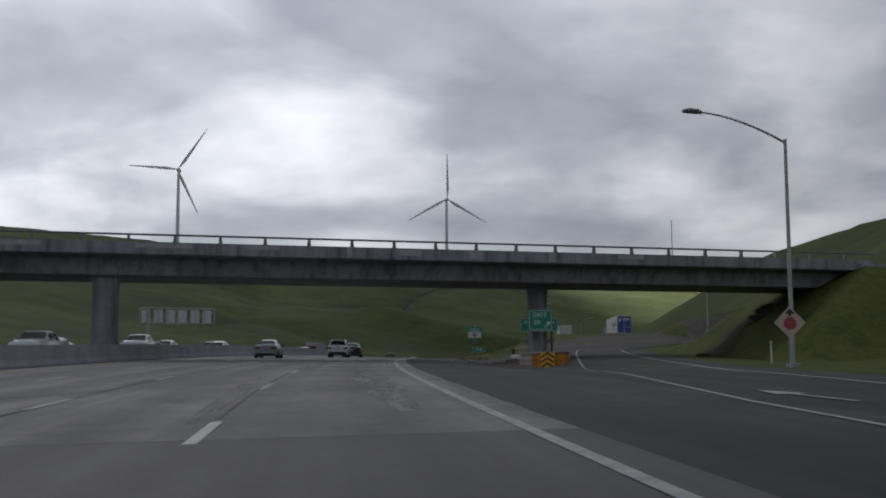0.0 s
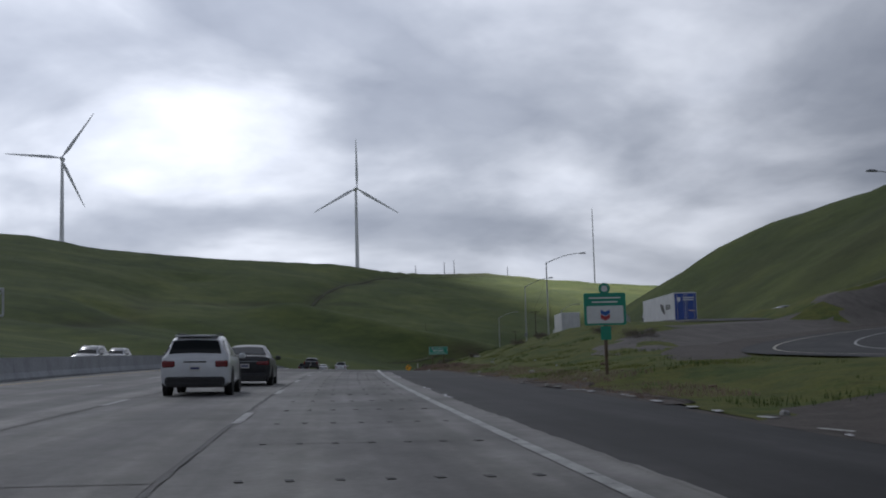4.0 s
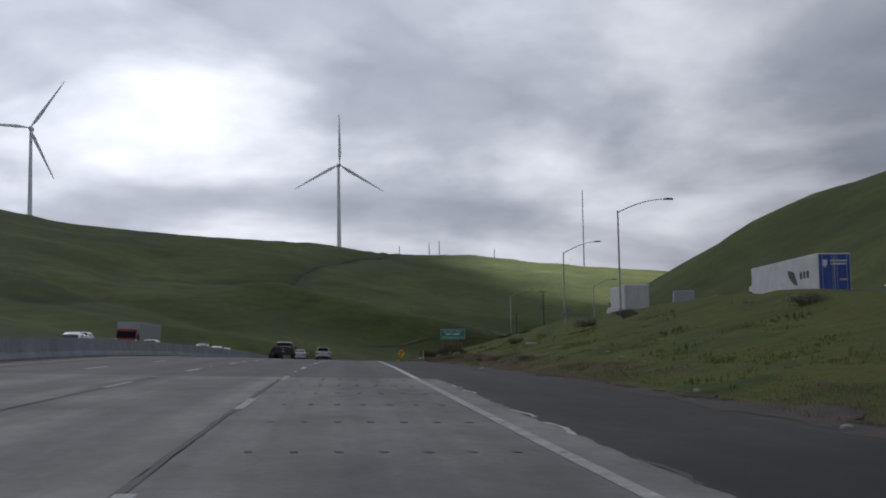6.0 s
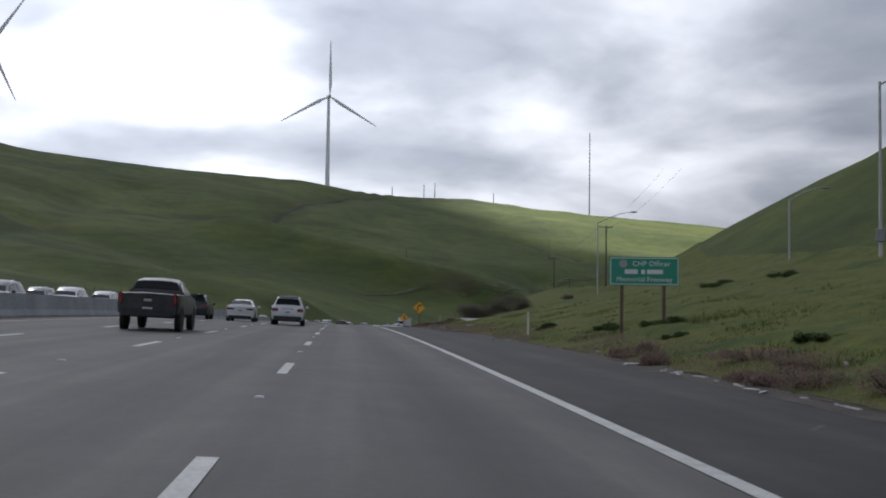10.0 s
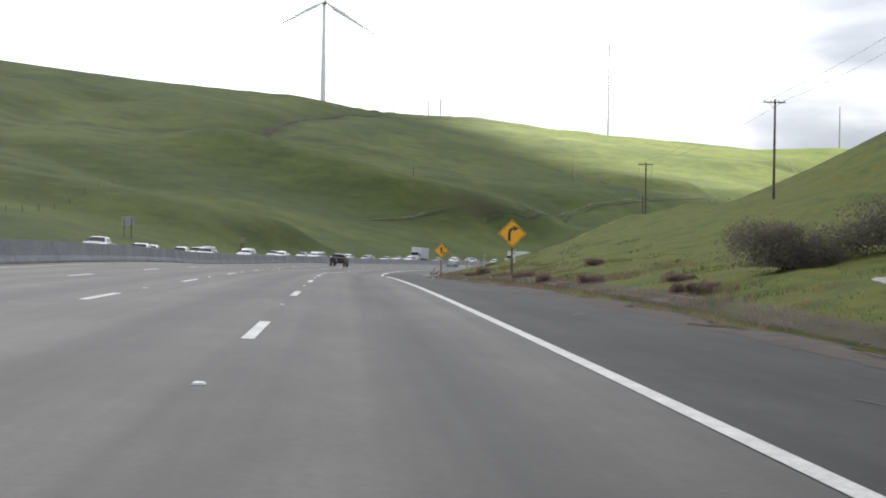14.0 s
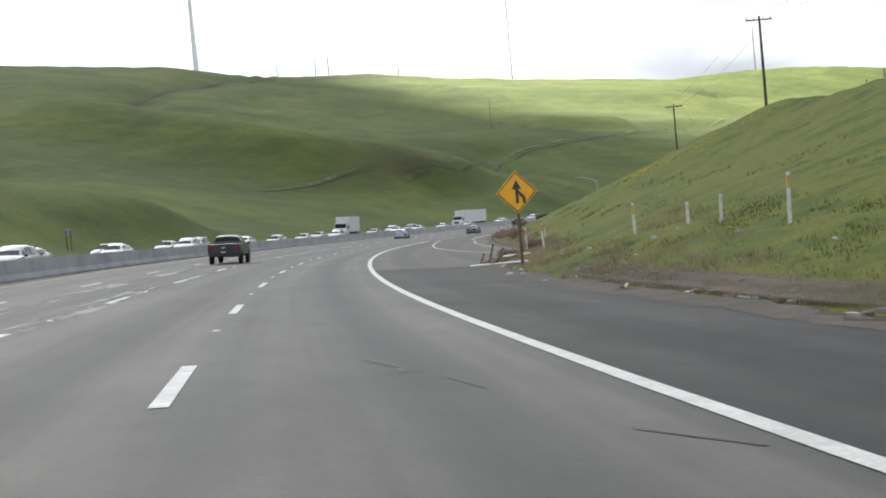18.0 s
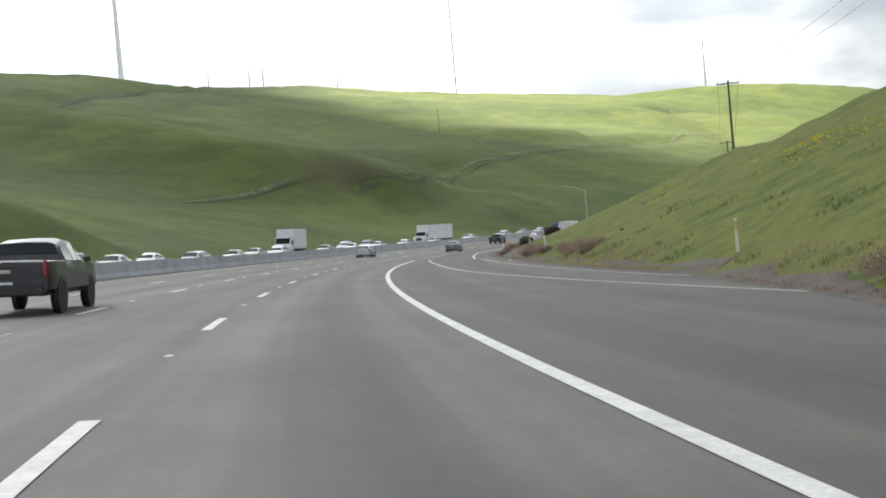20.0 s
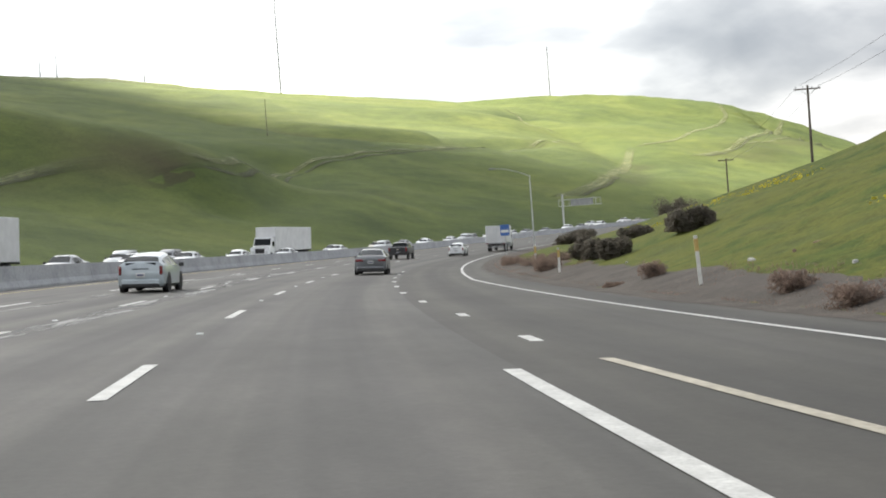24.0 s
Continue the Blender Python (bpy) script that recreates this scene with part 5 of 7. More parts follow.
def power_pole(x, y, top, yaw, arm=True, group="power poles"):
    z = bench(x, y)
    th = thing("power_pole", pose(x, y, z, 0, 0, yaw), "weathered dark timber power pole with a crossarm", "power pole", group)
    h = top - z
    bm = B()
    rod(bm, (0, 0, -1), (0, 0, h), 0.17, 0.11, 9)
    part("pole", bm, WOOD_POLE, th, smooth=40)
    if arm:
        bm = B()
        box(bm, (0, 0.14, h - 0.35), (2.6, 0.1, 0.13), 0.01)
        part("crossarm", bm, WOOD_POLE, th)
        for q in (-1.15, -0.45, 0.45, 1.15):
            bm = B()
            rod(bm, (q, 0.14, h - 0.29), (q, 0.14, h - 0.06), 0.05, 0.035, 7)
            part("insulator", bm, STEEL_DULL, th)
        bm = B()
        for sx in (-1, 1):
            rod(bm, (0, 0.12, h - 1.0), (sx * 0.8, 0.14, h - 0.4), 0.02, 0.02, 5)
        part("brace", bm, STEEL_DULL, th)
    return th


line_yaw = []
for i, (x, y, t) in enumerate(POLES):
    a = POLES[max(i - 1, 0)]
    b = POLES[min(i + 1, len(POLES) - 1)]
    yaw = math.degrees(math.atan2(-(b[0] - a[0]), b[1] - a[1]))
    line_yaw.append(yaw)
    power_pole(x, y, t, yaw)


def wire(name, a, b, sag, r, label):
    bm = B()
    d = (Vector(b) - Vector(a)).normalized()
    n = Vector((-d.y, d.x, 0)).normalized()
    mid = [Vector(a).lerp(Vector(b), k / 12) - Vector((0, 0, sag * 4 * k / 12 * (1 - k / 12))) for k in range(13)]
    loft(bm, [[q + n * r, q + Vector((0, 0, r)), q - n * r, q - Vector((0, 0, r))] for q in mid])
    ob = new(name, mesh_of(name, bm, TRIM_BLACK))
    return tagged(ob, label, "cable", "power lines")


ext = [(86.0, 372.0, 27.5)] + POLES
for i in range(len(ext) - 1):
    for off in (-1.15, 1.15):
        a, b = ext[i], ext[i + 1]
        wa, wb = math.radians(line_yaw[max(i - 1, 0)]), math.radians(line_yaw[min(i, len(line_yaw) - 1)])
        wire("power_line", (a[0] + off * math.cos(wa), a[1] + off * math.sin(wa), a[2] - 0.1), (b[0] + off * math.cos(wb), b[1] + off * math.sin(wb), b[2] - 0.1), 0.9, 0.015,
             "thin dark power line slung between timber poles")
power_pole(281.9, 902.9, 18.8, 30, False, "lone poles")
power_pole(267.2, 1004.8, 59.5, 30, False, "lone poles")
power_pole(150, 905, 44, 30, False, "lone poles")

# ------------------------------------------------------------------ wind turbines and masts on the ridge
def turbine(x, y, base, hub, blade, angle, yaw):
    th = thing("wind_turbine", pose(x, y, base, 0, 0, yaw), "tall pale grey three-bladed wind turbine on the ridge", "wind turbine", "wind turbines")
    h = hub - base
    bm = B()
    rod(bm, (0, 0, -6), (0, 0, h - 1.2), 2.1, 1.25, 20)
    part("tower", bm, TURBINE_WHITE, th, smooth=40)
    bm = B()
    loft(bm, [[(a * w, yy, h + b * hh) for a, b in ((-1, -0.6), (-0.7, -1), (0.7, -1), (1, -0.6), (1, 0.6), (0.7, 1), (-0.7, 1), (-1, 0.6))] for yy, w, hh in ((-3.2, 1.3, 1.3), (-2.6, 1.6, 1.6), (4.5, 1.6, 1.6), (6.5, 1.1, 1.2))])
    part("nacelle", bm, TURBINE_WHITE, th, smooth=30)
    bm = B()
    loft(bm, [[(r * math.cos(k * math.pi / 6), yy, h + r * math.sin(k * math.pi / 6)) for k in range(12)] for yy, r in ((-3.1, 1.5), (-4.6, 1.4), (-5.6, 0.9), (-6.0, 0.25))])
    hubp = part("hub", bm, TURBINE_WHITE, th, "rounded nose cone", smooth=40)
    for k in range(3):
        bm = B()
        rings = []
        for u in (0.0, 0.04, 0.1, 0.2, 0.4, 0.6, 0.8, 0.95, 1.0):
            c = (1.0 + 2.2 * ease(u / 0.2)) * (1 - 0.80 * max(u - 0.2, 0) / 0.8) if u < 1 else 0.25
            t = 0.9 * (1 - u) ** 1.5 + 0.12
            tw = radians(18 * (1 - u))
            ring = []
            for a in range(10):
                q = a * 2 * math.pi / 10
                px, py = c * 0.5 * math.cos(q) + 0.15 * c, t * 0.5 * math.sin(q)
                ring.append((px * math.cos(tw) - py * math.sin(tw), px * math.sin(tw) + py * math.cos(tw), 1.0 + u * blade))
            rings.append(ring)
        loft(bm, rings)
        m = Matrix.Translation((0, -4.4, h)) @ Matrix.Rotation(radians(90 - (angle + 120 * k)), 4, "Y")
        bmesh.ops.transform(bm, matrix=m, verts=bm.verts[:])
        part("blade", bm, TURBINE_WHITE, th, "long tapered blade", smooth=40)


turbine(151.5, 1292.9, 122.4, 198.9, 49, 90, 4)
turbine(-124.2, 1220.8, 141.0, 214.2, 49, 55, -6)


def mast(x, y, base, top, r=0.5):
    th = thing("lattice_mast", pose(x, y, base, 0, 0, 20), "slender dark lattice weather mast on the ridge", "mast", "masts")
    h = top - base
    for k in range(3):
        bm = B()
        a = k * 2 * math.pi / 3
        rod(bm, (r * math.cos(a), r * math.sin(a), -3), (r * 0.5 * math.cos(a), r * 0.5 * math.sin(a), h), 0.26, 0.2, 5)
        part("leg", bm, STEEL_DULL, th)
    bm = B()
    n = int(h / 2.5)
    for j in range(n):
        for k in range(3):
            a, b = k * 2 * math.pi / 3, (k + 1) * 2 * math.pi / 3
            ra, rb = r * (1 - 0.5 * j / n), r * (1 - 0.5 * (j + 1) / n)
            rod(bm, (ra * math.cos(a), ra * math.sin(a), j * h / n), (rb * math.cos(b), rb * math.sin(b), (j + 1) * h / n), 0.13, 0.13, 4)
    part("lacing", bm, STEEL_DULL, th)


mast(419.7, 1358.7, 106.8, 188.1)
mast(647.0, 1349.8, 102.6, 139.8)
for x, y, z, t in ((250, 1345, 116, 129), (262, 1352, 117, 132), (325, 1371, 116, 126), (216, 1326, 115, 124)):
    mast(x, y, z, t, 0.3)

# ------------------------------------------------------------------ overhead sign truss beyond the far carriageway (its back)
g = thing("sign_truss", pose(*at(186, -34.9), 0, 0, heading(186) + 22), "grey lattice sign truss on a steel column, seen from behind", "sign gantry")
zt = 4.1
bm = B()
W = 11.2
for z in (zt, zt + 2.3):
    for y in (0, 0.9):
        rod(bm, (-W / 2, y, z), (W / 2, y, z), 0.07, 0.07, 6)
part("chord", bm, STEEL, g)
for k in range(9):
    x = -W / 2 + W * k / 8
    bm = B()
    rod(bm, (x, 0, zt), (x, 0, zt + 2.3), 0.05, 0.05, 5)
    rod(bm, (x, 0.9, zt), (x, 0.9, zt + 2.3), 0.05, 0.05, 5)
    rod(bm, (x, 0, zt), (x, 0.9, zt), 0.05, 0.05, 5)
    if k < 8:
        rod(bm, (x, 0, zt), (x + W / 8, 0, zt + 2.3), 0.04, 0.04, 5)
    part("lattice", bm, STEEL, g)
for k in range(6):
    panel(g, "panel", 1.35, 1.9, -W / 2 + 1.0 + 1.84 * k, zt + 1.15, 1.1, SIGN_WHITE, 0.05)
bm = B()
rod(bm, (-W / 2 + 1.2, 0.45, -1.5), (-W / 2 + 1.2, 0.45, zt + 2.4), 0.3, 0.24, 12)
part("column", bm, STEEL, g, smooth=40)

# far gantry round the bend
g = thing("sign_truss", pose(*at(885, -37.0), 0, 0, heading(885) + 14), "distant grey lattice sign truss on a steel column", "sign gantry")
bm = B()
for z in (6.2, 8.0):
    for y in (0, 0.8):
        rod(bm, (-1, y, z), (11, y, z), 0.08, 0.08, 5)
for k in range(9):
    rod(bm, (-1 + 1.5 * k, 0, 6.2), (-1 + 1.5 * k, 0, 8.0), 0.05, 0.05, 4)
part("chord", bm, STEEL, g)
panel(g, "panel", 6.4, 1.9, 5.4, 7.1, 1.0, SIGN_BACK, 0.05)
bm = B()
rod(bm, (0, 0.4, -1.5), (0, 0.4, 9.5), 0.3, 0.24, 10)
part("column", bm, STEEL, g, smooth=40)

# ------------------------------------------------------------------ crash cushion: sand barrels in the gore
def barrel_proto(color, words):
    th = thing("sand_barrel", pose(0, 0, -50), words, "crash barrel", "crash cushion barrels")
    for z0, z1, r0, r1 in ((0.0, 0.4, 0.42, 0.45), (0.425, 0.8, 0.45, 0.47)):
        bm = B()
        rod(bm, (0, 0, z0), (0, 0, z1), r0, r1, 18)
        part("band", bm, color, th, smooth=40)
    bm = B()
    rod(bm, (0, 0, 0.39), (0, 0, 0.435), 0.43, 0.43, 18)
    part("seam", bm, BARREL_LID, th, "dark joint between the halves", smooth=40)
    bm = B()
    loft(bm, [[(r * math.cos(k * math.pi / 9), r * math.sin(k * math.pi / 9), z) for k in range(18)] for z, r in ((0.78, 0.5), (0.83, 0.5), (0.9, 0.4), (0.93, 0.1))])
    part("lid", bm, BARREL_LID, th, "domed dark plastic lid", smooth=40)
    return th


protos = [barrel_proto(BARREL_ORANGE, "scuffed orange plastic sand barrel with dark lid"), barrel_proto(BARREL_WHITE, "dirty white plastic sand barrel with dark lid")]
spots = [(0.0, 0.0), (1.15, -0.25), (1.15, 0.75), (2.3, -0.35), (2.3, 0.7), (3.45, -0.4), (3.45, 0.65), (4.6, -0.5), (4.6, 0.5), (4.7, 1.5), (5.8, -0.5), (5.8, 0.6), (5.9, 1.7), (7.0, -0.3), (7.0, 0.8)]
placed = set()
for i, (ds, dl) in enumerate(spots):
    s, l = 67.3 + ds * 1.12, 10.3 + dl * 0.95 + ds * 0.02
    p = at(s, l, 0.04)
    m = pose(p.x, p.y, p.z, rng.uniform(-2, 2), rng.uniform(-2, 2), rng.uniform(0, 360)) @ Matrix.Diagonal((1, 1, rng.uniform(0.88, 1.02), 1))
    k = 1 if i in (3, 5, 6, 7, 8, 10) else 0
    if k not in placed:
        protos[k].matrix_basis = m
        placed.add(k)
    else:
        copy_thing(protos[k], m)
p = at(66.6, 10.28, 0.03)
cp = thing("chevron_panel", pose(*p, 0, 0, heading(66) + 4), "orange-yellow panel with black chevrons on the first barrel", "chevron panel")
panel(cp, "panel", 0.76, 0.86, 0, 0.45, -0.02, SIGN_YELLOW, 0.05)
for k in range(3):
    z = 0.12 + 0.26 * k
    for sx in (-1, 1):
        bm = B()
        prism(bm, [(0, z + 0.13), (sx * 0.36, z - 0.1), (sx * 0.36, z + 0.02), (0, z + 0.26)], -0.026, -0.021)
        part("chevron", bm, SIGN_BLACK, cp)
bm = B()
rod(bm, (0, 0.06, 0.0), (0, 0.06, 0.8), 0.03)
part("stay", bm, STEEL, cp)

# ------------------------------------------------------------------ guardrail before the column
gr_ = thing("guardrail", pose(0, 0, 0), "galvanised corrugated guardrail on dark timber posts", "guardrail")
gl = lambda s: np.interp(s, [78, 86, 98], [12.7, 12.1, 10.95])
s = 78.6
while s < 97:
    bm = B()
    rings = []
    for q in np.linspace(s, s + 3.75, 4):
        h = math.radians(heading(q))
        rings.append([at(q, float(gl(q)), 0) + Vector((x * math.cos(h), x * math.sin(h), z)) for x, z in ((0.0, 0.42), (-0.08, 0.48), (-0.08, 0.53), (-0.01, 0.57), (-0.08, 0.62), (-0.08, 0.67), (0.0, 0.73), (0.02, 0.73), (0.02, 0.42))])
    loft(bm, rings)
    bmesh.ops.recalc_face_normals(bm, faces=bm.faces[:])
    part("rail", bm, STEEL, gr_)
    for q in (s + 0.3, s + 2.2):
        c = at(q, float(gl(q)) + 0.16, 0)
        bm = B()
        box(bm, (c.x, c.y, c.z + 0.2), (0.16, 0.2, 1.2), 0.01)
        part("post", bm, WOOD_POLE, gr_)
    s += 3.75
c = at(s + 0.1, float(gl(s)) + 0.1, 0)
bm = B()
box(bm, (c.x, c.y, c.z + 0.45), (0.2, 0.2, 1.5), 0.015)
part("end_post", bm, WOOD_POLE, gr_, "dark square timber end post")

# ------------------------------------------------------------------ white delineator posts
def delineator(s, l, h, lean):
    p = ground_at(s, l)
    th = thing("delineator_post", pose(p.x, p.y, p.z, lean[0], lean[1], heading(s)), "slim white roadside delineator post", "roadside post", "white posts")
    bm = B()
    box(bm, (0, 0, h / 2 - 0.15), (0.1, 0.035, h + 0.3), 0.008)
    part("stake", bm, WHITE_POST, th)
    bm = B()
    if h >= 1.2:
        box(bm, (0, 0, h - 0.25), (0.106, 0.041, 0.34), 0.006)
        part("reflector", bm, AGED_YELLOW, th, "faded yellow reflective sleeve")
    else:
        box(bm, (0, -0.02, h - 0.16), (0.085, 0.008, 0.16))
        part("reflector", bm, SIGN_TAN, th, "faded reflector strip")


for s, l, h, a, b in ((274.5, 8.4, 1.15, 0, 0), (442.4, 11.3, 1.2, 0, 0), (438.5, 12.1, 0.8, 0, 0), (436.7, 12.6, 0.85, 0, 3), (430.4, 12.3, 1.3, 0, 2), (421.4, 14.5, 1.2, 0, 0), (462.2, 11.1, 1.3, 0, -2), (470.4, 11.2, 1.3, 0, 0), (490.6, 14.5, 1.2, 0, 0),
                      (551.5, 12.3, 1.45, 0, 3), (544.6, 13.3, 1.45, 0, -5), (577, 9.95, 1.4, 0, -3), (605.5, 9.0, 1.4, 0, 0), (598.4, 9.3, 1.2, 0, 0), (61.9, 21.0, 1.1, 0, 0)):
    delineator(s, l, h, (a, b))


# ------------------------------------------------------------------ vehicles (front is +y, origin on the road under the middle)
PAINTS = {"white": paint("white car paint", (0.66, 0.68, 0.7), 0.3, 0.0, 0.6), "silver": paint("silver car paint", (0.46, 0.485, 0.51), 0.3, 0.3, 0.6),
          "grey": paint("grey car paint", (0.17, 0.18, 0.195), 0.32, 0.4, 0.6), "black": paint("black car paint", (0.006, 0.007, 0.011), 0.4, 0.0, 0.25),
          "pale": paint("pale greenish silver paint", (0.4, 0.455, 0.49), 0.3, 0.15, 0.6), "blue": paint("dark blue car paint", (0.02, 0.04, 0.12), 0.28, 0.1, 0.7),
          "red": paint("dull red cab paint", (0.33, 0.035, 0.03), 0.35, 0.0, 0.5), "beige": paint("beige car paint", (0.4, 0.37, 0.32), 0.35, 0.2, 0.5)}
BOX_WHITE = surface("white van body panels", (0.52, 0.53, 0.54), (0.68, 0.69, 0.7), 0.7, 8, 0.45, 0, 0.05, 0.002, 0.1)
BOX_GREY = surface("grey trailer panels", (0.35, 0.37, 0.4), (0.47, 0.49, 0.52), 0.7, 8, 0.45, 0, 0.05, 0.002, 0.1)
TRAILER_BLUE = surface("blue trailer doors", (0.02, 0.06, 0.3), (0.035, 0.09, 0.4), 0.8, 8, 0.4, 0, 0.05, 0.002, 0.15)

# stations from tail to nose: y, sill, belt, roof, half-widths of sill, belt and roof
SHAPES = {
    "sedan": (4.8, 1.45, [(-2.4, 0.33, 0.9, 0.93, 0.76, 0.75, 0.64), (-2.3, 0.23, 0.99, 1.04, 0.87, 0.87, 0.73), (-1.75, 0.22, 1.0, 1.08, 0.9, 0.9, 0.72), (-0.95, 0.2, 0.96, 1.40, 0.92, 0.9, 0.58),
                          (-0.2, 0.2, 0.93, 1.46, 0.92, 0.9, 0.60), (0.45, 0.2, 0.92, 1.40, 0.92, 0.9, 0.58), (1.3, 0.2, 0.93, 0.98, 0.92, 0.88, 0.66), (2.1, 0.22, 0.78, 0.82, 0.88, 0.82, 0.6), (2.4, 0.3, 0.6, 0.62, 0.7, 0.66, 0.5)]),
    "suv": (4.7, 1.7, [(-2.35, 0.36, 0.98, 1.02, 0.8, 0.8, 0.68), (-2.27, 0.29, 1.06, 1.12, 0.91, 0.91, 0.74), (-2.02, 0.27, 1.07, 1.56, 0.94, 0.92, 0.66), (-1.7, 0.26, 1.06, 1.65, 0.94, 0.92, 0.65), (-0.9, 0.26, 1.04, 1.7, 0.94, 0.92, 0.65),
                        (0.2, 0.3, 1.02, 1.66, 0.94, 0.92, 0.62), (0.75, 0.3, 1.02, 1.42, 0.94, 0.92, 0.62), (1.25, 0.3, 1.04, 1.1, 0.94, 0.9, 0.7), (2.05, 0.32, 0.95, 1.0, 0.9, 0.86, 0.64), (2.35, 0.42, 0.72, 0.75, 0.76, 0.72, 0.5)]),
    "hatch": (4.45, 1.49, [(-2.2, 0.33, 0.9, 0.95, 0.7, 0.69, 0.6), (-2.1, 0.22, 1.0, 1.12, 0.83, 0.82, 0.66), (-1.65, 0.22, 1.02, 1.33, 0.86, 0.85, 0.6), (-0.75, 0.2, 0.96, 1.43, 0.87, 0.85, 0.56),
                            (0.1, 0.2, 0.94, 1.49, 0.87, 0.85, 0.55), (0.7, 0.2, 0.93, 1.34, 0.87, 0.85, 0.56), (1.45, 0.2, 0.92, 0.97, 0.86, 0.82, 0.6), (2.0, 0.22, 0.74, 0.78, 0.82, 0.76, 0.54), (2.22, 0.3, 0.56, 0.58, 0.66, 0.6, 0.44)]),
    "pickup": (5.8, 1.9, [(-2.9, 0.48, 1.2, 1.22, 0.92, 0.92, 0.88), (-2.8, 0.5, 1.24, 1.26, 0.98, 0.98, 0.92), (-1.1, 0.48, 1.24, 1.26, 0.99, 0.98, 0.92), (-0.98, 0.48, 1.22, 1.7, 0.99, 0.97, 0.70),
                           (-0.3, 0.48, 1.2, 1.8, 0.99, 0.97, 0.71), (0.6, 0.48, 1.2, 1.76, 0.99, 0.97, 0.70), (1.4, 0.48, 1.22, 1.28, 0.99, 0.96, 0.8), (2.6, 0.5, 1.12, 1.18, 0.97, 0.92, 0.76), (2.9, 0.55, 0.85, 0.88, 0.88, 0.84, 0.7)]),
}


def shell_ring(y, zl, zb, zr, wl, wb, wr):
    zm = zl + (zb - zl) * 0.55
    half = [(wl * 0.86, zl), (wl, zl + 0.1), (wb + 0.03, zm), (wb, zb), (wr, zr - 0.035 * (zr - zb > 0.15)), (wr * 0.78, zr + 0.012), (0, zr + 0.03)]
    return [(x, y, z) for x, z in half] + [(-x, y, z) for x, z in half[-2::-1]]


def between(r, y):
    ys = [q[0] for q in r]
    return [float(np.interp(y, ys, [q[k] for q in r])) for k in range(7)]


def wheel(parent, x, y, r, w=0.22):
    sx = 1 if x > 0 else -1
    bm = B()
    loft(bm, [[(x + d * sx, y + q * r * math.cos(k * math.pi / 9), r + q * r * math.sin(k * math.pi / 9)) for k in range(18)] for d, q in ((-w, 0.9), (-w * 0.9, 1.0), (-0.02, 1.0), (0.015, 0.93), (0.015, 0.68))])
    t = part("wheel", bm, RUBBER, parent, "black tyre", smooth=40)
    bm = B()
    loft(bm, [[(x + d * sx, y + q * r * math.cos(k * math.pi / 9), r + q * r * math.sin(k * math.pi / 9)) for k in range(18)] for d, q in ((0.0, 0.68), (-0.03, 0.62), (-0.035, 0.2), (0.005, 0.16))])
    ob = part("rim", bm, RIM, t, smooth=30)
    return t


def body_curve(st, sx, y, z, k=0.0):
    _, zl, zb, zr, wl, wb, wr = between(st, y)
    if z <= zb:
        return sx * (np.interp(z, [zl, zl + 0.1, zl + (zb - zl) * 0.55, zb], [wl * 0.86, wl, wb + 0.03, wb]) + k)
    return sx * (np.interp(z, [zb, zr], [wb, wr]) + k)


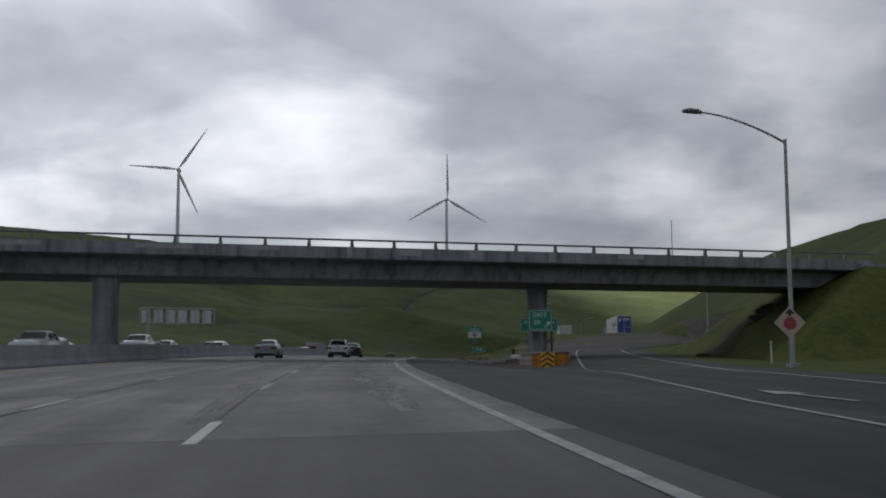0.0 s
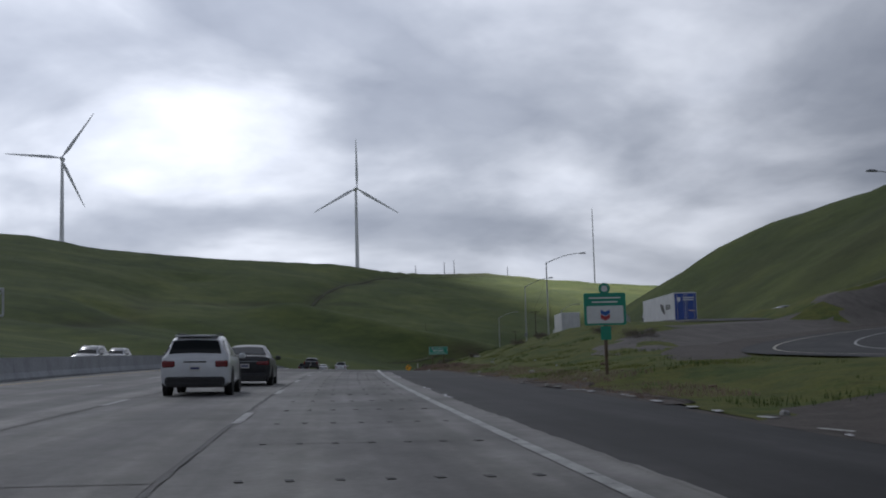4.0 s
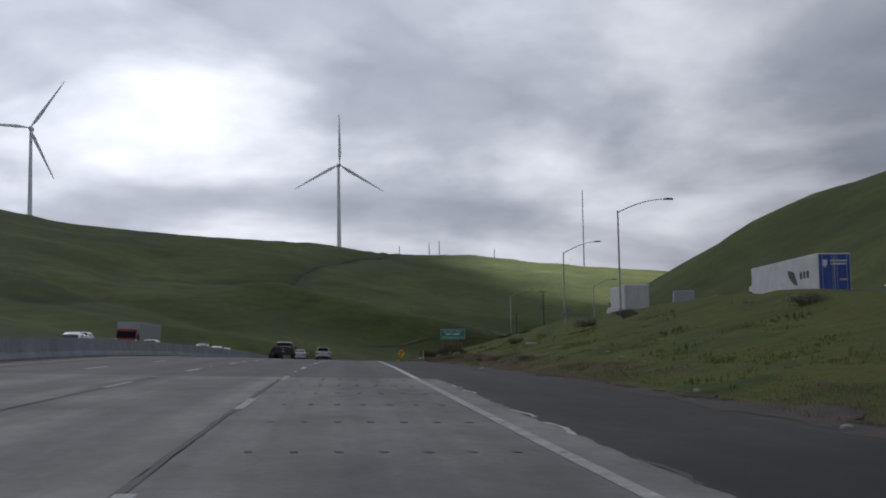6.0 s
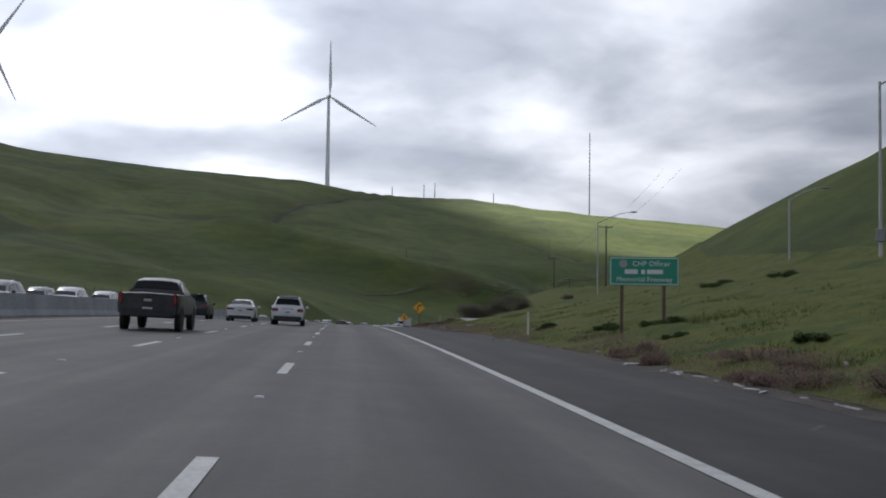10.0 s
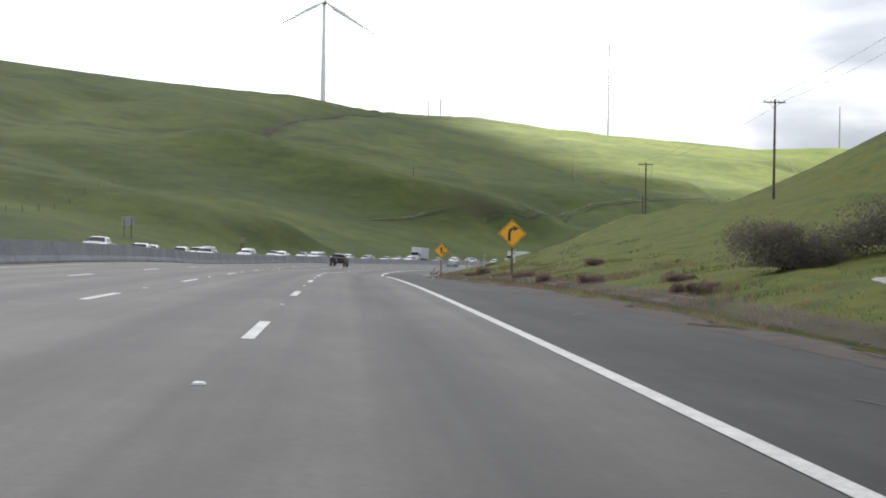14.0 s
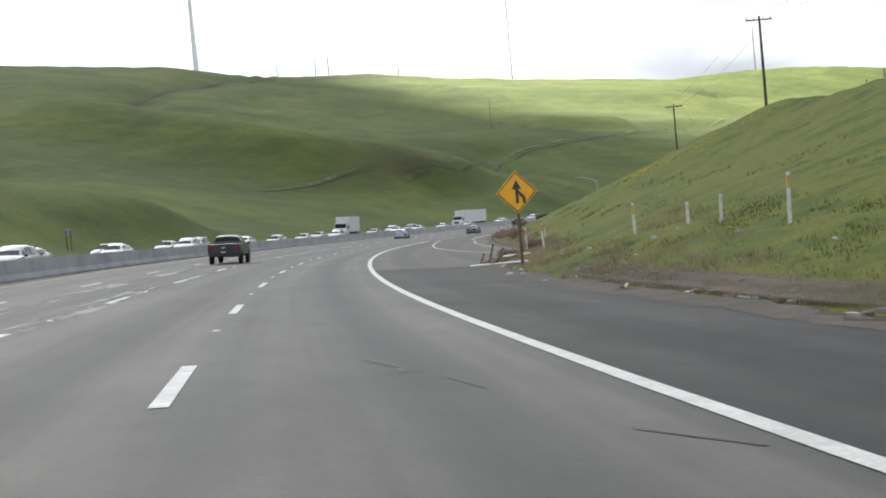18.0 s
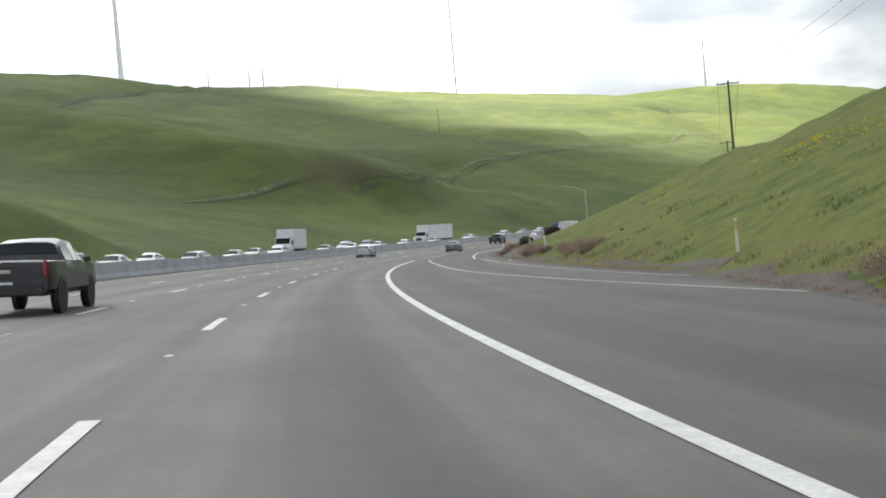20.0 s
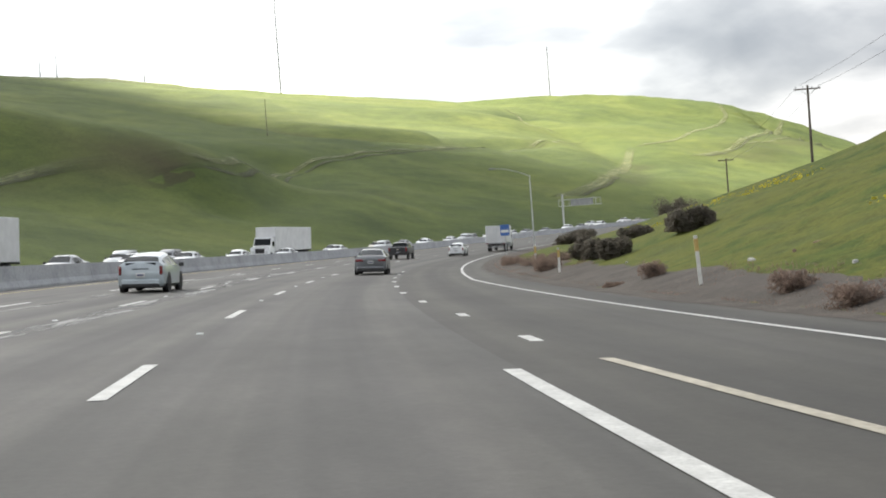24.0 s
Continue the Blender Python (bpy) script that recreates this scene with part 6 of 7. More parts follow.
def car(shape, color, name, label, m, group="traffic"):
    L, _, st = SHAPES[shape]
    th = thing(name, m, label, "car" if shape != "pickup" else "pickup truck", group)
    body = PAINTS[color]
    bm = B()
    # extra rings between the stations round the shape off
    ys = sorted(set([q[0] for q in st] + [(a[0] + b[0]) / 2 for a, b in zip(st, st[1:])]))
    loft(bm, [shell_ring(*between(st, y)) for y in ys])
    bmesh.ops.recalc_face_normals(bm, faces=bm.faces[:])
    part("body", bm, body, th, smooth=38)
    cab = [q for q in st if q[3] - q[2] > 0.25]
    y0, y1 = cab[0][0], cab[-1][0]
    # side windows
    for sx in (-1, 1):
        cuts = [y0 - 0.1, y0 + (y1 - y0) * 0.5 - 0.04, y1 + 0.25]
        for a, b in zip(cuts, cuts[1:]):
            a, b = a + 0.05, b - 0.05
            bm = B()
            rows = []
            for y in np.linspace(a, b, 4):
                _, zl, zb, zr, wl, wb, wr = between(st, y)
                lo, hi = zb + 0.05, max(zr - 0.11, zb + 0.06)
                rows.append([(body_curve(st, sx, y, lo, 0.012), y, lo), (body_curve(st, sx, y, hi, 0.014), y, hi), (body_curve(st, sx, y, hi, 0.004), y, hi), (body_curve(st, sx, y, lo, 0.002), y, lo)])
            loft(bm, rows)
            bmesh.ops.recalc_face_normals(bm, faces=bm.faces[:])
            part("side_window", bm, GLASS, th)
    # windscreen and rear window follow the slope between roof and deck
    yr0 = st[[q[0] for q in st].index(y0) - 1][0]
    yf1 = st[[q[0] for q in st].index(y1) + 1][0]
    for nm, a, b in (("rear_window", y0, yr0), ("windscreen", y1, yf1)):
        pa, pb = between(st, a), between(st, b)
        d = 1 if b > a else -1
        t0, t1 = 0.08, 0.86 if shape != "pickup" or nm == "windscreen" else 0.62
        rows = []
        for t in (t0, (t0 + t1) / 2, t1):
            y = a + (b - a) * t
            q = between(st, y)
            w = q[6] * 0.9 + (q[5] * 0.84 - q[6] * 0.9) * t * 0.6
            rows.append([(-w, y + d * 0.012, q[3] + 0.012), (0, y + d * 0.012, q[3] + 0.042), (w, y + d * 0.012, q[3] + 0.012), (w, y, q[3] - 0.04), (-w, y, q[3] - 0.04)])
        bm = B()
        loft(bm, rows)
        bmesh.ops.recalc_face_normals(bm, faces=bm.faces[:])
        part(nm, bm, GLASS, th, smooth=60)
    # wheels in dark arches
    r = 0.33 if shape in ("sedan", "hatch") else 0.37 if shape == "suv" else 0.41
    for y in (-L * 0.29, L * 0.31):
        for sx in (-1, 1):
            wl = between(st, y)[5]
            bm = B()
            bmesh.ops.create_cone(bm, cap_ends=True, segments=20, radius1=r + 0.06, radius2=r + 0.06, depth=0.12, matrix=pose(sx * (wl - 0.015), y, r + 0.02, 0, 90, 0))
            part("wheel_arch", bm, TRIM_BLACK, th)
            wheel(th, sx * (wl + 0.035), y, r)
    # tail: lamps, plate, bumper
    ty = -L / 2
    zt = between(st, ty + 0.12)[2] - 0.17
    for sx in (-1, 1):
        w = between(st, ty + 0.12)[5]
        bm = B()
        tall = {"sedan": 0.15, "hatch": 0.34, "suv": 0.2, "pickup": 0.4}[shape]
        wide = {"sedan": 0.46, "hatch": 0.11, "suv": 0.36, "pickup": 0.16}[shape]
        box(bm, (sx * (w - wide / 2 - 0.01), ty + 0.1, zt), (wide, 0.26, tall), 0.04)
        part("tail_lamp", bm, TAIL_RED, th, "red tail lamp")
        bm = B()
        hz = between(st, L / 2 - 0.22)[2] - 0.14
        hw = between(st, L / 2 - 0.22)[5]
        box(bm, (sx * (hw - 0.2), L / 2 - 0.2, hz), (0.36, 0.24, 0.15), 0.05)
        part("headlamp", bm, HEAD_CLEAR, th, "clear headlamp")
        bm = B()
        mw = between(st, y1 + 0.2)[5]
        box(bm, (sx * (mw + 0.12), y1 + 0.25, between(st, y1)[2] + 0.08), (0.2, 0.1, 0.15), 0.035)
        part("mirror", bm, TRIM_BLACK if color in ("pale", "silver", "grey") else body, th, "door mirror")
    bm = B()
    zp = zt - {"sedan": 0.1, "hatch": 0.17, "suv": 0.12, "pickup": 0.36}[shape]
    box(bm, (0, ty + 0.06, zp), (0.32, 0.02, 0.16), 0.005, Matrix.Translation((0, -0.075 if shape != "sedan" else -0.06, 0)))
    plate = part("plate", bm, PLATE, th, "white number plate with plain bars")
    bm = B()
    box(bm, (0, ty - 0.03, zp), (0.24, 0.006, 0.06))
    part("bars", bm, LETTER_DARK, plate)
    zl = between(st, ty + 0.1)[1]
    bm = B()
    box(bm, (0, ty + 0.12, zl + 0.13), (between(st, ty + 0.1)[4] * 1.8, 0.34, 0.26), 0.06)
    pb = bm
    bm = B()
    box(bm, (0, ty + 0.12, zl + (0.06 if shape == "sedan" else 0.03)), (between(st, ty + 0.1)[4] * 1.72, 0.4, 0.2 if shape == "sedan" else 0.13), 0.03)
    part("lower_valance", bm, TRIM_BLACK, th, "dark plastic strip under the bumper")
    bm = B()
    zd = between(st, ty + 0.25)[3] + 0.005
    box(bm, (0, ty + 0.03, zt + 0.06), (0.62 if shape != "sedan" else 0.9, 0.12, 0.03), 0.01)
    part("boot_handle", bm, TRIM_BLACK if shape != "sedan" else RIM, th, "bright strip across the boot lid" if shape == "sedan" else "")
    bm = pb
    part("rear_bumper", bm, TRIM_BLACK if shape in ("suv", "pickup") else body, th)
    bm = B()
    box(bm, (0, L / 2 - 0.1, 0.5 if shape != "pickup" else 0.8), (0.9, 0.2, 0.2 if shape != "pickup" else 0.4), 0.03)
    part("grille", bm, TRIM_BLACK, th, "dark front grille")
    bm = B()
    box(bm, (0, 0, 0.27 if shape in ("sedan", "hatch") else 0.34 if shape == "suv" else 0.55), (between(st, 0)[4] * 1.75, L * 0.93, 0.2), 0.02)
    part("underbody", bm, TRIM_BLACK, th)
    if shape == "suv":
        bm = B()
        loft(bm, [[(-w_, y_, 1.655), (w_, y_, 1.655), (w_, y_, 1.7), (-w_, y_, 1.7)] for y_, w_ in ((-2.12, 0.5), (-2.05, 0.58), (-1.6, 0.6))])
        part("spoiler", bm, body, th, "roof spoiler over the rear window")
        for sx in (-1, 1):
            bm = B()
            rod(bm, (sx * 0.56, -1.4, 1.74), (sx * 0.54, 0.1, 1.73), 0.02, 0.02, 6)
            part("roof_rail", bm, TRIM_BLACK, th)
    if shape == "hatch":
        bm = B()
        box(bm, (0, -1.95, 1.19), (1.15, 0.2, 0.04), 0.015)
        part("spoiler", bm, TRIM_BLACK, th)
        bm = B()
        loft(bm, [[(-w_, y_, z_), (w_, y_, z_), (w_, y_ + 0.05, z_), (-w_, y_ + 0.05, z_)] for z_, w_, y_ in ((0.97, 0.5, -2.185), (1.02, 0.55, -2.165), (1.11, 0.56, -2.12))])
        part("lower_rear_window", bm, GLASS, th, "upright lower rear pane under the spoiler")
    if shape == "pickup":
        bm = B()
        box(bm, (0, -1.95, 1.2), (1.56, 1.6, 0.12), 0.02)
        part("bed_cover", bm, TRIM_BLACK, th)
        bm = B()
        box(bm, (0, -2.93, 1.03), (0.26, 0.02, 0.09), 0.01)
        part("emblem", bm, PAINTS["beige"], th, "gold emblem bar")
    return th


def lane(s, l, back=False, up=0.0):
    p = at(s, l, up)
    e = 1.0
    a, b = at(s - e, l), at(s + e, l)
    pitch = math.degrees(math.atan2(b.z - a.z, 2 * e))
    bank = float(np.interp(s, RS, RB))
    return pose(p.x, p.y, p.z, -pitch if back else pitch, -bank if back else bank, heading(s) + (180 if back else 0))


def box_truck(name, color, body_mat, length, height, m, label, group="traffic", cab_color="white"):
    """A lorry: cab, box with rear doors, chassis, bumper bar, wheels."""
    th = thing(name, m, label, "truck", group)
    y1, z0 = length / 2 - 2.0, 1.1
    bm = B()
    box(bm, (0, (y1 - length / 2) / 2, (z0 + height) / 2), (2.5, y1 + length / 2, height - z0), 0.04)
    part("cargo_box", bm, body_mat, th)
    for sx in (-1, 1):
        bm = B()
        box(bm, (sx * 0.61, -length / 2 - 0.012, (z0 + height) / 2), (1.16, 0.03, height - z0 - 0.22), 0.01)
        dd = part("rear_door", bm, color, th, "tall rear door")
        bm = B()
        for q in (0.18, 0.95):
            rod(bm, (sx * q, -length / 2 - 0.05, z0 + 0.15), (sx * q, -length / 2 - 0.05, height - 0.15), 0.02, 0.02, 6)
        part("lock_rod", bm, STEEL, dd)
    bm = B()
    box(bm, (0, -length / 2 - 0.01, z0 - 0.05), (2.5, 0.1, 0.16), 0.01)
    part("rear_sill", bm, STEEL_DULL, th)
    for sx in (-1, 1):
        bm = B()
        box(bm, (sx * 1.05, -length / 2 - 0.05, z0 - 0.05), (0.26, 0.06, 0.1), 0.01)
        part("tail_lamp", bm, TAIL_RED, th)
    bm = B()
    box(bm, (0, -length / 2 + 0.2, 0.55), (2.2, 0.1, 0.12), 0.01)
    box(bm, (-0.7, -length / 2 + 0.2, 0.8), (0.08, 0.08, 0.5))
    box(bm, (0.7, -length / 2 + 0.2, 0.8), (0.08, 0.08, 0.5))
    part("underride_bar", bm, STEEL_DULL, th)
    bm = B()
    box(bm, (0, -0.3, 0.9), (1.0, length - 1.0, 0.3), 0.02)
    part("chassis", bm, TRIM_BLACK, th)
    # cab
    bm = B()
    cz = min(2.75, height)
    loft(bm, [[(-1.15, y, 0.55), (1.15, y, 0.55), (1.18, y, 1.5), (wt, y, zt), (wt * 0.8, y, zt + 0.08), (-wt * 0.8, y, zt + 0.08), (-wt, y, zt), (-1.18, y, 1.5)] for y, zt, wt in ((y1 + 0.1, cz, 1.05), (y1 + 1.1, cz, 1.05), (y1 + 1.5, 1.75, 1.12), (length / 2 + 0.35, 1.6, 1.05), (length / 2 + 0.5, 1.2, 1.0))])
    bmesh.ops.recalc_face_normals(bm, faces=bm.faces[:])
    part("cab", bm, PAINTS[cab_color], th, smooth=30)
    bm = B()
    loft(bm, [[(-0.98, y1 + 1.14 + d, cz - 0.1), (0.98, y1 + 1.14 + d, cz - 0.1), (1.02, y1 + 1.5 + d, 1.82), (-1.02, y1 + 1.5 + d, 1.82)] for d in (0.0, 0.03)])
    bmesh.ops.recalc_face_normals(bm, faces=bm.faces[:])
    part("windscreen", bm, GLASS, th)
    bm = B()
    box(bm, (0, length / 2 + 0.47, 1.15), (1.2, 0.08, 0.6), 0.03)
    part("grille", bm, TRIM_BLACK, th)
    for sx in (-1, 1):
        bm = B()
        box(bm, (sx * 1.16, y1 + 0.75, 1.95), (0.03, 0.8, 0.6), 0.01)
        part("side_window", bm, GLASS, th)
        bm = B()
        box(bm, (sx * 0.85, length / 2 + 0.46, 1.0), (0.3, 0.1, 0.24), 0.03)
        part("headlamp", bm, HEAD_CLEAR, th)
        for y in (-length / 2 + 1.6, -length / 2 + 2.75, length / 2 - 0.4):
            wheel(th, sx * 1.18, y, 0.5, 0.28)
    return th


# --- own direction
car("suv", "white", "white_suv", "white compact SUV with red tail lamps and dark lower bumper", lane(118.5, -4.0))
car("sedan", "black", "dark_sedan", "dark sedan driving ahead", lane(128.5, -3.4))
car("sedan", "silver", "silver_sedan", "shiny silver sedan beside the barrier lane", lane(101.3, -8.5))
car("suv", "black", "dark_suv", "small dark crossover far ahead", lane(302, -11.0))
car("sedan", "white", "white_sedan", "white sedan in the third lane", lane(298, -7.5))
car("suv", "white", "white_crossover", "white crossover with a dark rear window", lane(288.5, -4.0))
car("pickup", "black", "black_pickup", "black crew-cab pickup truck with a covered bed", lane(258.6, -7.35))
car("pickup", "black", "black_pickup", "black pickup truck far ahead in the third lane", lane(479.5, -7.1))
car("sedan", "grey", "grey_sedan", "grey sedan with red tail lamps rounding the bend", lane(616.7, 0.4))
car("hatch", "pale", "silver_hatchback", "pale silver hybrid hatchback with split rear window", lane(592.9, -7.2))
car("pickup", "black", "dark_pickup", "dark pickup truck rounding the bend", lane(675, -3.4))
car("hatch", "white", "white_hatchback", "small white hatchback far ahead", lane(684, 1.6))
box_truck("box_truck", BOX_WHITE, BOX_WHITE, 8.2, 3.3, lane(708, 3.6), "white box truck with closed rear doors rounding the bend")

# --- parked on the ramp
semi = box_truck("semi_trailer", TRAILER_BLUE, BOX_WHITE, 17.0, 4.2, pose(56.2, 218.0, 8.9, 0, 0, -7), "long white trailer with bright blue rear doors parked on the ramp", "parked trucks")
# its emblems as plain shapes
bm = B()
prism(bm, [(-0.95, 3.7), (-0.55, 3.7), (-0.55, 3.35), (-0.75, 3.1), (-0.95, 3.35)], -8.545, -8.53)
part("emblem", bm, SIGN_WHITE, semi, "pale shield on the blue door")
for z, x0, x1 in ((3.62, -0.3, 1.0), (3.38, -0.3, 0.9), (2.2, 0.35, 1.0)):
    bm = B()
    box(bm, ((x0 + x1) / 2, -8.54, z), (x1 - x0, 0.01, 0.13))
    part("bar", bm, SIGN_WHITE if z > 3 else SIGN_TAN, semi, "pale bar on the blue door")
bm = B()
loft(bm, [[(-1.262, y, z0_), (-1.262, y, z1_), (-1.255, y, z1_), (-1.255, y, z0_)] for y, z0_, z1_ in ((-4.2, 2.0, 2.2), (-3.6, 2.1, 3.1), (-2.6, 2.6, 3.3), (-2.2, 3.1, 3.3))])
part("side_emblem", bm, SIGN_BLACK, semi, "dark curved stroke on the side")
for y, w_ in ((-5.0, 0.5), (-5.7, 0.4), (-6.4, 0.5)):
    bm = B()
    box(bm, (-1.26, y, 2.75), (0.012, w_, 0.55))
    part("letter_block", bm, SIGN_BLACK, semi, "dark letter block on the side")
box_truck("box_truck", BOX_WHITE, BOX_WHITE, 9.0, 3.6, pose(52.4, 246.5, 9.3, 0, 0, -8), "pale white box truck parked on the ramp", "parked trucks")
box_truck("semi_trailer", BOX_GREY, BOX_GREY, 15.0, 3.2, pose(69.4, 272, 10.5, 0, 0, -22), "pale grey trailer parked on the ramp", "parked trucks")

car("sedan", "grey", "parked_car", "dark grey sedan standing on the frontage road", pose(90, 255, bench(90, 255) + 0.05, 0, 0, -80), "parked trucks")

# --- opposite direction: a loose queue behind the barrier
onc = []
kinds = [("sedan", "white"), ("suv", "white"), ("sedan", "silver"), ("pickup", "white"), ("suv", "silver"), ("sedan", "beige"), ("hatch", "white"), ("suv", "grey"), ("sedan", "grey")]
words = {"white": "white", "silver": "silver", "beige": "beige", "grey": "grey"}
for sh, co in kinds:
    onc.append((sh, car(sh, co, "oncoming_%s" % (sh if sh != "hatch" else "hatchback"), "%s %s in the oncoming queue behind the barrier" % (words[co], {"hatch": "hatchback", "pickup": "pickup truck"}.get(sh, sh if sh != "suv" else "SUV")), lane(-30, -60, True), "oncoming traffic")))
rc = random.Random(8)
used = set()
for l, s0 in ((-18.9, 40), (-22.6, 90)):
    s = s0
    while s < 930:
        near = s > 250
        k = rc.randrange(len(onc))
        if not 325 < s < 402 and not (l < -20 and (604 < s < 628 or 682 < s < 712 or 250 < s < 288)):
            m = lane(s, l + rc.uniform(-0.25, 0.25), True)
            if k not in used:
                onc[k][1].matrix_basis = m
                used.add(k)
            else:
                copy_thing(onc[k][1], m)
        s += rc.uniform(11, 27) if near else rc.uniform(24, 50)
box_truck("box_truck", BOX_WHITE, BOX_WHITE, 8.5, 3.8, lane(616, -22.6, True), "white box truck coming the other way", "oncoming traffic")
box_truck("semi_truck", BOX_WHITE, BOX_WHITE, 18.0, 4.0, lane(697, -22.6, True), "long white semi truck coming the other way", "oncoming traffic")
box_truck("semi_truck", BOX_GREY, BOX_GREY, 16.0, 3.6, lane(268, -24.5, True), "semi truck with a red cab coming the other way", "oncoming traffic", "red")


# ------------------------------------------------------------------ brush, weeds, trails
def brush(name, s, l, w, d, h, material, twig, label, seed, n=700, leaf=0.07):
    """A ragged bush: thin stems and very many small leaves, denser inside, uneven outside."""
    p = ground_at(s, l)
    th = thing(name, pose(p.x, p.y, p.z, 0, 0, heading(s)), label, "bush", "roadside brush")
    r = random.Random(seed)
    bm = B()
    for k in range(26):
        a, q = r.uniform(0, 6.28), r.uniform(0.2, 0.75)
        rod(bm, (0.1 * math.cos(a) * w, 0.1 * math.sin(a) * d, -0.05), (0.5 * w * q * math.cos(a), 0.5 * d * q * math.sin(a), h * r.uniform(0.3, 0.62)), 0.012 * h + 0.005, 0.004, 4)
    part("branchwork", bm, twig, th)
    lobes = [(r.uniform(-0.34, 0.34) * w, r.uniform(-0.34, 0.34) * d, r.uniform(0.06, 0.55) * h, r.uniform(0.16, 0.4)) for _ in range(26)]
    vs, fs = [], []
    for k in range(n):
        lx, ly, lz, lr = r.choice(lobes)
        u = Vector((r.gauss(0, 1), r.gauss(0, 1), r.gauss(0, 1))).normalized() * (r.random() ** 0.4)
        c = Vector((lx + u.x * lr * w * 0.62, ly + u.y * lr * d * 0.62, max(0.03, lz + u.z * lr * h * 0.9)))
        a = Vector((r.gauss(0, 1), r.gauss(0, 1), r.gauss(0, 1))).normalized()
        b = a.orthogonal().normalized()
        sz = leaf * r.uniform(0.6, 1.5)
        i = len(vs)
        vs += [tuple(c + a * sz * 1.6), tuple(c + b * sz * 0.6), tuple(c - a * sz), tuple(c - b * sz * 0.6)]
        fs.append((i, i + 1, i + 2, i + 3))
    me = bpy.data.meshes.new("foliage")
    me.from_pydata(vs, [], fs)
    me.materials.append(material)
    f = new("foliage", me)
    f.parent = th
    return th


brush("coyote_bush", 343.8, 13.6, 6.0, 3.4, 2.1, BUSH_DARK, WOOD_POLE, "wide grey-brown bush on the grassy bank", 1, 17000, 0.034)
brush("coyote_bush", 342.6, 17.0, 5.6, 3.4, 2.4, BUSH_DARK, WOOD_POLE, "dense grey-brown bush on the grassy bank", 2, 14000, 0.034)
brush("coyote_bush", 356, 25.5, 1.9, 1.6, 1.4, BUSH_DARK, WOOD_POLE, "small dark bush on the grassy bank", 3, 2200, 0.05)
for i, (s, l, w, h) in enumerate(((227.5, 13.6, 1.5, 0.8), (218.4, 17.8, 1.9, 0.9), (212, 19.5, 2.2, 1.0), (178, 20.0, 2.4, 0.9), (160, 19.0, 2.8, 1.0), (215, 9.4, 2.4, 0.5), (222, 9.2, 2.8, 0.45), (243, 9.0, 2.6, 0.4), (190, 9.3, 1.8, 0.4), (200, 9.0, 2.4, 0.45), (207, 8.8, 2.6, 0.4))):
    brush("dry_bush", s, l, w, w * 0.8, h, DEAD_BRUSH if i > 4 else BUSH_DARK, WOOD_POLE, "low dry brown roadside weed clump" if i > 4 else "low dark bush on the bank", 20 + i, 1500, 0.032)
for i, (s, l, w, h) in enumerate(((604, 11.4, 1.9, 1.3), (598, 11.6, 1.6, 1.1), (601, 11.5, 1.8, 1.25), (597, 14.9, 2.1, 1.4), (608, 14.5, 1.9, 0.8), (650, 14.5, 3.5, 1.4), (690, 26.0, 5.0, 3.6), (697, 28.0, 4.0, 3.0), (668, 16.0, 3.4, 1.5))):
    brush("coyote_bush", s, l, w, w * 0.8, h, BUSH_DARK, WOOD_POLE, "dark green shrub beyond the joining ramp", 90 + i, 9000, 0.06)


for i, (s, l, w, h) in enumerate(((97.9, 31.0, 1.1, 0.8), (97.2, 30.2, 0.9, 0.5), (98.3, 31.6, 1.2, 0.6), (93.6, 25.2, 1.0, 0.4))):
    brush("coyote_bush", s, l, w, w * 0.8, h, BUSH_DARK, WOOD_POLE, "dark shrub at the foot of the overpass embankment", 190 + i, 2200, 0.05)


def clumps(spots, label, name, material, seed, n, leaf):
    """Low weeds: what is broad and flat stands as a few small rounded clumps."""
    r = random.Random(seed)
    for i, (s, l, w, h) in enumerate(spots):
        k = 3 if h < 0.32 * w else 1
        for j in range(k):
            q = 1.0 if k == 1 else r.uniform(0.34, 0.52)
            brush(name, s + (0 if k == 1 else r.uniform(-0.5, 0.5) * w), l + (0 if k == 1 else r.uniform(-0.3, 0.3) * w), w * q, w * q * 0.85, h * (1.0 if k == 1 else r.uniform(0.8, 1.25)), material, WOOD_POLE, label, seed + 7 * i + j, int(n * (1.0 if k == 1 else 0.4)), leaf)


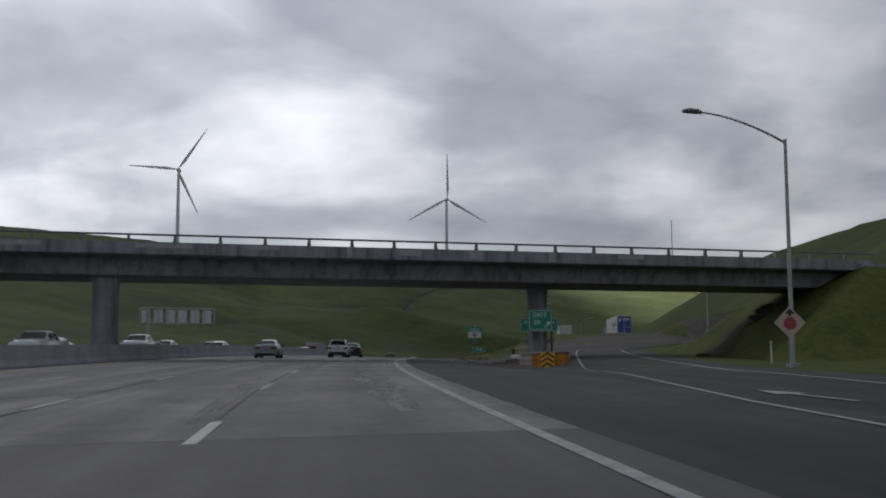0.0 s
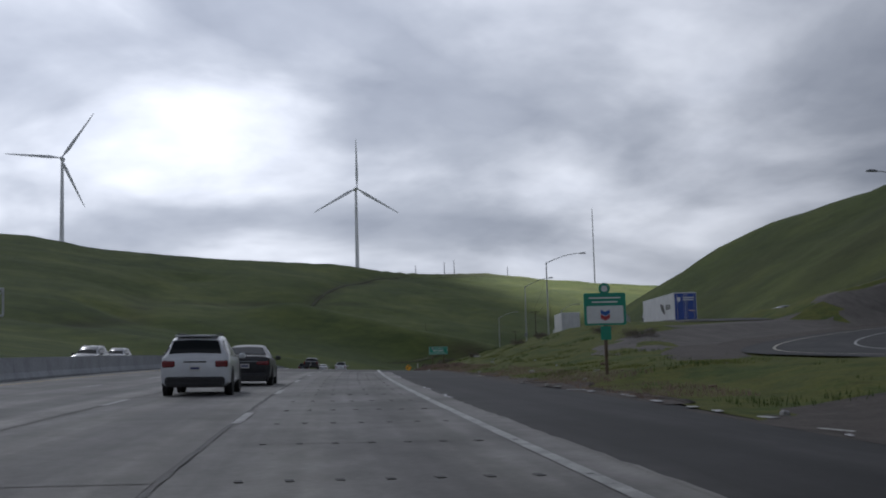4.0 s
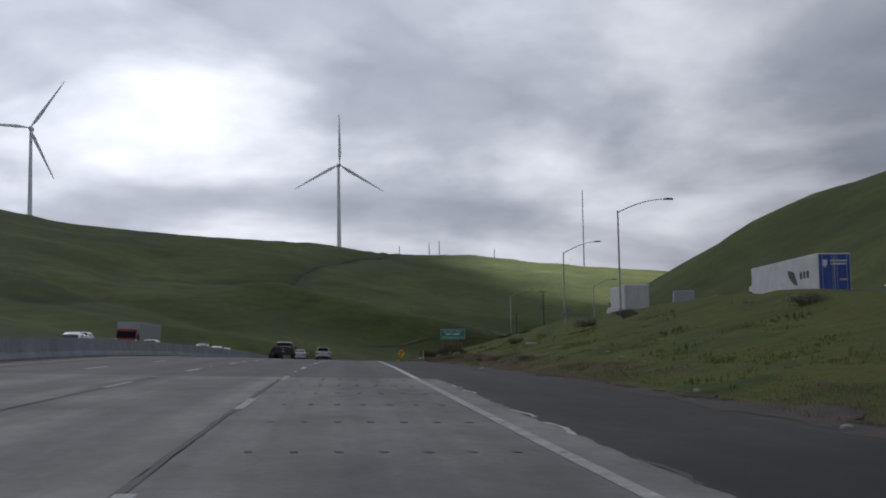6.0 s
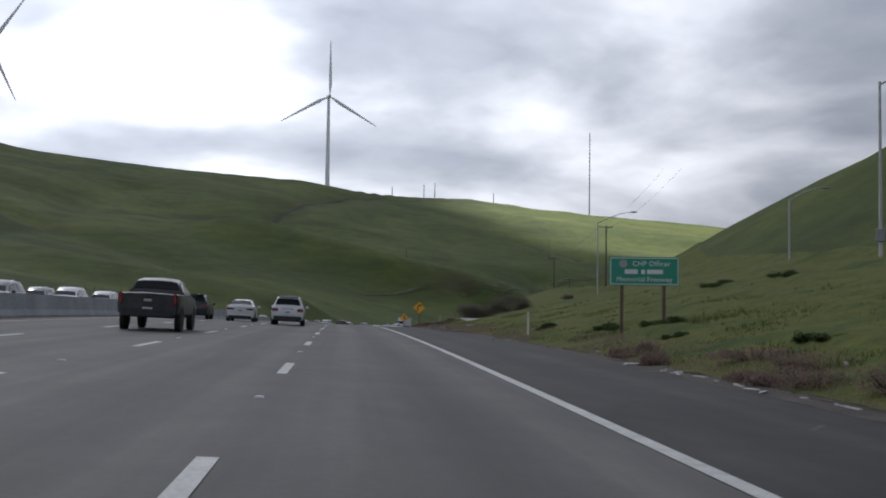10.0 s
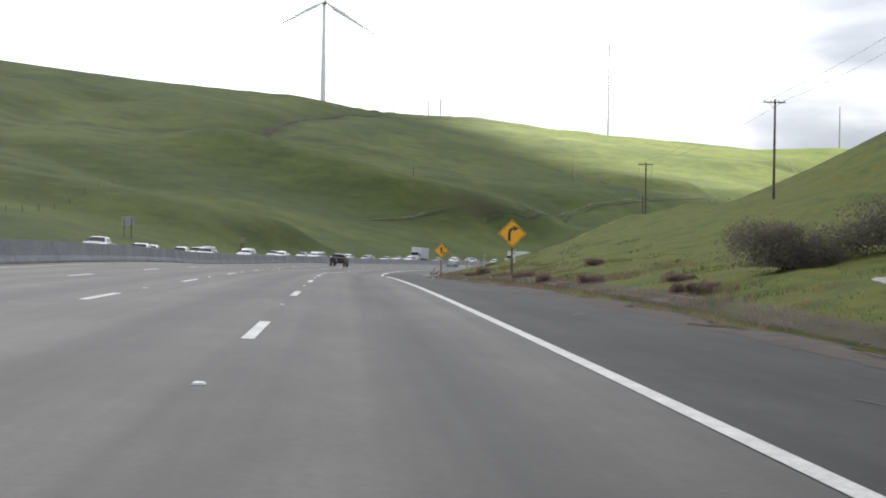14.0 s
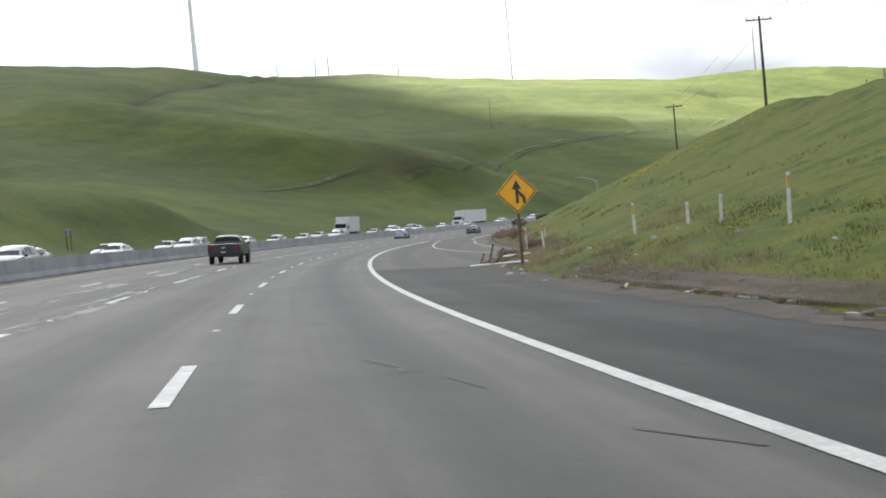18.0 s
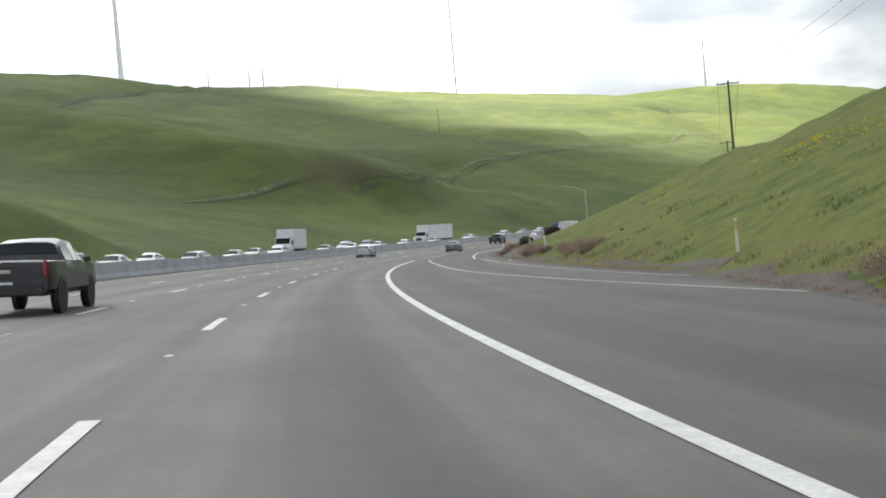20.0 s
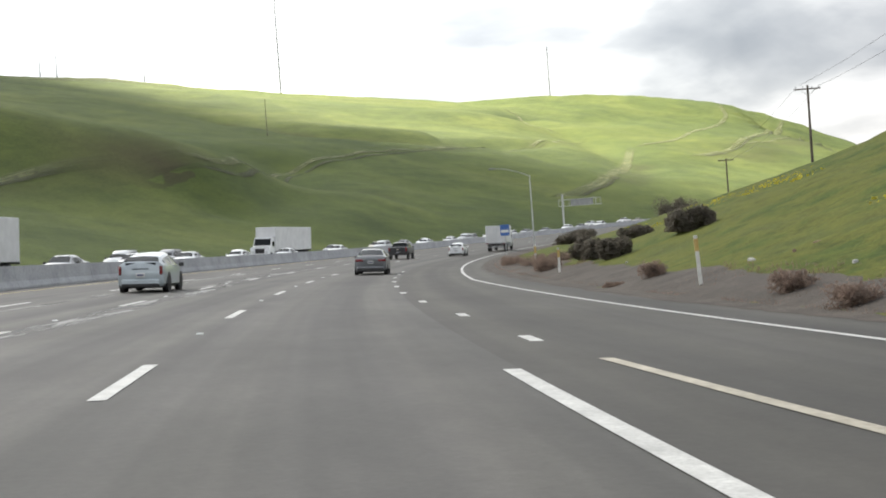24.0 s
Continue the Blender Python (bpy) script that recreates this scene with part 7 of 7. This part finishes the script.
LOW = ((265, 10.6, 1.8, 0.32), (260, 11.6, 2.0, 0.34), (277, 9.6, 1.6, 0.3), (271.5, 20.3, 1.8, 0.36), (277, 18.7, 2.4, 0.36), (243, 11.0, 1.8, 0.3), (253, 10.0, 1.6, 0.28))
DRY = ((341, 9.6, 1.6, 0.5), (347, 10.6, 1.3, 0.45), (362.8, 8.7, 1.2, 0.6), (355, 9.3, 1.5, 0.6), (374, 13.3, 1.2, 0.6), (400.5, 9.8, 1.3, 0.9), (373, 9.3, 2.2, 0.5), (384, 9.2, 2.0, 0.4), (402, 9.0, 2.2, 0.4),
                                  (522, 14.2, 2.6, 1.0), (545, 12.0, 2.4, 1.0), (548, 12.6, 2.2, 1.1), (541, 12.9, 1.8, 0.9), (567.3, 10.1, 1.25, 0.66), (571.2, 10.4, 1.3, 0.72), (583, 10.1, 0.95, 0.75), (584, 9.1, 0.9, 0.3), (603, 9.2, 1.5, 1.0), (605, 9.4, 1.6, 1.15), (609, 10.6, 1.5, 0.75), (614, 9.6, 1.8, 0.9), (622.8, 8.8, 1.8, 0.8), (629, 9.0, 1.8, 0.8),
                                  (463, 9.4, 1.4, 0.7), (471, 11.6, 2.0, 0.8), (525.4, 13.4, 2.4, 1.1), (520, 13.6, 2.8, 1.2), (235.3, 8.6, 3.4, 0.55), (238, 8.0, 2.6, 0.5), (246.5, 7.6, 2.0, 0.5), (232, 9.2, 3.0, 0.5), (251, 8.0, 2.6, 0.4))
clumps(LOW, "low dark green clump of weeds on the bank", "low_bush", RANK_GRASS, 140, 2200, 0.03)
clumps(DRY, "rusty brown dry tumbleweed bush beside the shoulder", "dry_bush", DEAD_BRUSH, 50, 3200, 0.025)


def tufts(name, label, s0, s1, l0, l1, count, h, material, seed, wide=0.05, keep=None):
    r = np.random.RandomState(seed)
    s = r.uniform(s0, s1, count)
    l = np.interp(s, TOE_S, TOE_L) + l0 + (l1 - l0) * r.uniform(0, 1, count) ** 1.5
    hd = np.interp(s, RS, RH)
    x, y = np.interp(s, RS, RX) + l * np.cos(hd), np.interp(s, RS, RY) + l * np.sin(hd)
    z, _, _ = land(x, y)
    if keep is not None:
        m = keep(x, y, s, l)
        x, y, z, s, l = x[m], y[m], z[m], s[m], l[m]
    n = len(x)
    vs = np.empty((n, 3, 3, 3))
    for b in range(3):
        a = r.uniform(0, 6.28, n)
        hh = h * r.uniform(0.5, 1.3, n)
        lean = r.uniform(0, 0.5, n) * hh
        ox, oy = r.uniform(-0.08, 0.08, n), r.uniform(-0.08, 0.08, n)
        dx, dy = np.cos(a) * wide, np.sin(a) * wide
        vs[:, b, 0] = np.stack([x + ox - dx, y + oy - dy, z - 0.03], 1)
        vs[:, b, 1] = np.stack([x + ox + dx, y + oy + dy, z - 0.03], 1)
        vs[:, b, 2] = np.stack([x + ox + lean * np.sin(a), y + oy + lean * np.cos(a), z + hh], 1)
    me = bpy.data.meshes.new(name)
    k = n * 3
    me.from_pydata(vs.reshape(-1, 3).tolist(), [], np.arange(k * 3).reshape(-1, 3).tolist())
    me.materials.append(material)
    return tagged(new(name, me), label, "grass", kind="stuff")


tufts("grass_tufts", "green spring grass tufts on the roadside bank", 120, 440, 0.4, 9, 60000, 0.06, BLADE_GRASS, 31, 0.018, lambda x, y, s, l: (np.abs(l - ramp_l(s)) > 5) & (swell(x, y, 5, 43) + 0.5 * swell(x, y, 14, 44) > -0.35))
tufts("dry_stalks", "dry brown weed stalks along the shoulder", 110, 640, -0.3, 2.4, 42000, 0.13, DEAD_BRUSH, 32, 0.012, lambda x, y, s, l: swell(x, y, 9, 40) + 0.5 * swell(x, y, 2.5, 48) > -0.25)
tufts("rank_grass", "dark green rank grass clumps on the roadside bank", 105, 560, 0.8, 14, 42000, 0.17, RANK_GRASS, 37, 0.014, lambda x, y, s, l: (np.abs(l - ramp_l(s)) > 6) & (swell(x, y, 3.2, 49) + 0.7 * swell(x, y, 9, 50) > 0.75))
tufts("dry_grass", "tall pale dry grass in patches on the bank", 335, 450, 0.3, 6.5, 16000, 0.2, STRAW, 36, 0.012, lambda x, y, s, l: swell(x, y, 11, 46) + 0.6 * swell(x, y, 4, 47) > 0.35)
tufts("mustard_flowers", "yellow mustard flowers scattered over the cut slope", 490, 650, 4, 20, 12000, 0.07, FLOWER, 33, 0.05, lambda x, y, s, l: (swell(x, y, 30, 41) + 0.8 * swell(x, y, 7, 42) - np.abs(l - 25 + (s - 540) * 0.05) / 5 > 0.15))


def trail(name, pts, width, material, label, step=5, lift=0.22):
    """A path draped over the hillside, fading into the grass at its edges."""
    P = [Vector((x, y, 0)) for x, y in pts]
    fine = []
    for a, b in zip(P, P[1:]):
        n = max(2, int((b - a).length / step))
        fine += [a.lerp(b, k / n) for k in range(n)]
    fine.append(P[-1])
    for _ in range(4):
        fine = [fine[0]] + [(fine[i - 1] + fine[i] * 2 + fine[i + 1]) / 4 for i in range(1, len(fine) - 1)] + [fine[-1]]
    v, f, fade = [], [], []
    for i, q in enumerate(fine):
        d = (fine[min(i + 1, len(fine) - 1)] - fine[max(i - 1, 0)]).normalized()
        side_ = Vector((-d.y, d.x, 0))
        ends = min(1.0, i / 5, (len(fine) - 1 - i) / 5)
        for k, e in ((-1.0, 0.0), (-0.45, 1.0), (0.0, 0.75), (0.45, 1.0), (1.0, 0.0)):
            v.append(q + side_ * width * k)
            fade.append(e * ends)
    z = ground_z(np.array([q.x for q in v]), np.array([q.y for q in v]))
    v = [(q.x, q.y, float(zz) + lift) for q, zz in zip(v, z)]
    for i in range(len(fine) - 1):
        for k in range(4):
            a = 5 * i + k
            f.append((a, a + 1, a + 6, a + 5))
    me = bpy.data.meshes.new(name)
    me.from_pydata(v, [], f)
    me.polygons.foreach_set("use_smooth", [True] * len(f))
    me.attributes.new("fade", "FLOAT", "POINT").data.foreach_set("value", np.array(fade, np.float32))
    me.materials.append(material)
    return tagged(new(name, me), label, "trail", kind="structure")


for pts, wide in (([(95, 740), (121, 763), (132, 774), (141, 781), (149, 785)], 1.2), ([(151, 784), (178, 804), (205, 855), (228, 900), (272, 935), (305, 967), (345, 995), (369, 1006), (428, 1043), (470, 1090), (512, 1120)], 1.5),
                  ([(499, 1062), (562, 1099), (640, 1165), (709, 1220), (733, 1242), (773, 1294)], 2.2), ([(508, 1028), (578, 1069), (680, 1155), (776, 1231), (814, 1265)], 2.2),
                  ([(267, 827), (297, 858), (331, 890), (366, 916), (397, 948), (444, 999), (498, 1063)], 3.0), ([(543, 1259), (511, 1170), (510, 1139)], 1.2), ([(568, 1063), (638, 1098), (792, 1220)], 1.6)):
    trail("trail", pts, wide, TRACK, "pale worn cattle trail winding over the green hillside")
# ruts beside trails, and fold lines whose shade is put into the colour
for pts, wide in (([(153, 781), (181, 801), (208, 852), (231, 897), (275, 932), (308, 964), (348, 992), (372, 1003), (431, 1040)], 0.9), ([(511, 1026), (581, 1067), (683, 1153), (778, 1229)], 1.2), ([(270, 825), (300, 856), (334, 888), (369, 914), (400, 946)], 1.2), ([(55, 880), (90, 1043), (131, 1160), (203, 1304)], 2.2), ([(280, 1090), (298, 1026), (330, 1021), (362, 1017)], 1.5), ([(92, 736), (118, 759), (129, 770), (146, 781)], 1.2), ([(150, 1230), (260, 1322), (330, 1352)], 2.0)):
    trail("gully", pts, wide, TRACK_DARK, "dark rut and hillside fold line with shade in its colour")
trail("weed_strip", [tuple(at(q, float(np.interp(q, [290, 316, 330, 345, 381, 418, 440], [6.9, 7.3, 8.2, 8.5, 8.8, 7.8, 8.0])) + 0.15 * math.sin(q * 0.7)))[:2] for q in range(290, 441, 3)], 0.75, WEED_LITTER, "brown dead weeds and litter along the shoulder", 1.5, 0.7)
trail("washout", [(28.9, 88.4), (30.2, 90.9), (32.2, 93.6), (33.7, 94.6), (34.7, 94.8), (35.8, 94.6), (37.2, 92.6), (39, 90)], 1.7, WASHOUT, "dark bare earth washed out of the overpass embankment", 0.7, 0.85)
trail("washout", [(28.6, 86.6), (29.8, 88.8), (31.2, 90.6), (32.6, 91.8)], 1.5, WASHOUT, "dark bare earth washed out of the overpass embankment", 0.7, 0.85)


# ------------------------------------------------------------------ litter and small rubble along the shoulder
rl = random.Random(77)
for i in range(110):
    s = rl.choice([rl.uniform(80, 150), rl.uniform(150, 330), rl.uniform(385, 450), rl.uniform(385, 450), rl.uniform(505, 600)])
    l = float(np.interp(s, TOE_S, TOE_L)) + rl.uniform(-1.3, 4.5)
    p = ground_at(s, l)
    bm = B()
    n = 7
    w, d, h = rl.uniform(0.05, 0.2), rl.uniform(0.04, 0.14), rl.uniform(0.02, 0.1)
    ring = [(w * math.cos(k * 6.28 / n) * rl.uniform(0.7, 1.2), d * math.sin(k * 6.28 / n) * rl.uniform(0.7, 1.2)) for k in range(n)]
    loft(bm, [[(x, y, -0.02) for x, y in ring], [(x * 0.95, y * 0.95, h * 0.6) for x, y in ring], [(x * 0.5, y * 0.5, h) for x, y in ring]])
    ob = new("litter", mesh_of("litter", bm, rl.choice([RUBBISH, RUBBISH, CARD_BROWN])))
    ob.matrix_basis = pose(p.x, p.y, max(p.z, at(s, l).z) + 0.03, rl.uniform(-8, 8), rl.uniform(-8, 8), rl.uniform(0, 360))
    tagged(ob, "crumpled scrap of roadside litter", "litter", "litter")


for i in range(60):
    s = rl.uniform(386, 446)
    l = float(np.interp(s, TOE_S, TOE_L)) + rl.uniform(-0.7, 0.9)
    p = ground_at(s, l)
    bm = B()
    w, d, h = rl.uniform(0.04, 0.22), rl.uniform(0.02, 0.07), rl.uniform(0.015, 0.06)
    loft(bm, [[(-w, -d, -0.02), (w * 0.9, -d * 0.8, -0.02), (w, d, -0.02), (-w * 0.8, d, -0.02)], [(-w * 0.9, -d, h), (w, -d * 0.9, h * 0.6), (w * 0.8, d, h), (-w, d * 0.8, h * 0.7)]])
    ob = new("litter", mesh_of("litter", bm, rl.choice([RUBBISH, RUBBISH, CARD_BROWN])))
    ob.matrix_basis = pose(p.x, p.y, max(p.z, at(s, l).z) + 0.03, rl.uniform(-15, 15), rl.uniform(-15, 15), rl.uniform(0, 360))
    tagged(ob, "small splintered scrap of roadside litter", "litter", "litter")


def slab(name, s, l, w, d, h, material, label, turn=0.0, tilt=0.0):
    p = ground_at(s, l)
    bm = B()
    loft(bm, [[(-w / 2, -d / 2 * k, 0.0), (w / 2 * k, -d / 2, 0.0), (w / 2, d / 2 * k, 0.0), (-w / 2 * k, d / 2, 0.0)] for k in (1.0,)] + [[(-w / 2, -d / 2, h), (w * 0.45, -d * 0.5, h), (w / 2, d * 0.42, h), (-w * 0.42, d / 2, h)]])
    ob = new(name, mesh_of(name, bm, material))
    ob.matrix_basis = pose(p.x, p.y, max(p.z, at(s, l).z) + 0.03, tilt, 0, heading(s) + turn)
    return tagged(ob, label, "debris", "roadside debris")


slab("plywood_sheet", 246.2, 7.3, 1.5, 0.28, 0.05, RUBBISH, "pale weathered board lying in the roadside weeds", 15, 3)
slab("plywood_sheet", 214, 13.0, 1.0, 0.6, 0.12, RUBBISH, "pale torn board lying on the grass bank", 50, 6)
slab("plywood_sheet", 332.4, 11.9, 2.6, 1.0, 0.05, RUBBISH, "pale grey board lying on the grass bank", 38, 14)
slab("torn_bag", 309.1, 9.1, 0.4, 0.25, 0.1, RUBBISH, "crumpled white plastic bag in the roadside grass", 20, 5)
slab("torn_bag", 304.9, 7.6, 0.3, 0.2, 0.08, RUBBISH, "scrap of white plastic in the roadside weeds", 70, 5)
slab("concrete_gutter", 452, 7.6, 2.6, 1.0, 0.05, CONCRETE_PATCH, "pale broken concrete gutter slab beside the shoulder", 0, 0)
slab("drain_apron", 462, 10.2, 3.0, 1.1, 0.05, CONCRETE_PATCH, "pale concrete drain apron", 30, 0)
for k in range(16):
    s = 232 + 0.75 * k + rl.uniform(-0.3, 0.3)
    slab("gravel_patch", s, 6.85 + rl.uniform(-0.25, 0.3), rl.uniform(0.2, 0.7), rl.uniform(0.05, 0.14), 0.02, rl.choice([RUBBISH, CONCRETE_PATCH]), "thin scrap of pale broken concrete along the shoulder", 86 + rl.uniform(-25, 25), 0)
for k in range(22):
    s = 82 + 2.1 * k + rl.uniform(-0.6, 0.6)
    slab("gravel_patch", s, float(np.interp(s, [84, 107, 128], [7.6, 7.4, 6.7])) + rl.uniform(-0.25, 0.35), rl.uniform(0.4, 1.7), rl.uniform(0.06, 0.2), 0.014, rl.choice([RUBBISH, CONCRETE_PATCH, CONCRETE_PATCH]), "thin strip of pale broken concrete along the gore", 84 + rl.uniform(-14, 14), 0)
slab("torn_bag", 92.0, 7.6, 0.7, 0.35, 0.16, RUBBISH, "crumpled white plastic bag on the gore dirt", 30, 5)
slab("torn_bag", 93.4, 7.7, 0.6, 0.3, 0.12, RUBBISH, "crumpled white plastic bag on the gore dirt", 75, 4)
slab("broken_block", 83.0, 9.8, 0.75, 0.4, 0.2, CARD_BROWN, "broken brown block lying on the gore dirt", 10, 4)
for a, b, h in ((452.5, 7.2, 0.9), (453.2, 7.6, 0.7), (453.0, 6.9, 0.5)):
    p = ground_at(a, b)
    bm = B()
    rod(bm, (0, 0, 0), (0.45, 0.1, h), 0.05, 0.04, 6)
    rod(bm, (0.2, 0.0, 0.03), (1.3, 0.3, h * 0.6), 0.06, 0.04, 6)
    ob = new("broken_timber", mesh_of("broken_timber", bm, CARD_BROWN))
    ob.matrix_basis = pose(p.x, p.y, max(p.z, at(a, b).z), 0, 0, heading(a) + 40 * b)
    tagged(ob, "splintered brown timber from a broken post", "debris", "roadside debris")

# fence along the crest of the cut
fs = [(470 + 9 * k) for k in range(18)]
for i, s in enumerate(fs):
    l = 47 + 3 * math.sin(s * 0.05)
    p = ground_at(s, l)
    th = thing("fence_post", pose(p.x, p.y, p.z, rl.uniform(-4, 4), rl.uniform(-4, 4), 0), "slim dark fence post on the crest", "fence post", "crest fence")
    bm = B()
    rod(bm, (0, 0, -0.3), (0, 0, 1.4), 0.06, 0.05, 6)
    part("stake", bm, WOOD_POLE, th)
fs = [(395 + 8 * k) for k in range(22)]
for i, s in enumerate(fs):
    l = -52 - 0.15 * (s - 395)
    p = ground_at(s, l)
    th = thing("fence_post", pose(p.x, p.y, p.z, rl.uniform(-4, 4), rl.uniform(-4, 4), 0), "slim dark fence post on the far pasture", "fence post", "pasture fence")
    bm = B()
    rod(bm, (0, 0, -0.3), (0, 0, 1.3), 0.06, 0.05, 6)
    part("stake", bm, WOOD_POLE, th)

# ------------------------------------------------------------------ concrete lane slabs with sealed joints
LANES = [(-1.84, 2.75), (-5.44, -1.94), (-9.07, -5.52), (-14.3, -9.13)]
JOINT = 4.573
s = C0
count = 0
while s < C1 - 0.5:
    e = min(s + JOINT, C1)
    for a, b in LANES:
        ob = strip("slab", np.linspace(s + 0.005, e - 0.005, 3), np.linspace(a, b, 3), rng.uniform(-0.003, 0.003), CONCRETE_ROAD)
        ob.parent = bed
    s = e
bm = B()
s = C0 + JOINT * 4
while s < C1:
    for k in range(8):
        l = -1.15 + k * 0.47
        q = at(s, l, 0.008)
        box(bm, (q.x, q.y, q.z - 0.004), (0.08, 0.22, 0.006), 0, None)
    s += JOINT
slots = new("dowel_slots", mesh_of("dowel_slots", bm, SEAL))
tagged(slots, "rows of small dark patched slots across the slab joints", "road patch", kind="stuff")
for a in range(112, 164, 4):
    seam = strip("edge_seam", np.linspace(a + rl.uniform(0, 1.5), a + rl.uniform(2.4, 4.2), 8), lambda s: 2.8 + 0.05 * math.sin(s * 2.3) + np.array([-0.03, 0.05]) * (0.4 + abs(math.sin(s * 3.7 + a))), 0.006, rl.choice([SEAL, SEAL, CONCRETE_PATCH]))
    tagged(seam, "ragged broken seam along the edge of the concrete", "road patch", "edge seams", "structure")
ragged = strip("spalled_edge", np.arange(20, C1, 0.5), lambda s: 2.72 + np.array([0.0, 0.06 + 0.03 * math.sin(s * 0.9) * math.sin(s * 0.23) + 0.018 * math.sin(s * 4.7) + 0.015 * math.sin(s * 9.1)]), 0.004, CONCRETE_ROAD)
tagged(ragged, "spalled ragged edge of the concrete lane", "road", kind="structure")
crack = strip("joint_seal", np.arange(C0, C1, 0.8), lambda s: np.array([-1.935 - 0.015 * math.sin(s * 5.3), -1.855 + 0.02 * math.sin(s * 4.1)]) + 0.01 * math.sin(s * 1.3), 0.005, SEAL)
tagged(crack, "wide dark tar seam along the lane joint", "road patch", kind="structure")
